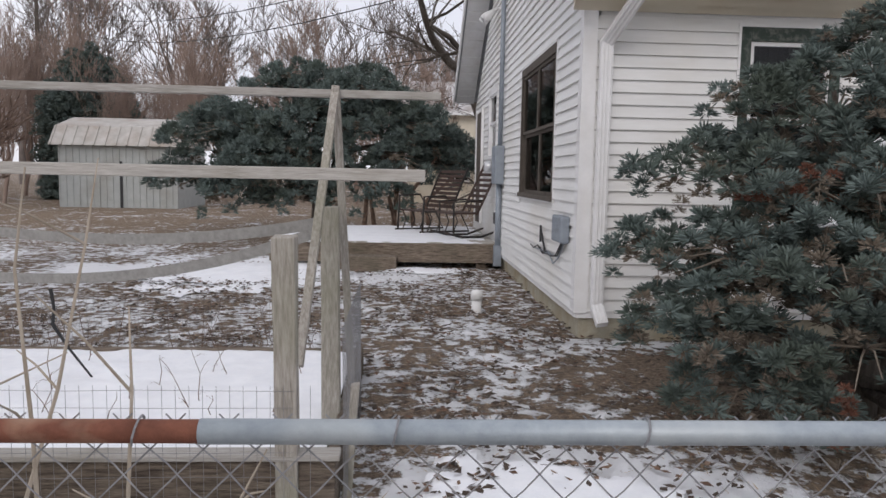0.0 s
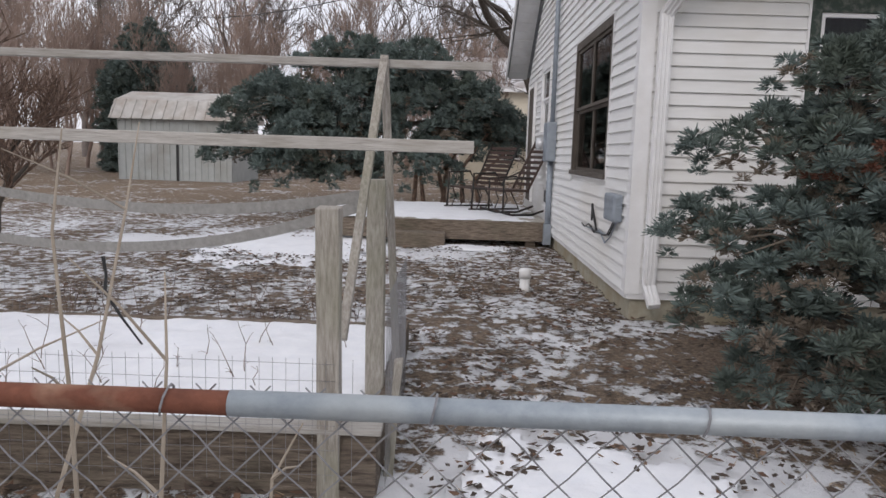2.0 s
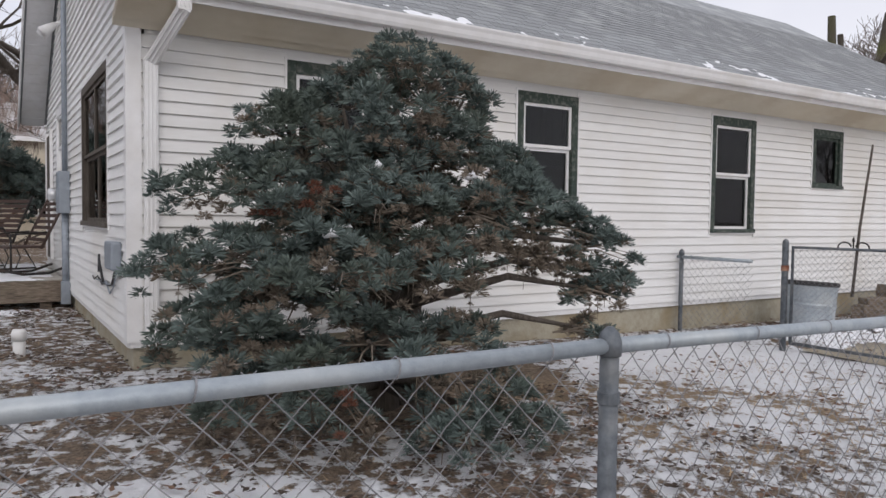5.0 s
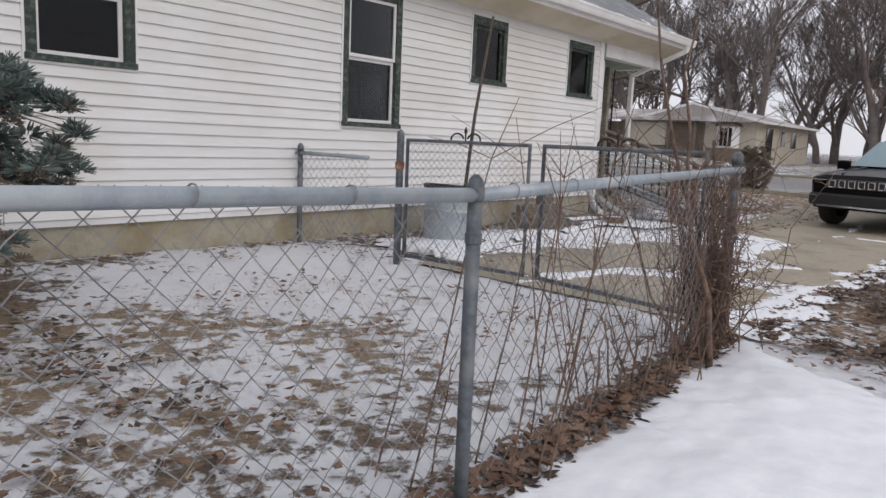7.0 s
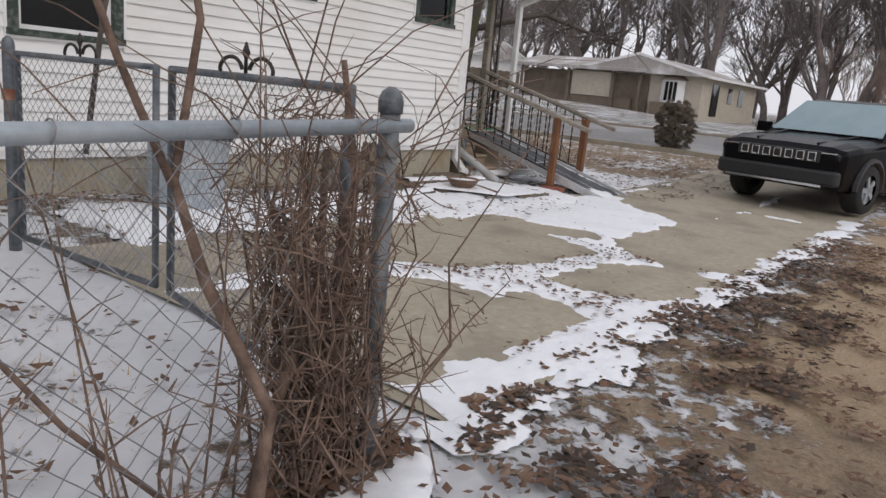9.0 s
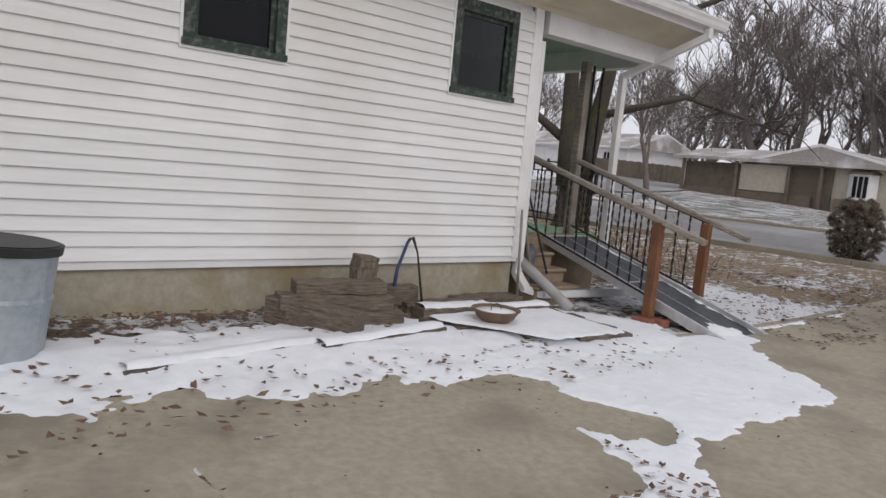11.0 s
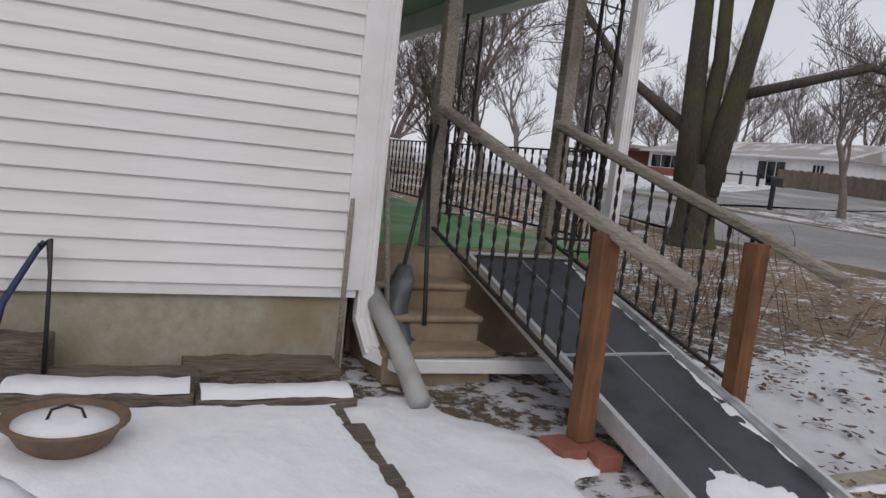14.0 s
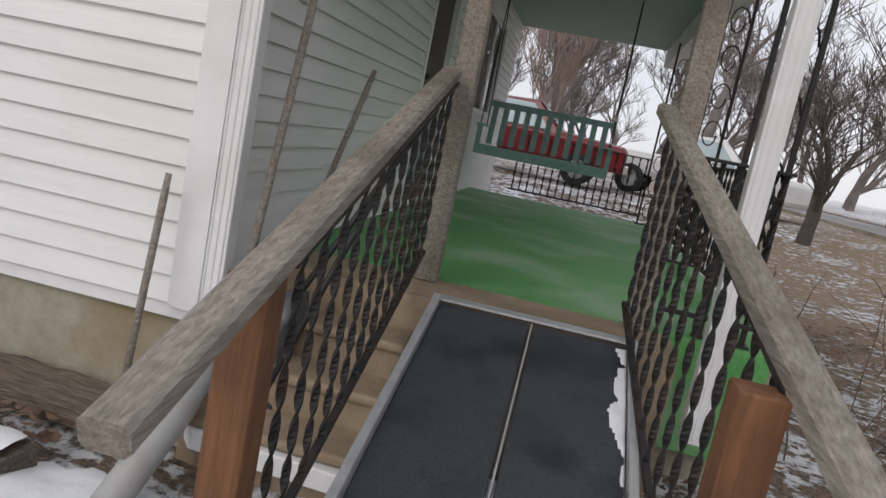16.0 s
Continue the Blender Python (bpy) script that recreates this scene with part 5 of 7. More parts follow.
def street_tree():
    t = thing("street_tree", "large forked street tree with moss on its trunk", "tree", (21.0, 6.1, ground_z(21, 6.1) + 0.02))
    rnd = random.Random(3)
    g = Geo().tube([(0, 0, -0.2), (0, 0, 0.05), (0, 0, 0.3), (0.0, 0, 0.8), (0, 0, 1.4)], [0.52, 0.43, 0.37, 0.34, 0.24], 14)
    part("trunk", g, MOSSBARK, t, smooth=True)
    stems = [((-0.2, 0.1, 0.9), (-0.25, 0.2, 3.0), (-0.3, 0.35, 7.5), 0.2), ((0.05, -0.12, 0.9), (0.28, -0.32, 3.0), (0.7, -0.8, 7.5), 0.2), ((-0.05, 0.05, 1.4), (0.02, -0.05, 3.2), (0.1, 0.3, 7), 0.15)]
    twigs = Geo()
    for a, b, c, r in stems:
        part("trunk", Geo().tube([a, tuple((Vector(a) + Vector(b)) / 2), b, c], [r * 1.2, r * 1.05, r * 0.9, r * 0.55], 10), MOSSBARK, t, smooth=True)
    for p, q, e, r in (((-0.25, 0.25, 2.0), (-1.0, 1.2, 2.9), (-2.2, 2.6, 5.2), 0.12), ((0.25, -0.28, 2.6), (1.6, -1.7, 3.2), (3.2, -3.2, 2.6), 0.1), ((0.42, -0.48, 4.4), (2.2, -2.2, 5.6), (3.6, -3.4, 6.0), 0.09), ((-0.3, 0.3, 4.5), (-1.2, 1.5, 5.6), (-2.5, 3, 6.6), 0.09), ((0.1, 0.1, 4.2), (-0.6, -1.0, 5.4), (-1.5, -2.2, 6.2), 0.08), ((0.54, -0.6, 5.5), (0.6, -2.8, 6.2), (0, -4.4, 6.3), 0.07)):
        part("limb", Geo().tube([p, q, e], [r, r * 0.7, r * 0.35], 7), BARK, t, smooth=True)
        for k in range(16):
            u = rnd.random()
            s = Vector(q).lerp(Vector(e), u)
            d = Vector((rnd.gauss(0, 1), rnd.gauss(0, 1), rnd.gauss(0.2, 0.7))).normalized()
            m = s + d * rnd.uniform(0.4, 0.9)
            twigs.tube([s, m, m + (d + Vector((rnd.gauss(0, 0.5), rnd.gauss(0, 0.5), rnd.gauss(0, 0.5)))) * 0.6], [0.022, 0.014, 0.006], 4, False)
            for _ in range(4):
                d2 = (d + Vector((rnd.gauss(0, 0.7), rnd.gauss(0, 0.7), rnd.gauss(0, 0.6)))).normalized()
                w = s.lerp(m, rnd.random())
                twigs.tube([w, w + d2 * 0.4, w + d2 * 0.8 + Vector((0, 0, rnd.uniform(-0.2, 0.1)))], [0.01, 0.008, 0.004], 3, False)
    tagged(part("twigs", twigs, BARK, t), kind="stuff")
    return t


street_tree()

# ---- ramp, steps and porch rails ----
RX0, RX1 = 13.68, 14.46
RT, RE = (0.39, 0.39), (-1.95, -0.31)
ramp_z = lambda y: RT[1] + (RE[1] - RT[1]) * (RT[0] - y) / (RT[0] - RE[0])
wheel_ramp = thing("wheelchair_ramp", "folding metal wheelchair ramp with black grip surface", "ramp")
JOINT = -0.73
mid = (RX0 + RX1) / 2
for y0, y1 in ((0.36, JOINT + 0.012), (JOINT - 0.012, RE[0] + 0.06)):
    for x0, x1 in ((RX0 + 0.02, mid - 0.012), (mid + 0.012, RX1 - 0.02)):
        part("panel", Geo().beam(((x0 + x1) / 2, y0, ramp_z(y0) - 0.015), ((x0 + x1) / 2, y1, ramp_z(y1) - 0.015), x1 - x0, 0.03), GRIT, wheel_ramp, bevel=0.003)
for x in (RX0, RX1):
    part("side_rail", Geo().beam((x, 0.38, ramp_z(0.38) - 0.02), (x, RE[0], ramp_z(RE[0]) - 0.0), 0.03, 0.1), ALU, wheel_ramp, bevel=0.003)
part("hinge", Geo().beam((mid, 0.36, ramp_z(0.36) - 0.012), (mid, RE[0] + 0.05, ramp_z(RE[0] + 0.05) - 0.012), 0.008, 0.02).tube([(mid, 0.36, ramp_z(0.36)), (mid, RE[0] + 0.1, ramp_z(RE[0] + 0.1))], 0.004, 6), ALU, wheel_ramp)
part("joint_strip", Geo().box(RX0 + 0.015, RX1 - 0.015, JOINT - 0.012, JOINT + 0.012, ramp_z(JOINT) - 0.03, ramp_z(JOINT) + 0.003), ALU, wheel_ramp)
part("end_plate", Geo().box(RX0, RX1, 0.35, 0.42, RT[1] + 0.002, RT[1] + 0.012), ALU, wheel_ramp)
sheet("ramp_snow", lambda x, y: 0.09 - (RX1 - 0.01 - x) + ragged(x, y, 0.06) - 0.03, RX0 + 0.4, RX1 - 0.01, RE[0], 0.35, 0.01, 0.0, SNOW, "line of snow along the ramp edge", "snow", 0.012, "structure", lambda x, y: ramp_z(y) + 0.002)
sheet("ramp_foot_snow", lambda x, y: 0.16 - 0.5 * math.hypot(x - 14.0, (y + 1.9) * 1.2) + ragged(x, y, 0.1), 13.6, 14.5, -2.3, -1.5, 0.025, 0.0, SNOW, "snow lump at the foot of the ramp", "snow", 0.03, "structure", lambda x, y: max(ramp_z(y), ground_z(x, y)) + 0.004)

steps = thing("porch_steps", "worn tan concrete porch steps", "steps")
for k in range(3):
    top = ZP - 0.15 - k * 0.15
    g = Geo().box(XB + 0.12, RX0 - 0.06, 0.38 - 0.2 * (k + 1), 0.38 - 0.2 * k - 0.001, -0.45, top - 0.04)
    s = part("riser", g, STEPWOOD, steps, bevel=0.012)
    part("tread", Geo().box(XB + 0.11, RX0 - 0.05, 0.38 - 0.2 * (k + 1) - 0.03, 0.38 - 0.2 * k - 0.002, top - 0.04 + 0.001, top), STEPWOOD, steps, bevel=0.014)
structure("porch_edge", Geo().box(XB + 0.1, PX1 - 0.5, 0.385, PY0 - 0.002, -0.3, ZP - 0.004), STEPWOOD, "tan concrete lip at the porch edge", "porch edge")

PB1, PB2 = (13.56, 0.72), (14.5, 0.72)
for x, y in (PB1, PB2):
    single("porch_post", Geo().box(x - 0.05, x + 0.05, y - 0.05, y + 0.05, ZP, 2.5), GREYRAIL, "weathered brown wooden porch post", "post", 0.008, group="porch posts")
for x, y in ((13.565, -1.17), (14.5, -1.14)):
    single("ramp_post", Geo().box(x - 0.045, x + 0.045, y - 0.045, y + 0.045, ground_z(x, y) + (0.06 if x < 14 else -0.05), 0.75 - 0.02), REDWOOD, "square red-brown cedar ramp post", "post", 0.006, group="ramp posts")
for x, y in ((13.46, -1.2), (13.6, -1.27)):
    z = ground_z(x, y)
    single("brick", Geo().box(x - 0.06, x + 0.07, y - 0.09, y + 0.1, z - 0.02, z + 0.06), BRICK, "red brick wedged under the ramp post", "brick", 0.006)


single("carpet_flap", Geo().box(14.56, 15.08, 0.74, 0.772, -0.12, 0.384), GREENCARPET, "green carpet hanging over the porch edge", "carpet", 0.004)
g = Geo()
for i in range(9):
    for k in range(14):
        a = 2 * math.pi * k / 14
        r = 0.13 * math.sin(math.pi * (i + 0.4) / 9) ** 0.5 * (1 + 0.9 * rough(math.cos(a) * 2.2 + i * 0.9, math.sin(a) * 1.7, 1.6, 3))
        g.v.append((13.14 + r * math.cos(a) * 0.6 + 0.03 * math.sin(i), 0.0 + 0.018 * i + r * math.sin(a), -0.26 + 0.075 * i))
g.f = [(14 * i + k, 14 * i + (k + 1) % 14, 14 * i + 14 + (k + 1) % 14, 14 * i + 14 + k) for i in range(8) for k in range(14)] + [tuple(range(13, -1, -1)), tuple(112 + k for k in range(14))]
single("plastic_bag", g, mat("dark_grey_plastic", (0.05, 0.055, 0.06), (0.13, 0.14, 0.15), 9, 0.45, 0.4), "crumpled dark grey plastic bag beside the steps", "bag", 0, True)


def handrail(p, q, label):
    d = (Vector(q) - Vector(p)).normalized()
    g = Geo()
    prof = [(-0.038, -0.018), (-0.027, -0.03), (0.027, -0.03), (0.038, -0.018), (0.038, 0.016), (0.027, 0.026), (-0.027, 0.026), (-0.038, 0.016)]
    s = d.cross(Vector((0, 0, 1))).normalized()
    u = s.cross(d)
    for k in range(9):
        c = Vector(p).lerp(Vector(q), k / 8)
        g.v += [tuple(c + s * a * (1 + 0.05 * rough(k, a * 30)) + u * b) for a, b in prof]
    g.f = [(8 * i + j, 8 * i + (j + 1) % 8, 8 * i + 8 + (j + 1) % 8, 8 * i + 8 + j) for i in range(8) for j in range(8)] + [tuple(range(7, -1, -1)), tuple(64 + j for j in range(8))]
    return single("handrail", g, GREYRAIL, label, "handrail", 0, False, "ramp handrails")


R1A, R1B = (13.52, 0.6, 1.29), (13.6, -1.66, 0.6)
R2A, R2B = (14.4, 0.62, 1.3), (14.62, -1.56, 0.62)
handrail(R1A, R1B, "weathered grey wooden handrail of the ramp")
handrail(R2A, R2B, "weathered grey wooden handrail of the ramp")


def twisted(p, q, w=0.016, turns=7):
    """A flat iron bar twisted along its length."""
    g = Geo()
    n = 44
    P, Q = Vector(p), Vector(q)
    for i in range(n + 1):
        a = math.pi * turns * i / n
        c = P.lerp(Q, i / n)
        e, f = Vector((math.cos(a), math.sin(a), 0)) * w, Vector((-math.sin(a), math.cos(a), 0)) * 0.004
        g.v += [tuple(c + e + f), tuple(c - e + f), tuple(c - e - f), tuple(c + e - f)]
    g.f = [(4 * i + k, 4 * i + (k + 1) % 4, 4 * i + 4 + (k + 1) % 4, 4 * i + 4 + k) for i in range(n) for k in range(4)]
    return g


def iron_panel(pa, pb, top, low, count, label, turns=7, w=0.011):
    """pa, pb: ends in plan; top and low: heights at each end."""
    t = thing("iron_railing", label, "railing")
    part("lower_bar", Geo().beam((*pa, low[0]), (*pb, low[1]), 0.025, 0.02), IRON, t, bevel=0.003)
    part("upper_bar", Geo().beam((*pa, top[0]), (*pb, top[1]), 0.03, 0.015), IRON, t, bevel=0.003)
    for k in range(count):
        u = (k + 0.5) / count
        x, y = pa[0] + (pb[0] - pa[0]) * u, pa[1] + (pb[1] - pa[1]) * u
        part("baluster", twisted((x, y, low[0] + (low[1] - low[0]) * u), (x, y, top[0] + (top[1] - top[0]) * u), w, turns), IRON, t)
    return t


iron_panel((13.54, 0.62), (13.6, -1.1), (1.25, 0.74), (0.52, 0.0), 12, "black twisted iron railing beside the ramp")
iron_panel((14.42, 0.62), (14.55, -1.14), (1.26, 0.73), (0.5, -0.02), 12, "black twisted iron railing beside the ramp")
iron_panel((PX1 - 0.1, 1.1), (PX1 - 0.1, 6.4), (1.15, 1.15), (0.48, 0.48), 40, "black iron porch railing")
iron_panel((XB + 0.5, 6.5), (PX1 - 0.2, 6.5), (1.15, 1.15), (0.48, 0.48), 18, "black iron railing at the porch end")
iron_panel((14.6, 0.8), (PX1 - 0.15, 0.8), (1.15, 1.15), (0.48, 0.48), 6, "short black iron porch railing")


def iron_column(x, y, label):
    t = thing("iron_column", label, "column")
    for dx, dy in ((-0.09, 0), (0.09, 0)):
        part("upright", Geo().beam((x + dx, y + dy, ZP), (x + dx, y + dy, 2.5), 0.022, 0.022, (0, 1, 0)), IRON, t)
    for k in range(7):
        z = 0.55 + k * 0.28
        pts = [(x + 0.075 * math.cos(a) * (1 - a / 14), y, z + 0.12 * math.sin(a) * (1 - a / 14)) for a in np.linspace(0, 6.3, 12)]
        part("scroll", Geo().tube(pts, 0.006, 5), IRON, t)
    part("foot", Geo().box(x - 0.12, x + 0.12, y - 0.03, y + 0.03, ZP, ZP + 0.012), IRON, t)


iron_column(14.87, 0.82, "black scrolled iron porch column")
iron_column(PX1 - 0.12, 3.4, "black scrolled iron porch column")
iron_column(PX1 - 0.12, 6.45, "black scrolled iron porch column")
single("drain_pipe", Geo().tube([(12.95, 0.12, 0.22), (13.0, -0.3, -0.02), (13.0, -0.66, -0.2)], 0.055, 16).tube([(13.0, -0.655, -0.197), (13.0, -0.664, -0.202)], 0.045, 16), PIPEGREY, "grey plastic drain pipe lying against the steps", "pipe", 0, True)
for a, b, r, lab in (((12.74, -0.12, 0.72), (12.71, -0.2, -0.2), 0.014, "grey wooden tool handle leaning on the house corner"), ((13.0, 0.3, 1.5), (13.02, -0.05, 0.1), 0.016, "grey wooden pole leaning by the porch"), ((13.1, 0.9, 1.25), (13.0, 0.55, 0.4), 0.014, "grey wooden pole leaning by the porch")):
    single("tool_handle", Geo().tube([b, tuple(Vector(b).lerp(Vector(a), 0.9)), a], [r, r, r * 0.8], 10), GREYRAIL, lab, "tool handle", 0, True)
single("black_pole", Geo().tube([(13.5, 0.62, 1.18), (13.13, 0.1, 0.2)], 0.013, 8), BLACKPL, "thin black pole leaning on the railing", "pole", 0, True)
single("black_pole", Geo().tube([(13.45, 0.62, 1.18), (13.22, -0.12, 0.05)], 0.013, 8), BLACKPL, "thin black pole leaning on the railing", "pole", 0, True)
door = tagged(new("door_1"), "brown front door with white frame under the porch", "door", "", "structure")
d0, d1, dz0, dz1 = FRONT_OPENINGS[0]
part("door_panel", Geo().box(XB - 0.06, XB - 0.02, d0 + 0.06, d1 - 0.06, dz0, dz1 - 0.06), TIMBER, door, bevel=0.004)
part("door_frame", Geo().box(XB - 0.1, XB + 0.03, d0, d0 + 0.06, dz0, dz1).box(XB - 0.1, XB + 0.03, d1 - 0.06, d1, dz0, dz1).box(XB - 0.1, XB + 0.03, d0 + 0.06, d1 - 0.06, dz1 - 0.06, dz1), TRIM, door, bevel=0.004)
part("door_handle", Geo().tube([(XB - 0.02, d0 + 0.14, 1.4), (XB + 0.04, d0 + 0.14, 1.4)], 0.022, 10), IRON, door, smooth=True)
part("lower_panel", Geo().box(XB - 0.02, XB - 0.012, d0 + 0.16, d1 - 0.16, dz0 + 0.15, dz0 + 0.8), GREYMETAL, door, bevel=0.003)

# porch swing
swing = thing("porch_swing", "teal painted wooden porch swing hanging on chains", "porch swing")
SX0, SX1, SY, SZ = 13.0, 14.4, 5.9, 0.93
for k in range(5):
    part("seat_slat", Geo().box(SX0, SX1, SY - 0.45 + k * 0.1, SY - 0.37 + k * 0.1, SZ, SZ + 0.02), TEALWOOD, swing, bevel=0.003)
for k in range(11):
    x = SX0 + 0.06 + k * (SX1 - SX0 - 0.14) / 10
    part("back_slat", Geo().beam((x, SY + 0.06, SZ + 0.04), (x, SY + 0.16, SZ + 0.5), 0.065, 0.018, (0, 1, 0)), TEALWOOD, swing, bevel=0.003)
part("top_rail", Geo().beam((SX0, SY + 0.165, SZ + 0.5), (SX1, SY + 0.165, SZ + 0.5), 0.03, 0.07), TEALWOOD, swing, bevel=0.004)
part("front_rail", Geo().box(SX0 - 0.02, SX1 + 0.02, SY - 0.48, SY - 0.45, SZ - 0.08, SZ + 0.02), TEALWOOD, swing, bevel=0.004)
for x in (SX0, SX1):
    part("arm", Geo().box(x - 0.04, x + 0.04, SY - 0.48, SY + 0.12, SZ + 0.22, SZ + 0.245), TEALWOOD, swing, bevel=0.003)
    part("arm_post", Geo().box(x - 0.025, x + 0.025, SY - 0.46, SY - 0.4, SZ - 0.06, SZ + 0.22), TEALWOOD, swing, bevel=0.003)
    part("chain", Geo().tube([(x, SY - 0.43, SZ + 0.24), (x, SY - 0.15, 2.74)], 0.007, 5), IRON, swing)
    part("chain", Geo().tube([(x, SY + 0.1, SZ + 0.24), (x, SY - 0.12, 2.74)], 0.007, 5), IRON, swing)

# ---- things against the long wall ----
def timber(x, y, z, L, w, h, turn, label, tilt=0.0, snow=False):
    rnd = random.Random(int(x * 100 + y * 37))
    g = Geo()
    n = 7
    for i in range(n + 1):
        s = -L / 2 + L * i / n
        j = lambda: rnd.uniform(-0.008, 0.008)
        g.v += [(s, -w / 2 + j(), j()), (s, w / 2 + j(), j()), (s, w / 2 + j(), h + j()), (s, -w / 2 + j(), h + j())]
    g.f = [(4 * i + k, 4 * i + (k + 1) % 4, 4 * i + 4 + (k + 1) % 4, 4 * i + 4 + k) for i in range(n) for k in range(4)] + [(3, 2, 1, 0), tuple(4 * n + k for k in range(4))]
    ob = single("timber", g, TIMBER, label, "timber", 0.008)
    ob.matrix_world = pose(x, y, ground_z(x, y) + z, 0, tilt, turn)
    if snow:
        k = Geo()
        m = 10
        for i in range(m + 1):
            s = -L / 2 + 0.02 + (L - 0.04) * i / m
            for a in (-0.46, -0.3, 0, 0.3, 0.46):
                k.v.append((s, a * w + 0.01 * rnd.uniform(-1, 1), h + 0.004 + (0.028 if abs(a) < 0.4 else 0.0) + 0.006 * rnd.uniform(-1, 1)))
        k.f = [(5 * i + q, 5 * i + 5 + q, 5 * i + 6 + q, 5 * i + 1 + q) for i in range(m) for q in range(4)]
        part("snow_cap", k, SNOW, ob, "thin cap of snow", smooth=True)
    return ob


OT = "old grey-brown railway timber by the house wall"
timber(10.12, -0.62, -0.01, 0.75, 0.2, 0.2, -62, "heavy split timber lying across the snow", 2)
timber(10.42, -0.55, 0.0, 0.95, 0.2, 0.12, -14, OT)
timber(10.36, -0.52, 0.12, 0.9, 0.19, 0.12, -13, OT)
timber(10.4, -0.5, 0.24, 0.72, 0.19, 0.1, -15, OT)
blk = timber(10.76, -0.42, 0.36, 0.3, 0.19, 0.17, -12, "short dark timber block standing on end", -84)
timber(11.05, -0.14, 0.04, 0.7, 0.16, 0.17, -6, "rough dark log against the foundation")
timber(9.2, -1.2, -0.04, 1.3, 0.14, 0.09, 8, OT, 0, True)
timber(10.4, -1.12, -0.03, 1.2, 0.16, 0.1, 9, "brown timber edging half buried in snow", 0, True)
for x, y, L, tn, w, snowy in ((12.34, -0.14, 0.76, -3, 0.25, False), (11.62, -0.27, 0.8, -2, 0.14, False), (11.6, -0.5, 0.75, -6, 0.2, True), (12.32, -0.6, 0.7, -3, 0.18, True), (11.78, -0.86, 1.55, -2, 0.17, False), (11.87, -1.05, 1.45, -3, 0.17, False), (11.98, -1.23, 1.2, -4, 0.17, False), (12.06, -1.41, 1.05, -5, 0.17, False), (12.27, -1.59, 0.62, -5, 0.17, False)):
    timber(x, y, 0.0, L, w, 0.09, tn, "flat weathered timber dusted with snow", 0, snowy)
sheet("timber_snow", lambda x, y: min(min(x - 11.08 + 0.75 * min(y + 0.95, 0), 12.52 - x), min(y + 1.66, -0.78 - y)) + ragged(x, y, 0.03) + 0.01, 10.9, 12.9, -1.8, -0.7, 0.025, 0.106, SNOW, "level snow over the flat timbers", "snow", 0.02)
bowl = thing("fire_bowl", "brown clay bowl with a wire handle, filled with snow", "bowl", (11.5, -1.12, ground_z(11.5, -1.1) + 0.1))
g = Geo()
prof = [(0.0, 0.0), (0.1, 0.0), (0.15, 0.04), (0.185, 0.1), (0.2, 0.105), (0.2, 0.115), (0.175, 0.11), (0.14, 0.06), (0.0, 0.05)]
for r, z in prof:
    g.v += [(max(r, 0.001) * math.cos(k * math.pi / 14), max(r, 0.001) * math.sin(k * math.pi / 14), z) for k in range(28)]
g.f = [(28 * i + k, 28 * i + (k + 1) % 28, 28 * i + 28 + (k + 1) % 28, 28 * i + 28 + k) for i in range(len(prof) - 1) for k in range(28)]
part("dish", g, TERRA, bowl, smooth=True)
part("snow_fill", Geo().tube([(0, 0, 0.07), (0, 0, 0.095), (0, 0, 0.108)], [0.16, 0.165, 0.05], 24), SNOW, bowl, "snow in the bowl", smooth=True)
part("handle", Geo().tube([(-0.06, 0, 0.1), (-0.045, 0, 0.14), (0, 0, 0.155), (0.045, 0, 0.14), (0.06, 0, 0.1)], 0.005, 6), IRON, bowl, smooth=True)
saw = thing("bow_saw", "blue metal bow saw standing against the foundation", "saw")
part("frame", Geo().tube([(11.13, -0.2, 0.0 + ground_z(11, 0)), (11.2, -0.16, 0.15), (11.32, -0.12, 0.38), (11.35, -0.12, 0.42)], [0.02, 0.016, 0.014, 0.014], 8), BLUEPAINT, saw, smooth=True)
part("grip", Geo().tube([(11.33, -0.12, 0.4), (11.37, -0.13, 0.43), (11.38, -0.2, 0.3), (11.38, -0.32, -0.12)], [0.016, 0.016, 0.009, 0.012], 8), BLACKPL, saw, smooth=True)

can = thing("metal_trash_can", "dented galvanised trash can with a black liner", "trash can", (8.0, -0.8, ground_z(8, -0.8)))
g = Geo()
n = 40
rows = [(0, 0.235), (0.02, 0.24), (0.3, 0.25), (0.34, 0.258), (0.36, 0.25), (0.56, 0.262), (0.58, 0.272), (0.6, 0.27)]
for z, r in rows:
    g.v += [(r * (1 + (0.012 if k % 2 else 0) * (0.03 < z < 0.55)) * math.cos(2 * math.pi * k / n), r * (1 + (0.012 if k % 2 else 0) * (0.03 < z < 0.55)) * math.sin(2 * math.pi * k / n), z) for k in range(n)]
g.f = [(n * i + k, n * i + (k + 1) % n, n * i + n + (k + 1) % n, n * i + n + k) for i in range(len(rows) - 1) for k in range(n)] + [tuple(range(n - 1, -1, -1))]
part("body", g, GALV, can)
part("liner", Geo().tube([(0, 0, 0.57), (0, 0, 0.615), (0, 0, 0.622), (0, 0, 0.3)], [0.276, 0.281, 0.262, 0.24], 32, False), BLACKPL, can, "black plastic liner rim")
part("side_handle", Geo().tube([(-0.26, -0.06, 0.42), (-0.3, -0.06, 0.4), (-0.3, 0.06, 0.4), (-0.26, 0.06, 0.42)], 0.008, 6), GALV, can)
can.rotation_euler[1] = radians(4)
can.scale = (1.22, 1.22, 1.05)
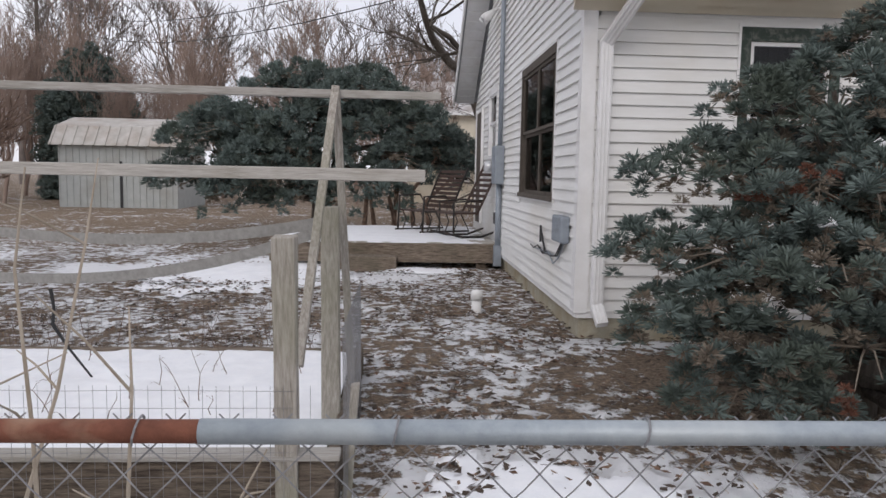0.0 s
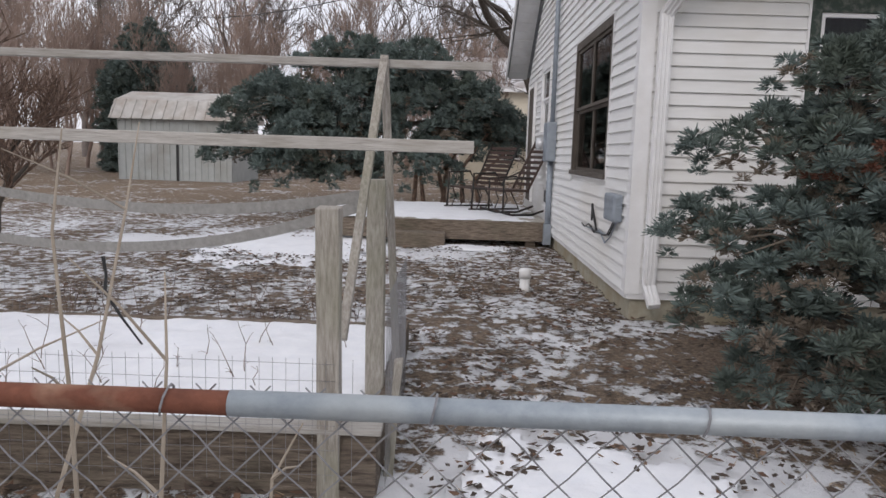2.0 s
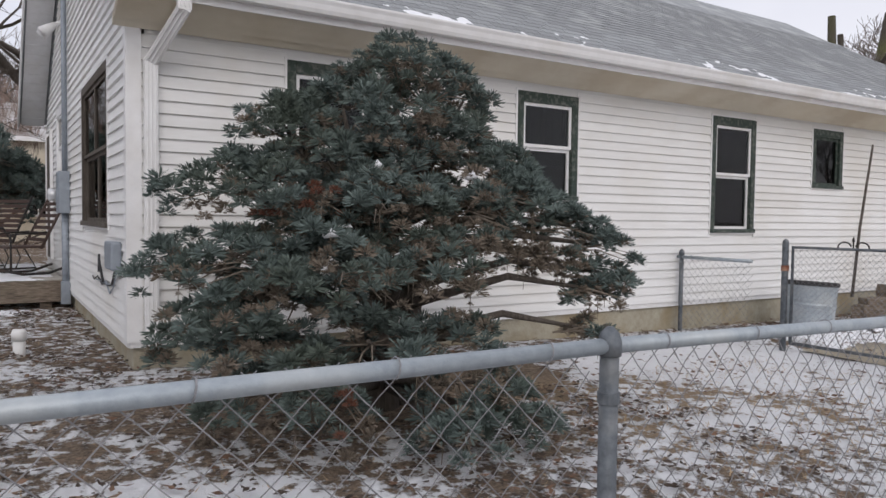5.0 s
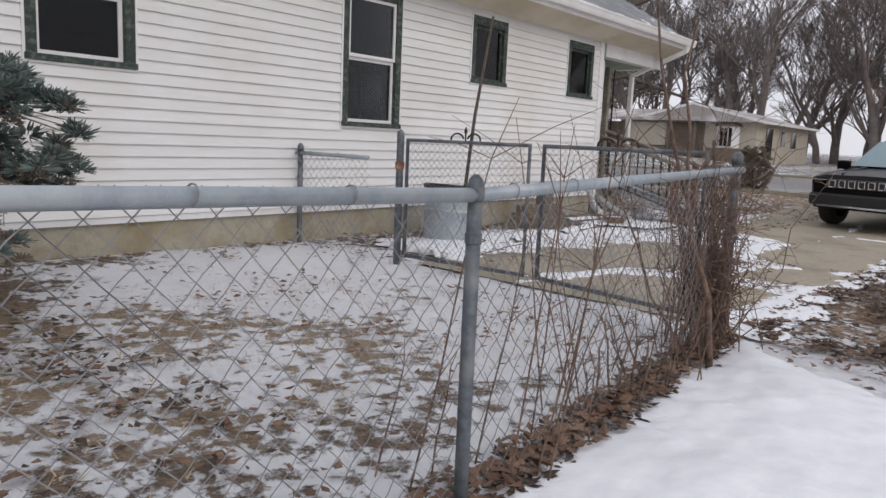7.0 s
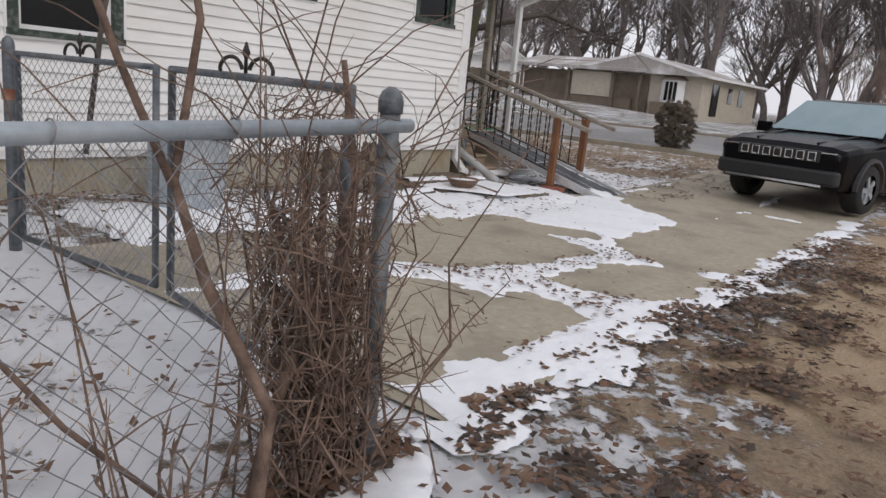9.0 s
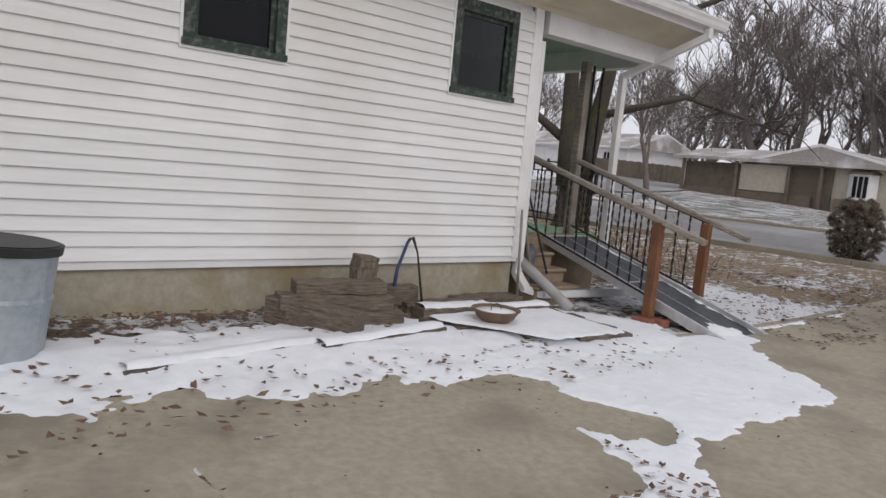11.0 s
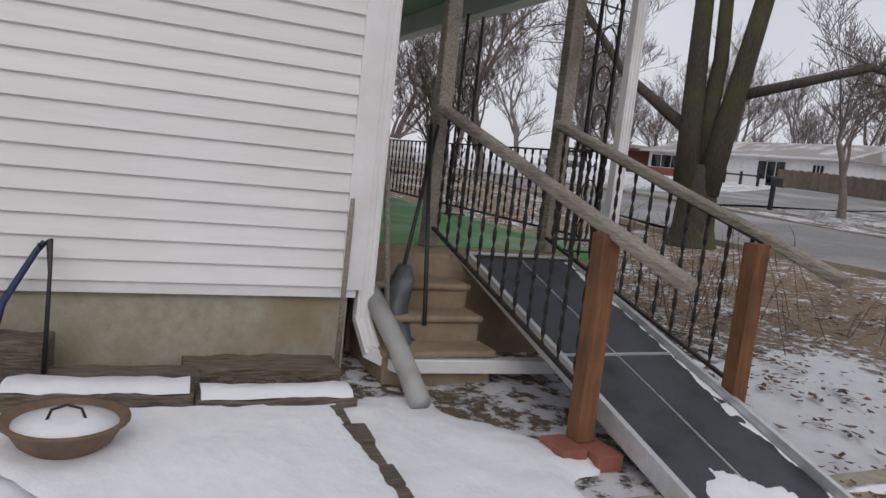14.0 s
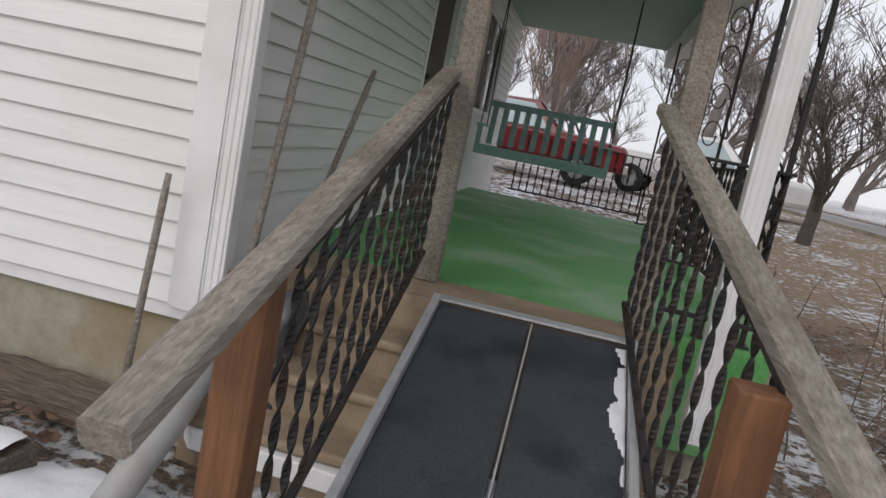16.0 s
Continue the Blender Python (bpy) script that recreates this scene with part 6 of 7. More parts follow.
single("leaning_pole", Geo().tube([(6.45, -2.2, 0.5), (6.55, -2.2, 1.2), (6.74, -2.2, 2.05)], [0.016, 0.014, 0.011], 8), BARK, "long dark wooden pole tied upright to the gate", "pole", 0, True)

# gable wall fittings
meter = thing("electric_meter", "grey electric service box with a round glass meter", "electric meter")
part("box", Geo().box(-0.16, -0.022, 4.45, 4.85, 1.25, 1.8), GREYMETAL, meter, bevel=0.012)
part("dial", Geo().tube([(-0.12, 4.95, 1.5), (-0.24, 4.95, 1.5), (-0.26, 4.95, 1.5)], [0.09, 0.085, 0.05], 16), ALU, meter, smooth=True)
part("conduit", Geo().tube([(-0.07, 4.62, 1.78), (-0.07, 4.62, 4.6)], 0.035, 10), GREYMETAL, meter, smooth=True)
part("conduit", Geo().tube([(-0.07, 4.62, 1.26), (-0.07, 4.62, 0.2)], 0.045, 10), GREYMETAL, meter, smooth=True)
part("foot", Geo().box(-0.13, -0.02, 4.54, 4.7, 0.05, 0.35), GREYMETAL, meter, bevel=0.006)
ubox = thing("utility_box", "small grey plastic utility box with loose cables", "utility box")
part("cover", Geo().box(-0.11, -0.022, 0.22, 0.6, 0.78, 1.02), GREYMETAL, ubox, bevel=0.02)
for s in range(4):
    pts = [(-0.05, 0.3 + 0.03 * s, 0.8)] + [(-0.04 - 0.02 * rough(k, s * 3.1), 0.35 + 0.22 * k + 0.05 * s, 0.62 - 0.12 * abs(rough(k * 0.8, s * 2.2, 1, 4)) + 0.03 * (k % 2)) for k in range(1, 5 + s)]
    part("cable", Geo().tube(pts, 0.007, 5), BLACKPL if s % 2 else GREYMETAL, ubox)
part("cable_loop", Geo().tube([(-0.05, 1.15, 0.62), (-0.06, 1.3, 0.78), (-0.05, 1.42, 0.86), (-0.06, 1.36, 0.7)], 0.012, 6), BLACKPL, ubox)
flood = thing("flood_light", "white twin flood light under the gable", "lamp")
part("bracket", Geo().tube([(-0.02, 5.5, 3.95), (-0.12, 5.5, 3.9)], 0.025, 8), TRIM, flood, smooth=True)
for dy in (-0.09, 0.1):
    part("head", Geo().tube([(-0.1, 5.5 + dy * 0.5, 3.9), (-0.2, 5.5 + dy, 3.82), (-0.27, 5.5 + dy * 1.3, 3.75)], [0.035, 0.06, 0.08], 14), TRIM, flood, smooth=True)
single("vent", Geo().box(-0.04, -0.02, 5.2, 5.45, 0.62, 0.8), BLACKPL, "small dark vent in the siding", "vent", 0.004)
back_door = tagged(new("door_2"), "dark back door opening onto the deck", "door", "", "structure")
part("door_panel", Geo().box(-0.05, -0.025, 7.3, 8.2, 0.5, 2.55), BARK, back_door, bevel=0.004)
part("door_frame", Geo().box(-0.07, -0.024, 7.22, 7.29, 0.5, 2.62).box(-0.07, -0.024, 8.21, 8.28, 0.5, 2.62), TRIM, back_door)
pipe = thing("vent_pipe", "short white plastic pipe standing in the yard", "pipe", (-0.73, 1.1, 0))
part("tube", Geo().tube([(0, 0, -0.1), (0, 0, 0.14)], 0.05, 18), TRACKWHITE, pipe, smooth=True)
part("cap", Geo().tube([(0, 0, 0.135), (0, 0, 0.21), (0, 0, 0.23), (0, 0, 0.235)], [0.06, 0.06, 0.045, 0.01], 18), TRACKWHITE, pipe, smooth=True)

# deck, step and rocking bench
deck = thing("wooden_deck", "low wooden deck covered in snow", "deck")
for k in range(24):
    y = 4.68 + k * 0.145
    part("plank", Geo().box(-3.4, -0.08, y, y + 0.135, 0.34, 0.375), OLDWOODX, deck)
part("rim_board", Geo().box(-3.4, -0.08, 4.63, 4.675, 0.08, 0.36), TIMBER, deck, bevel=0.006)
for x in (-3.3, -1.8, -0.3):
    part("pier", Geo().box(x - 0.07, x + 0.07, 4.7, 4.84, -0.2, 0.335), TIMBER, deck)
sheet("deck_snow", lambda x, y: min(min(x + 3.38, -0.4 - x), min(y - 4.72, 8.1 - y)) * 0.5 + ragged(x, y, 0.22) + 0.08, -3.4, -0.1, 4.65, 8.2, 0.06, 0.378, SNOW, "thin even snow on the deck planks", "snow", 0.02, "structure", lambda x, y: 0.0)
single("deck_step", Geo().box(-2.35, -1.55, 4.25, 4.6, -0.02, 0.2), TIMBER, "old timber step in front of the deck", "step", 0.015)
bench = thing("glider_bench", "black iron glider bench with brown wooden slats", "bench")
for k in range(9):
    z = 0.8 + k * 0.075
    part("back_slat", Geo().box(-1.0, -0.22, 6.75 + k * 0.035, 6.77 + k * 0.035, z, z + 0.055), DARKWOOD, bench, bevel=0.004)
for k in range(6):
    part("seat_slat", Geo().box(-1.0, -0.22, 6.2 + k * 0.09, 6.27 + k * 0.09, 0.74, 0.76), DARKWOOD, bench, bevel=0.004)
for x in (-1.02, -0.2):
    part("side_frame", Geo().tube([(x, 6.15, 0.4), (x, 6.18, 1.0), (x, 6.6, 1.02), (x, 6.74, 0.8), (x, 7.06, 1.5)], 0.018, 8), IRON, bench, smooth=True)
    part("foot_rail", Geo().tube([(x, 6.1, 0.41), (x, 7.1, 0.41), (x, 6.9, 0.75), (x, 6.2, 0.75)], 0.016, 8), IRON, bench, smooth=True)
    for k in range(4):
        part("scroll", Geo().tube([(x, 6.25 + 0.18 * k, 0.42), (x, 6.32 + 0.18 * k, 0.58), (x, 6.25 + 0.18 * k, 0.74)], 0.01, 6), IRON, bench)
chair = thing("rocking_chair", "dark slatted rocking chair with tall back", "chair")
for k in range(8):
    z = 0.85 + k * 0.085
    part("back_slat", Geo().box(-0.62, -0.12, 5.75 + k * 0.045, 5.772 + k * 0.045, z, z + 0.05), DARKWOOD, chair, bevel=0.004)
for x in (-0.63, -0.11):
    part("upright", Geo().tube([(x, 5.7, 0.75), (x, 6.12, 1.58)], 0.02, 8), DARKWOOD, chair, smooth=True)
    part("rocker", Geo().tube([(x, 5.15, 0.48), (x, 5.45, 0.405), (x, 5.8, 0.405), (x, 6.1, 0.5)], 0.018, 8), IRON, chair, smooth=True)
    part("leg", Geo().tube([(x, 5.3, 0.43), (x, 5.3, 0.95), (x, 5.78, 0.98)], 0.016, 8), IRON, chair, smooth=True)
part("seat", Geo().box(-0.63, -0.11, 5.25, 5.75, 0.76, 0.79), DARKWOOD, chair, bevel=0.006)

for seat_thing, c, to, turn in ((bench, (-0.6, 6.6), (-0.95, 6.7), -60), (chair, (-0.37, 5.6), (-0.5, 5.6), -68)):
    seat_thing.matrix_world = pose(*to, 0, 0, 0, turn) @ Matrix.Translation((-c[0], -c[1], 0))


# ---- buildings further off ----
def far_house(name, label, x0, x1, y0, y1, z, h, rise, wall, ridge, openings, face, over=0.5, gable_face=None):
    t = thing(name, label, "house")
    part("wall", Geo().box(x0, x1, y0, y1, z - 1, z + h), wall, t)
    g = Geo()
    if ridge == "y":
        m = (x0 + x1) / 2
        a = [(x0 - over, y0 - over, z + h - 0.12), (x1 + over, y0 - over, z + h - 0.12), (m, y0 - over, z + h + rise), (x0 - over, y1 + over, z + h - 0.12), (x1 + over, y1 + over, z + h - 0.12), (m, y1 + over, z + h + rise)]
    else:
        m = (y0 + y1) / 2
        a = [(x0 - over, y0 - over, z + h - 0.12), (x0 - over, y1 + over, z + h - 0.12), (x0 - over, m, z + h + rise), (x1 + over, y0 - over, z + h - 0.12), (x1 + over, y1 + over, z + h - 0.12), (x1 + over, m, z + h + rise)]
    g.add(a, [(0, 1, 2), (3, 5, 4), (0, 2, 5, 3), (1, 4, 5, 2), (0, 3, 4, 1)])
    r = part("roof", g, FARROOF, t)
    g = Geo()
    for p, q in ((0, 2), (2, 1), (0, 3), (1, 4)):
        g.beam(a[p], a[q], 0.06, 0.16)
    part("fascia", g, TRIM, r)
    for s0, s1, lo, hi, kind in openings:
        w = part("door" if kind == "door" else "window", Geo().box(x0 - 0.03, x0 - 0.005, s0, s1, z + lo, z + hi) if face == "x" else Geo().box(s0, s1, y0 - 0.03, y0 - 0.005, z + lo, z + hi), TIMBER if kind == "door" else DARKGLASS, t)
        g = Geo()
        e = 0.07
        for a0, a1, l, u in ((s0 - e, s0, lo - e, hi + e), (s1, s1 + e, lo - e, hi + e), (s0, s1, hi, hi + e), (s0, s1, lo - e, lo), *[(s0 + (s1 - s0) * k / 3 - 0.025, s0 + (s1 - s0) * k / 3 + 0.025, lo, hi) for k in (1, 2) if kind == "win"]):
            g.box(x0 - 0.06, x0 - 0.032, a0, a1, z + l, z + u) if face == "x" else g.box(a0, a1, y0 - 0.06, y0 - 0.032, z + l, z + u)
        part("frame", g, TRIM, w)
    return t


zh = ground_z(50, 12)
H1 = far_house("neighbour_house", "beige clapboard bungalow with snowy gable roof and bow window", 50, 62.6, 8.6, 16.6, zh, 2.5, 1.05, BEIGE, "x", [], "x", 0.6)
bow = part("bow_window", Geo().hexa([(49.95, 9.6, zh + 0.72), (49.55, 9.95, zh + 0.72), (49.55, 10.75, zh + 0.72), (49.95, 11.1, zh + 0.72), (49.95, 9.6, zh + 2.1), (49.55, 9.95, zh + 2.1), (49.55, 10.75, zh + 2.1), (49.95, 11.1, zh + 2.1)]), TRIM, H1, "white bow window")
for k in range(3):
    part("pane", Geo().box(49.5, 49.54, 9.98 + 0.27 * k, 10.17 + 0.27 * k, zh + 0.85, zh + 1.98), DARKGLASS, bow)
part("bow_roof", Geo().hexa([(49.95, 9.4, zh + 2.1), (49.4, 9.8, zh + 2.1), (49.4, 10.9, zh + 2.1), (49.95, 11.3, zh + 2.1), (49.95, 9.9, zh + 2.45), (49.85, 10.1, zh + 2.45), (49.85, 10.6, zh + 2.45), (49.95, 10.8, zh + 2.45)]), TIMBER, bow, "dark bow window roof")
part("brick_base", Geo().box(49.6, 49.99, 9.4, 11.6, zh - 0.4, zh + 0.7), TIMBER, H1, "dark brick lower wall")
for x0, x1, lo, hi in ((52.0, 53.4, 0.1, 2.1), (55.5, 56.4, 1.0, 2.0), (58.0, 59.2, 0.9, 2.0)):
    part("side_window", Geo().box(x0, x1, 8.55, 8.59, zh + lo, zh + hi), DARKGLASS, H1)
part("wing", Geo().box(52.5, 60, 16.61, 21, zh - 0.6, zh + 2.4), BEIGE, H1, "beige recessed wing")
# dark brown here puts the shade under the porch roof into the wall colour
part("porch_wall", Geo().box(49.85, 49.99, 11.9, 21, zh - 0.6, zh + 2.3), TIMBER, H1, "porch wall with the roof's shade in its dark colour")
part("wall_panel", Geo().box(49.7, 49.8, 14.4, 17.2, zh + 0.75, zh + 2.3), BEIGE, H1, "pale porch screen")
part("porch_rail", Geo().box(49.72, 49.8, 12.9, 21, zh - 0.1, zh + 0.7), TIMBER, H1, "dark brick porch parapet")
part("porch_roof", Geo().hexa([(49.2, 12.0, zh + 2.42), (53, 12.0, zh + 2.9), (53, 21.6, zh + 2.9), (49.2, 21.6, zh + 2.42), (49.2, 12.0, zh + 2.6), (53, 12.0, zh + 3.35), (53, 21.6, zh + 3.35), (49.2, 21.6, zh + 2.6)]), FARROOF, H1, "low snowy porch roof")
for y in (12.4, 14.2, 17.4, 21.0):
    part("porch_post", Geo().box(49.5, 49.65, y - 0.08, y + 0.08, zh - 0.4, zh + 2.42), TIMBER, H1)
zr = ground_z(62, 44)
H3 = far_house("neighbour_house", "white ranch house with brick end and snowy roof", 62, 72, 34.5, 56.5, zr, 2.5, 1.5, TRIM, "y", [(39.6, 42.4, 0.5, 2.0, "win"), (36.0, 37.0, 1.1, 1.9, "win"), (51.7, 56.0, 0.8, 2.0, "win")], "x", 0.7)
part("brick_wall", Geo().box(61.9, 61.96, 48.5, 56.5, zr - 0.6, zr + 0.75), BRICK, H3, "red brick lower wall")
part("carport_roof", Geo().box(60.5, 70, 57.3, 68, zr + 2.5, zr + 2.8), FARROOF, H3, "flat snowy carport roof")
part("carport_wall", Geo().box(66, 66.2, 57.3, 68, zr - 0.6, zr + 2.48), BRICK, H3, "red brick carport wall")
for y in (62.5, 67.6):
    part("carport_post", Geo().box(60.7, 60.9, y, y + 0.2, zr - 0.4, zr + 2.5), TRIM, H3)
fen = thing("dark_fence", "dark wooden board fence in front of the houses", "fence")
for k in range(44):
    y = 24.5 + k * 0.22
    zf = ground_z(55, y)
    part("board", Geo().box(55.0, 55.05, y, y + 0.2, zf - 0.05, zf + 1.25 + 0.03 * (k % 3)), TIMBER, fen)
post_fence = thing("rail_fence", "low black rail fence beside the side street", "fence")
for k in range(6):
    zf = ground_z(54, 34.8 + 1.6 * k)
    part("post", Geo().box(53.9, 54.05, 34.8 + 1.6 * k, 34.95 + 1.6 * k, zf - 0.1, zf + 0.9), BLACKPL, post_fence)
    if k < 5:
        part("rail", Geo().beam((53.97, 34.9 + 1.6 * k, zf + 0.65), (53.97, 36.5 + 1.6 * k, ground_z(54, 36.4 + 1.6 * k) + 0.65), 0.06, 0.12), BLACKPL, post_fence)
mb = thing("mailbox", "black mailbox on a post by the street", "mailbox", (31.0, 13.3, ground_z(31, 13.3)))
part("post", Geo().box(-0.06, 0.06, -0.06, 0.06, -0.2, 0.75), BLACKPL, mb, bevel=0.01)
part("box", Geo().box(-0.26, 0.26, -0.11, 0.11, 0.75, 0.95).tube([(-0.26, 0, 0.95), (0.26, 0, 0.95)], 0.11, 14), BLACKPL, mb, smooth=False)
rbm = random.Random(4)
pts = []
while len(pts) < 420:
    p = Vector((rbm.uniform(-0.5, 0.5), rbm.uniform(-0.5, 0.5), rbm.uniform(0, 1.15)))
    if (p.x / 0.45) ** 2 + (p.y / 0.45) ** 2 + ((p.z - 0.55) / 0.62) ** 2 < 1 + 0.3 * rbm.random():
        pts.append(tuple(p))
bush = thing("round_bush", "dense brown leafless bush by the street", "bush", (22.2, 0.2, ground_z(22.2, 0.2)))
tagged(foliage(rbm, pts, [1.0] * 420, BROWNNEEDLE, "twigs", bush, 0.9), kind="stuff")
part("stem", Geo().tube([(0, 0, -0.1), (0, 0, 0.6)], [0.04, 0.02], 6), BARK, bush)

shed = thing("garden_shed", "pale metal shed with a rusty gambrel tin roof", "shed")
part("wall", Geo().box(-11.5, -8.1, 16, 19, -0.2, 2.1), SHEDWALL, shed)
for k in range(18):
    part("rib", Geo().box(-11.5 + k * 0.19, -11.47 + k * 0.19, 15.975, 15.999, 0.0, 2.1), SHEDWALL, shed)
# the wall is closed: a black strip draws the dark of the door gap
part("door_gap", Geo().box(-9.75, -9.68, 15.96, 15.99, 0.1, 1.6), BLACKPL, shed, "black strip for the shade in the open door gap")
g = Geo()
rp = [(15.8, 2.05), (16.25, 2.62), (17.5, 2.95), (18.75, 2.62), (19.2, 2.05)]
for x in (-11.7, -7.9):
    g.v += [(x, y, z) for y, z in rp]
g.f = [(i, i + 1, i + 6, i + 5) for i in range(4)] + [(0, 4, 3, 2, 1), (5, 6, 7, 8, 9)]
part("roof", g, TINROOF, shed)
for k in range(13):
    x = -11.65 + k * 0.31
    part("roof_rib", Geo().beam((x, 15.79, 2.06), (x, 16.25, 2.64), 0.03, 0.03), TINROOF, shed)
yh = far_house("neighbour_house", "cream house with porch roof behind the garden", -1.2, 6, 24, 31, 0.6, 3.4, 1.6, CREAM, "x", [(0.4, 1.2, 0.6, 2.0, "win")], "y", 0.4)
part("porch_roof", Geo().box(-2.2, 3, 21.8, 24, 2.5, 2.7), FARROOF, yh, "small snowy porch roof")

# tall clipped evergreen and utility pole
re_ = random.Random(6)
pts = []
while len(pts) < 1500:
    p = (re_.uniform(-2, 2), re_.uniform(-2, 2), re_.uniform(0, 7.2))
    if math.hypot(p[0], p[1]) < 2.0 * min(1, (7.3 - p[2]) / 3.2) ** 0.6 * (0.9 + 0.2 * re_.random()) and math.hypot(p[0], p[1]) > 0.9 * min(1, (7.3 - p[2]) / 3.2):
        pts.append(p)
eg = thing("conical_evergreen", "tall dense dark green conical evergreen", "evergreen", (-13.1, 22.2, 0.2))
foliage(re_, pts, [1.0] * len(pts), NEEDLE, "crown", eg, 3.4)
eg.scale = (0.85, 0.85, 0.8)
part("trunk", Geo().tube([(0, 0, -0.2), (0, 0, 6.5)], [0.2, 0.05], 7), BARK, eg)
pole = thing("utility_pole", "grey wooden utility pole with wires", "utility pole", (-21.5, 36, 0.2))
part("pole", Geo().tube([(0, 0, -0.3), (0, 0, 11)], [0.15, 0.1], 8), BARK, pole)
for k, (dx, z) in enumerate(((0.0, 10.6), (0.3, 9.6))):
    p0, p1 = Vector((dx, 0, z)), Vector((21.4, -31.4, 4.5 - 0.4 * k))
    part("wire", Geo().tube([p0.lerp(p1, i / 12) - Vector((0, 0, 1.3 * (1 - (2 * i / 12 - 1) ** 2))) for i in range(13)], 0.012, 4, False), BLACKPL, pole)


# ---- vehicles ----
def wheel(t, x, y, r, w, rim):
    tyre = Geo()
    prof = [(r * 0.6, -w / 2), (r * 0.93, -w / 2), (r, -w * 0.35), (r, w * 0.35), (r * 0.93, w / 2), (r * 0.6, w / 2)]
    n = 28
    for pr, py in prof:
        tyre.v += [(x + pr * math.cos(2 * math.pi * k / n), y + py, r + pr * math.sin(2 * math.pi * k / n)) for k in range(n)]
    tyre.f = [(n * i + k, n * i + (k + 1) % n, n * i + n + (k + 1) % n, n * i + n + k) for i in range(5) for k in range(n)]
    wh = part("wheel", tyre, RUBBER, t, smooth=True)
    s = 1 if y > 0 else -1
    g = Geo().tube([(x, y + s * w * 0.28, r), (x, y + s * w * 0.36, r)], r * 0.6, 24)
    for k in range(5):
        a = 2 * math.pi * k / 5
        g.beam((x, y + s * w * 0.42, r), (x + r * 0.55 * math.cos(a), y + s * w * 0.42, r + r * 0.55 * math.sin(a)), 0.07, 0.03, (0, 1, 0))
    part("rim", g, rim, wh)


def body_shell(t, sections, paint, name="body"):
    """Lofts a car body through cross-sections: x, half width low, half width high, z low, z belt, z top."""
    g = Geo()
    for x, wl, wm, wt, z0, z1, z2 in sections:
        g.v += [(x, -wl * 0.92, z0), (x, -wl, z0 + 0.12), (x, -wm, z1 - 0.05), (x, -wm * 0.97, z1), (x, -wt, z2 - 0.03), (x, -wt * 0.85, z2), (x, 0, z2 + 0.015), (x, wt * 0.85, z2), (x, wt, z2 - 0.03), (x, wm * 0.97, z1), (x, wm, z1 - 0.05), (x, wl, z0 + 0.12), (x, wl * 0.92, z0)]
    k = 13
    g.f = [(k * i + j, k * i + (j + 1) % k, k * i + k + (j + 1) % k, k * i + k + j) for i in range(len(sections) - 1) for j in range(k)]
    g.f += [tuple(range(k - 1, -1, -1)), tuple(k * (len(sections) - 1) + j for j in range(k))]
    g.f = [f[::-1] for f in g.f]
    return part(name, g, paint, t, bevel=0.02, smooth=False)


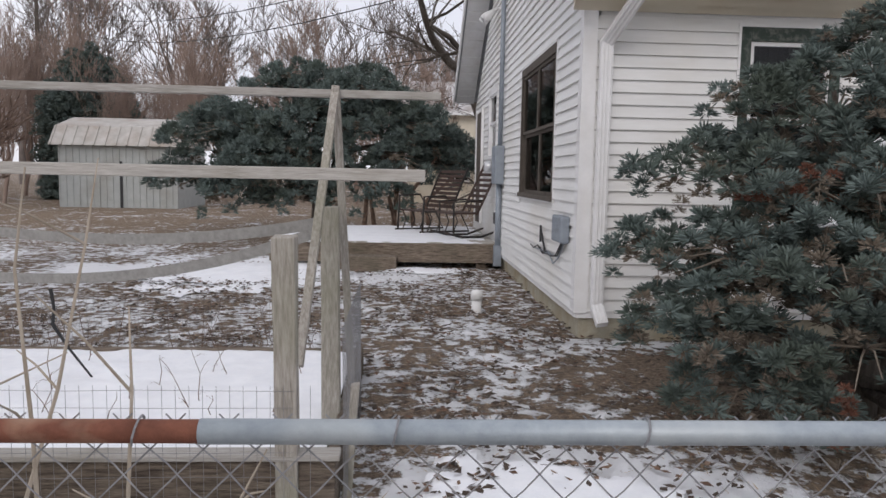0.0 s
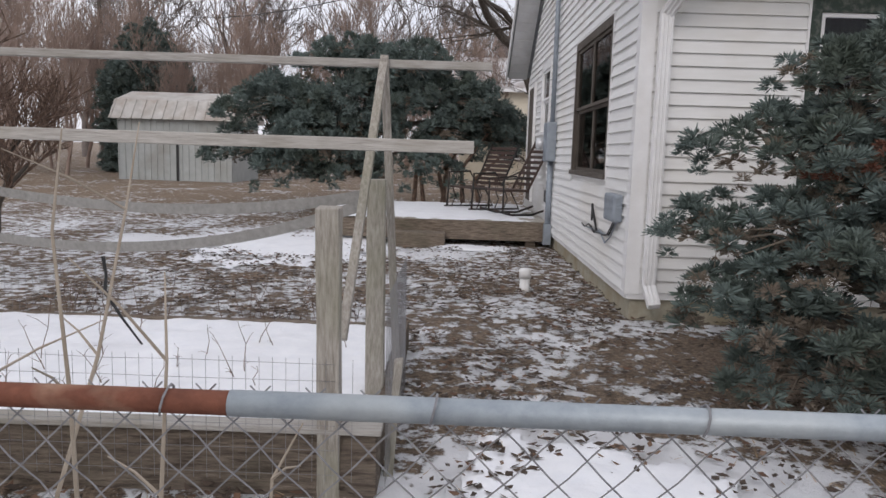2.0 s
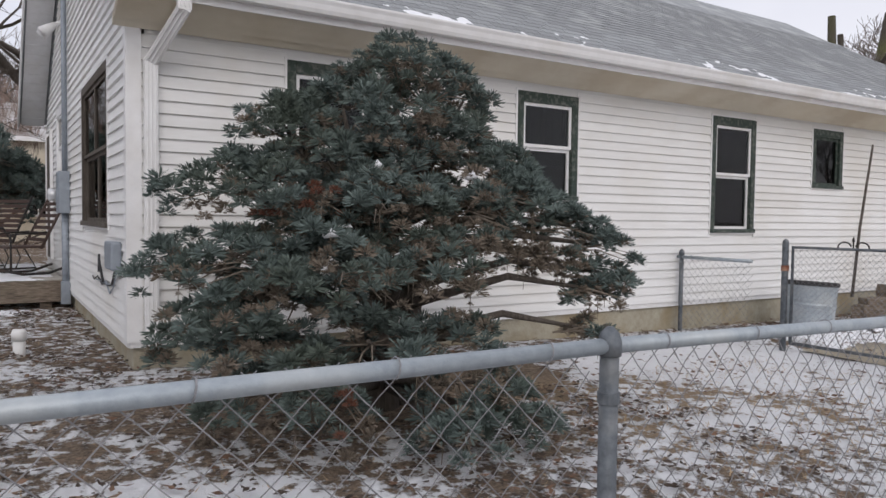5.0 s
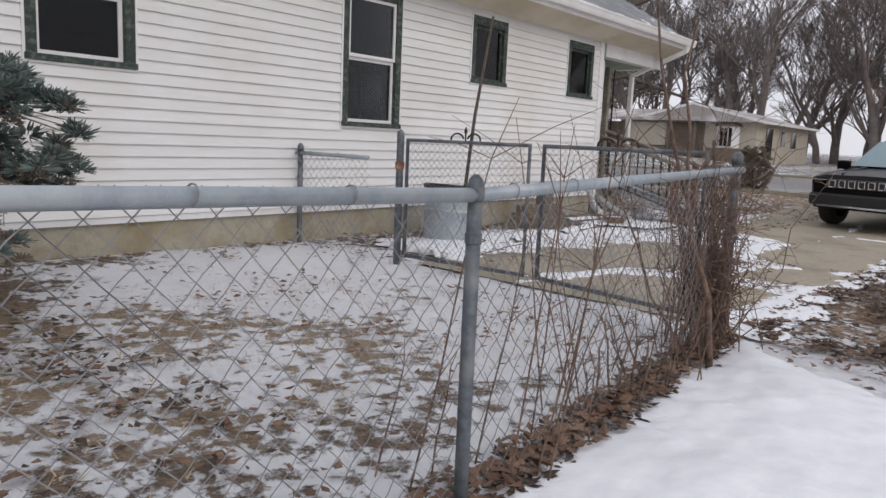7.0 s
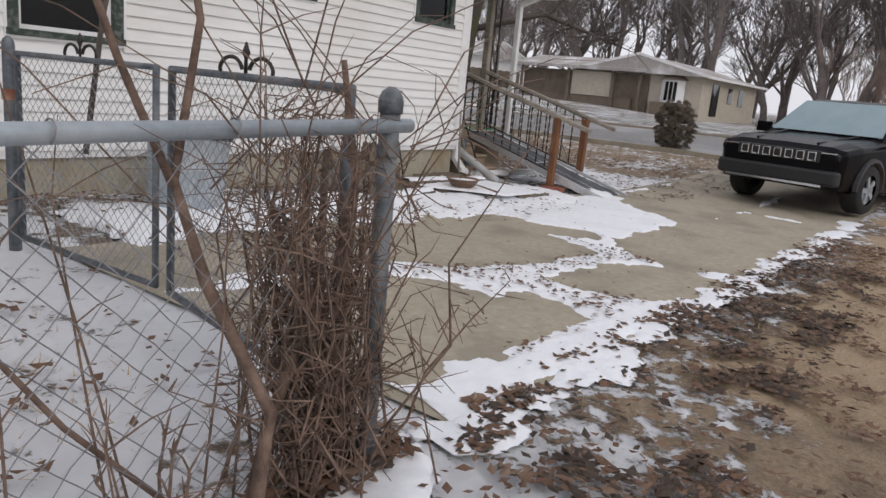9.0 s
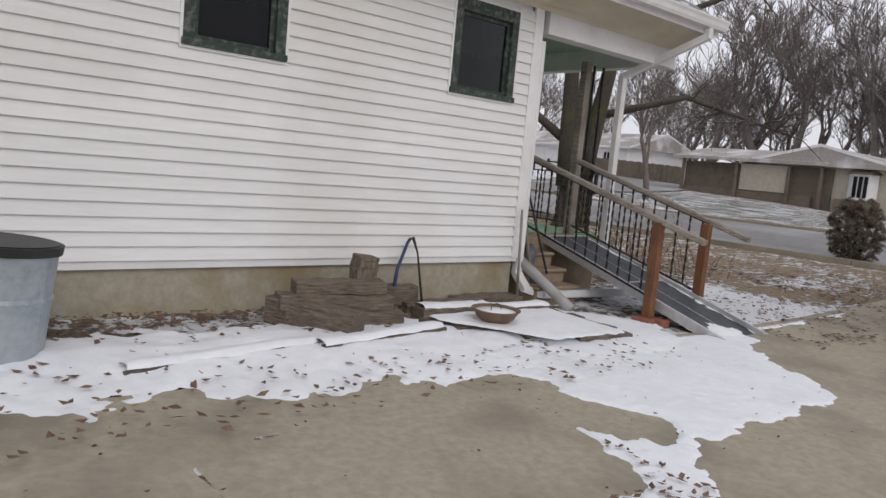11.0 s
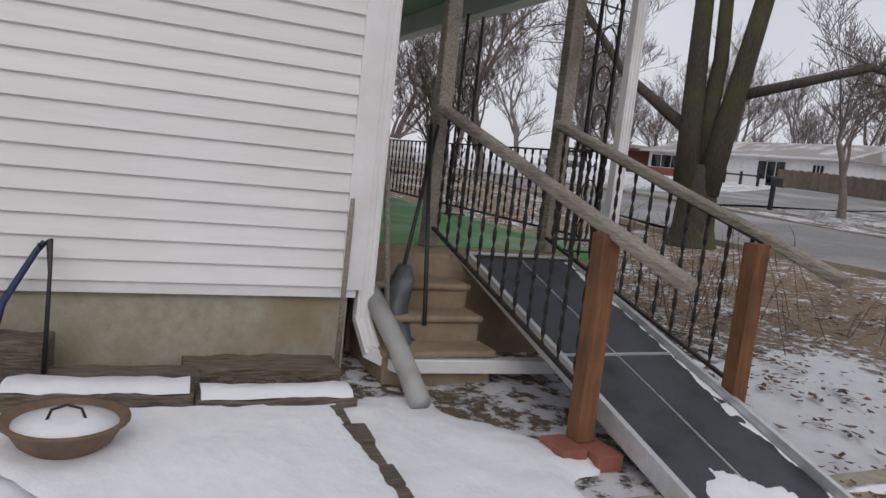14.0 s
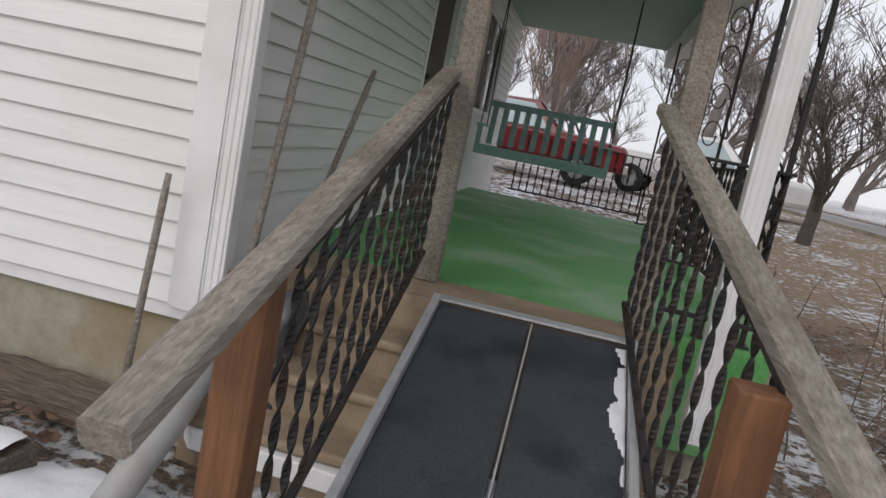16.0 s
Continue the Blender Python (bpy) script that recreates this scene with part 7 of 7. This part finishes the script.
def suv(at, turn):
    """Nose towards +x."""
    t = thing("parked_suv", "shiny black parked SUV with slotted chrome grille", "car", at, turn)
    body_shell(t, [(-2.4, 0.9, 0.93, 0.85, 0.45, 0.95, 1.02), (-2.3, 0.95, 0.97, 0.75, 0.35, 1.05, 1.62), (-1.2, 0.96, 0.98, 0.74, 0.3, 1.05, 1.76), (0.1, 0.96, 0.98, 0.72, 0.3, 1.06, 1.74), (0.25, 0.96, 0.98, 0.72, 0.3, 1.06, 1.7), (1.05, 0.96, 0.98, 0.9, 0.3, 1.08, 1.14), (1.9, 0.96, 0.97, 0.86, 0.32, 1.02, 1.08), (2.3, 0.92, 0.93, 0.82, 0.36, 0.96, 1.0), (2.42, 0.8, 0.84, 0.75, 0.42, 0.86, 0.9)], BLACKCAR)
    part("windscreen", Geo().add([(0.27, -0.7, 1.69), (0.27, 0.7, 1.69), (1.0, 0.84, 1.17), (1.0, -0.84, 1.17), (0.25, -0.7, 1.67), (0.25, 0.7, 1.67), (0.98, 0.84, 1.15), (0.98, -0.84, 1.15)], [(0, 3, 2, 1), (4, 5, 6, 7)]).add([(0.3, -0.7, 1.705), (0.3, 0.7, 1.705), (1.04, 0.85, 1.185), (1.04, -0.85, 1.185)], [(3, 2, 1, 0)]), CARGLASS, t, "windscreen with a pale reflection in its colour")
    for s in (-1, 1):
        g = Geo()
        for a, b in ((-2.1, -1.3), (-1.2, -0.25), (-0.15, 0.6)):
            z = lambda q: 1.64 if q < 0.2 else 1.38
            g.add([(a, s * 0.985, 1.08), (b, s * 0.985, 1.08), (b - 0.05, s * 0.79, z(b)), (a + 0.05, s * 0.79, z(a))], [(0, 1, 2, 3)])
        part("side_window", g, DARKGLASS, t)
        m = part("mirror", Geo().box(0.72, 0.86, s * 1.0 - 0.02, s * 1.0 + 0.02, 1.1, 1.14).box(0.7, 0.88, s * 1.1 - 0.1, s * 1.1 + 0.1, 1.1, 1.28), BLACKCAR, t, bevel=0.03)
        part("headlight", Geo().box(2.28, 2.4, s * 0.72 - 0.17, s * 0.72 + 0.15, 0.8, 0.9), DARKGLASS, t, bevel=0.02)
        part("light_strip", Geo().box(2.39, 2.415, s * 0.7 - 0.17, s * 0.7 + 0.13, 0.9, 0.915), CHROME, t)
        part("fog_lamp", Geo().tube([(2.36, s * 0.7, 0.5), (2.43, s * 0.7, 0.5)], 0.06, 12), CHROME, t)
        for x in (-1.45, 1.5):
            part("arch", Geo().tube([(x + 0.46 * math.cos(a), s * 0.965, 0.38 + 0.46 * math.sin(a)) for a in np.linspace(0, math.pi, 14)], 0.05, 6), BLACKPL, t)
            wheel(t, x, s * 0.86, 0.385, 0.26, GALV)
    g = Geo()
    for k in range(7):
        y = -0.5 + k * 0.167
        g.tube([(2.43, y - 0.05, 0.78), (2.43, y - 0.05, 0.9), (2.43, y + 0.05, 0.9), (2.43, y + 0.05, 0.78), (2.43, y - 0.05, 0.78)], 0.012, 5)
    gr = part("grille", Geo().box(2.36, 2.425, -0.62, 0.62, 0.75, 0.93), BLACKPL, t, bevel=0.02)
    part("slot_trim", g, CHROME, gr)
    part("bumper", Geo().box(2.25, 2.46, -0.9, 0.9, 0.42, 0.66), BLACKPL, t, bevel=0.05)
    part("bumper_trim", Geo().beam((2.47, -0.72, 0.42), (2.47, 0.72, 0.42), 0.03, 0.035), CHROME, t)
    for s in (-1, 1):
        part("hood_line", Geo().tube([(1.1, s * 0.55, 1.165), (2.2, s * 0.45, 1.03)], 0.02, 6), BLACKCAR, t)
    return t


suv((18.35, -4.1, ground_z(18, -4)), 166).scale = (1.0, 1.0, 0.94)


def pickup(at, turn, paint, label, length=5.4):
    t = thing("parked_pickup", label, "truck", at, turn)
    body_shell(t, [(-length / 2, 0.9, 0.92, 0.9, 0.55, 1.0, 1.08), (-0.5, 0.92, 0.93, 0.9, 0.5, 1.02, 1.1)], paint, "bed")
    body_shell(t, [(-0.5, 0.92, 0.93, 0.72, 0.45, 1.08, 1.72), (0.5, 0.92, 0.93, 0.72, 0.42, 1.08, 1.76), (1.1, 0.92, 0.93, 0.85, 0.42, 1.06, 1.16), (length / 2 - 0.1, 0.9, 0.92, 0.85, 0.45, 0.98, 1.05), (length / 2, 0.85, 0.88, 0.8, 0.5, 0.9, 0.95)], paint, "cab")
    for s in (-1, 1):
        part("side_window", Geo().add([(-0.4, s * 0.94, 1.12), (0.85, s * 0.94, 1.12), (0.4, s * 0.76, 1.66), (-0.35, s * 0.76, 1.66)], [(0, 1, 2, 3)]), CARGLASS, t)
        for x in (-1.6, 1.65):
            wheel(t, x, s * 0.84, 0.37, 0.24, CHROME)
    part("windscreen", Geo().add([(0.54, -0.7, 1.73), (0.54, 0.7, 1.73), (1.1, 0.8, 1.18), (1.1, -0.8, 1.18)], [(3, 2, 1, 0)]), CARGLASS, t)
    part("bumper", Geo().box(length / 2 - 0.05, length / 2 + 0.08, -0.85, 0.85, 0.45, 0.65), CHROME, t, bevel=0.02)
    return t


pickup((12.5, 15.6, ground_z(12.5, 15.6)), -4, REDCAR, "dark red pickup truck parked beyond the porch")
pickup((17.2, 17.6, ground_z(17.2, 17.6)), -12, WHITECAR, "white pickup truck parked on the snowy verge")
pickup((53, 59, ground_z(53, 59)), -100, WHITECAR, "white utility truck parked in the carport", 5.8)


# ---- shrub at the fence end ----
def shrub():
    t = thing("fence_shrub", "dense leafless shrub grown through the fence end", "shrub", (5.95, -4.52, ground_z(5.9, -4.5)))
    rnd = random.Random(15)
    thick = [((-0.42, -0.18, 0), (-0.3, -0.1, 0.35), (-0.45, -0.03, 0.7), (-0.52, 0.0, 0.95), 0.018), ((-0.4, -0.12, 0), (-0.25, -0.05, 0.3), (-0.05, 0.0, 0.6), (0.0, 0.05, 1.0), 0.017), ((-0.52, 0.0, 0.93), (-0.62, 0.05, 1.2), (-0.75, 0.1, 1.6), (-0.9, 0.1, 2.0), 0.009), ((-0.52, 0.0, 0.93), (-0.42, 0.05, 1.3), (-0.45, 0.1, 1.6), (-0.3, 0.1, 1.9), 0.009), ((-0.45, -0.05, 0.05), (-0.75, 0.05, 0.4), (-0.95, 0.06, 0.7), (-1.25, 0.06, 1.0), 0.007), ((0.12, 0.05, 0), (0.1, 0.05, 0.4), (0.16, 0.08, 0.9), (0.1, 0.1, 1.25), 0.016)]
    for *p, r in thick:
        part("stem", Geo().tube(p, [r * 1.2, r, r * 0.85, r * 0.55], 8), SHRUB, t, smooth=True)
    g = Geo()
    for _ in range(100):
        x, y = rnd.gauss(-0.02, 0.08), rnd.gauss(0.0, 0.07)
        h = rnd.uniform(0.35, 1.2)
        lx, ly = rnd.gauss(-0.03, 0.15), rnd.gauss(0, 0.12)
        p = [(x + lx * u + rnd.gauss(0, 0.04), y + ly * u + rnd.gauss(0, 0.04), h * u) for u in (0, 0.25, 0.5, 0.75, 1)]
        g.tube(p, [0.006, 0.005, 0.004, 0.003, 0.0015], 4, False)
        for _ in range(15):
            s = Vector(p[rnd.randint(1, 4)]).lerp(Vector(p[rnd.randint(1, 4)]), rnd.random())
            d = Vector((rnd.gauss(0, 1), rnd.gauss(0, 1), rnd.gauss(0.1, 0.8))).normalized() * rnd.uniform(0.05, 0.2)
            k = Vector((rnd.gauss(0, 0.02), rnd.gauss(0, 0.02), rnd.gauss(0, 0.02)))
            g.tube([s, s + d * 0.5 + k, s + d], [0.0026, 0.002, 0.001], 3, False)
    for _ in range(34):
        a = rnd.uniform(0, 6.283)
        s = Vector((rnd.gauss(-0.05, 0.15), rnd.gauss(0, 0.1), rnd.uniform(0.5, 1.2)))
        d = Vector((math.cos(a), math.sin(a) * 0.7, rnd.uniform(0.0, 1.0))) * rnd.uniform(0.35, 0.75)
        p = [s, s + d * 0.5 + Vector((0, 0, 0.06)), s + d, s + d * 1.35 - Vector((0, 0, 0.12))]
        g.tube(p, [0.0028, 0.0022, 0.0016, 0.0008], 4, False)
    tagged(part("twigs", g, SHRUB, t), kind="stuff")
    return t


shrub()


# ---- loose litter ----
def litter(name, count, where, size, material, label, seed, lift=0.012):
    rnd = random.Random(seed)
    g = Geo()
    k = 0
    while k < count:
        x, y, w = where(rnd)
        if rnd.random() > w:
            continue
        k += 1
        a, s = rnd.uniform(0, 6.283), size * rnd.uniform(0.5, 1.3)
        c, d = math.cos(a) * s, math.sin(a) * s
        z = ground_z(x, y) + lift + rnd.uniform(0, 0.012)
        t1, t2, t3 = (rnd.uniform(-0.3, 0.5) * s for _ in range(3))
        g.add([(x - c, y - d, z + max(t1, 0)), (x - d * 0.5, y + c * 0.5, z + max(t2, 0)), (x + c, y + d, z + max(t3, 0)), (x + d * 0.5, y - c * 0.5, z)], [(0, 1, 2), (0, 2, 3)])
    return single(name, g, material, label, "leaves", 0, False, "", "stuff")


def along_fence(pick):
    """Shifts picked places from the line y = 0 to the foot of the fence."""
    def shifted(rnd):
        x, y, w = pick(rnd)
        return x, y - 4.74 + 0.07 * (x - 3.2) - 0.05 * rough(x, 0, 2.0), w
    return shifted


def box_area(x0, x1, y0, y1, w=lambda x, y: 1):
    def pick(rnd):
        x, y = rnd.uniform(x0, x1), rnd.uniform(y0, y1)
        return x, y, w(x, y)
    return pick


patchy = lambda x, y: 1 if rough(x, y, 1.3, 9) + rough(x, y, 4, 2) > 0.05 else 0.12
litter("leaf_litter", 9000, box_area(-5, 3.3, -4.2, 4.5, patchy), 0.03, MULCH, "dark wet leaves scattered over the yard", 1)
litter("leaf_litter", 4200, box_area(-5, 3.5, -4.4, 5, patchy), 0.03, DRYLEAF, "brown dry leaves scattered over the yard", 2)
litter("leaf_litter", 3600, box_area(6.4, 14, -5.9, -4.5, lambda x, y: smoothstep(-6.2, -4.9, y) * patchy(x, y)), 0.03, DRYLEAF, "brown dry leaves along the driveway edge", 3)
litter("leaf_litter", 1900, box_area(6.4, 12, -5.5, -4.6, patchy), 0.032, MULCH, "dark wet leaves along the driveway edge", 4)
fence_foot = along_fence(box_area(2.6, 6.3, -0.15, 0.15, lambda x, y: 1 - 6 * abs(y)))
litter("leaf_litter", 800, fence_foot, 0.034, DRYLEAF, "reddish brown leaves piled along the fence", 5, 0.03)
litter("leaf_litter", 900, fence_foot, 0.03, MULCH, "dark wet leaves along the foot of the fence", 15, 0.02)
litter("leaf_litter", 1000, box_area(5.6, 8.8, -6.8, -4.75, lambda x, y: patchy(x, y) * smoothstep(6.0, 6.6, x - 0.72 * (y + 4.7))), 0.03, DRYLEAF, "brown dry leaves on thin snow beside the driveway", 16)
litter("leaf_litter", 420, box_area(7.4, 10.4, -4.4, -3.0, lambda x, y: 1 if drive_snow(x, y) > 0.02 else 0), 0.026, DRYLEAF, "dry leaves caught in the driveway joints", 17, 0.024)
litter("leaf_litter", 700, box_area(2.5, 6.6, -4.3, 0, patchy), 0.03, DRYLEAF, "brown leaves on the snow inside the fence", 6, 0.012)
litter("leaf_litter", 1300, box_area(7, 12.7, -2.3, -0.1, lambda x, y: 1 if y > -0.5 else 0.2), 0.03, DRYLEAF, "brown leaves among the timbers", 7, 0.04)
litter("leaf_litter", 1200, box_area(14.6, 19, -2.6, 4.5, patchy), 0.03, MULCH, "dark wet leaves on the ground beside the ramp", 18)
litter("leaf_litter", 4200, box_area(14.5, 20, -2.5, 6, patchy), 0.032, DRYLEAF, "brown leaves on the ground beside the ramp", 8)
litter("leaf_litter", 160, box_area(6.7, 13, -4.6, -2, patchy), 0.014, MULCH, "small dark debris on the driveway", 9, 0.02)


def grass(name, area, count, h, material, label, seed):
    rnd = random.Random(seed)
    g = Geo()
    for _ in range(count):
        x, y = rnd.uniform(*area[:2]), rnd.uniform(*area[2:])
        if patchy(x, y) < 0.5 and rnd.random() < 0.6:
            continue
        z = ground_z(x, y) - 0.01
        a = rnd.uniform(0, 6.283)
        l = h * rnd.uniform(0.4, 1.2)
        dx, dy = math.cos(a) * l, math.sin(a) * l
        g.add([(x - dy * 0.06, y + dx * 0.06, z), (x + dy * 0.06, y - dx * 0.06, z), (x + dx, y + dy, z + l * rnd.uniform(0.15, 0.7))], [(0, 1, 2)])
    return single(name, g, material, label, "grass", 0, False, "", "stuff")


grass("dry_grass", (7.8, 20, -8.5, -4.9), 26000, 0.05, STRAW, "matted tan dead grass", 1)
grass("dry_grass", (2.3, 6, -4.0, -1.6), 2600, 0.06, STRAW, "tufts of tan dead grass in the snow", 2)
grass("dry_grass", (-5, 3, -4.2, 4), 6000, 0.05, STRAW, "sparse dead grass in the mud", 3)
vent = thing("roof_vent", "short grey vent pipe on the shingle roof", "vent pipe", (3.55, 1.9, roof_z(1.9)))
part("pipe", Geo().tube([(0, 0, -0.05), (0, 0, 0.22)], 0.04, 12), GREYMETAL, vent, smooth=True)
part("flashing", Geo().tube([(0, 0, -0.02), (0, 0, 0.06)], [0.12, 0.05], 12), GALV, vent, smooth=True)
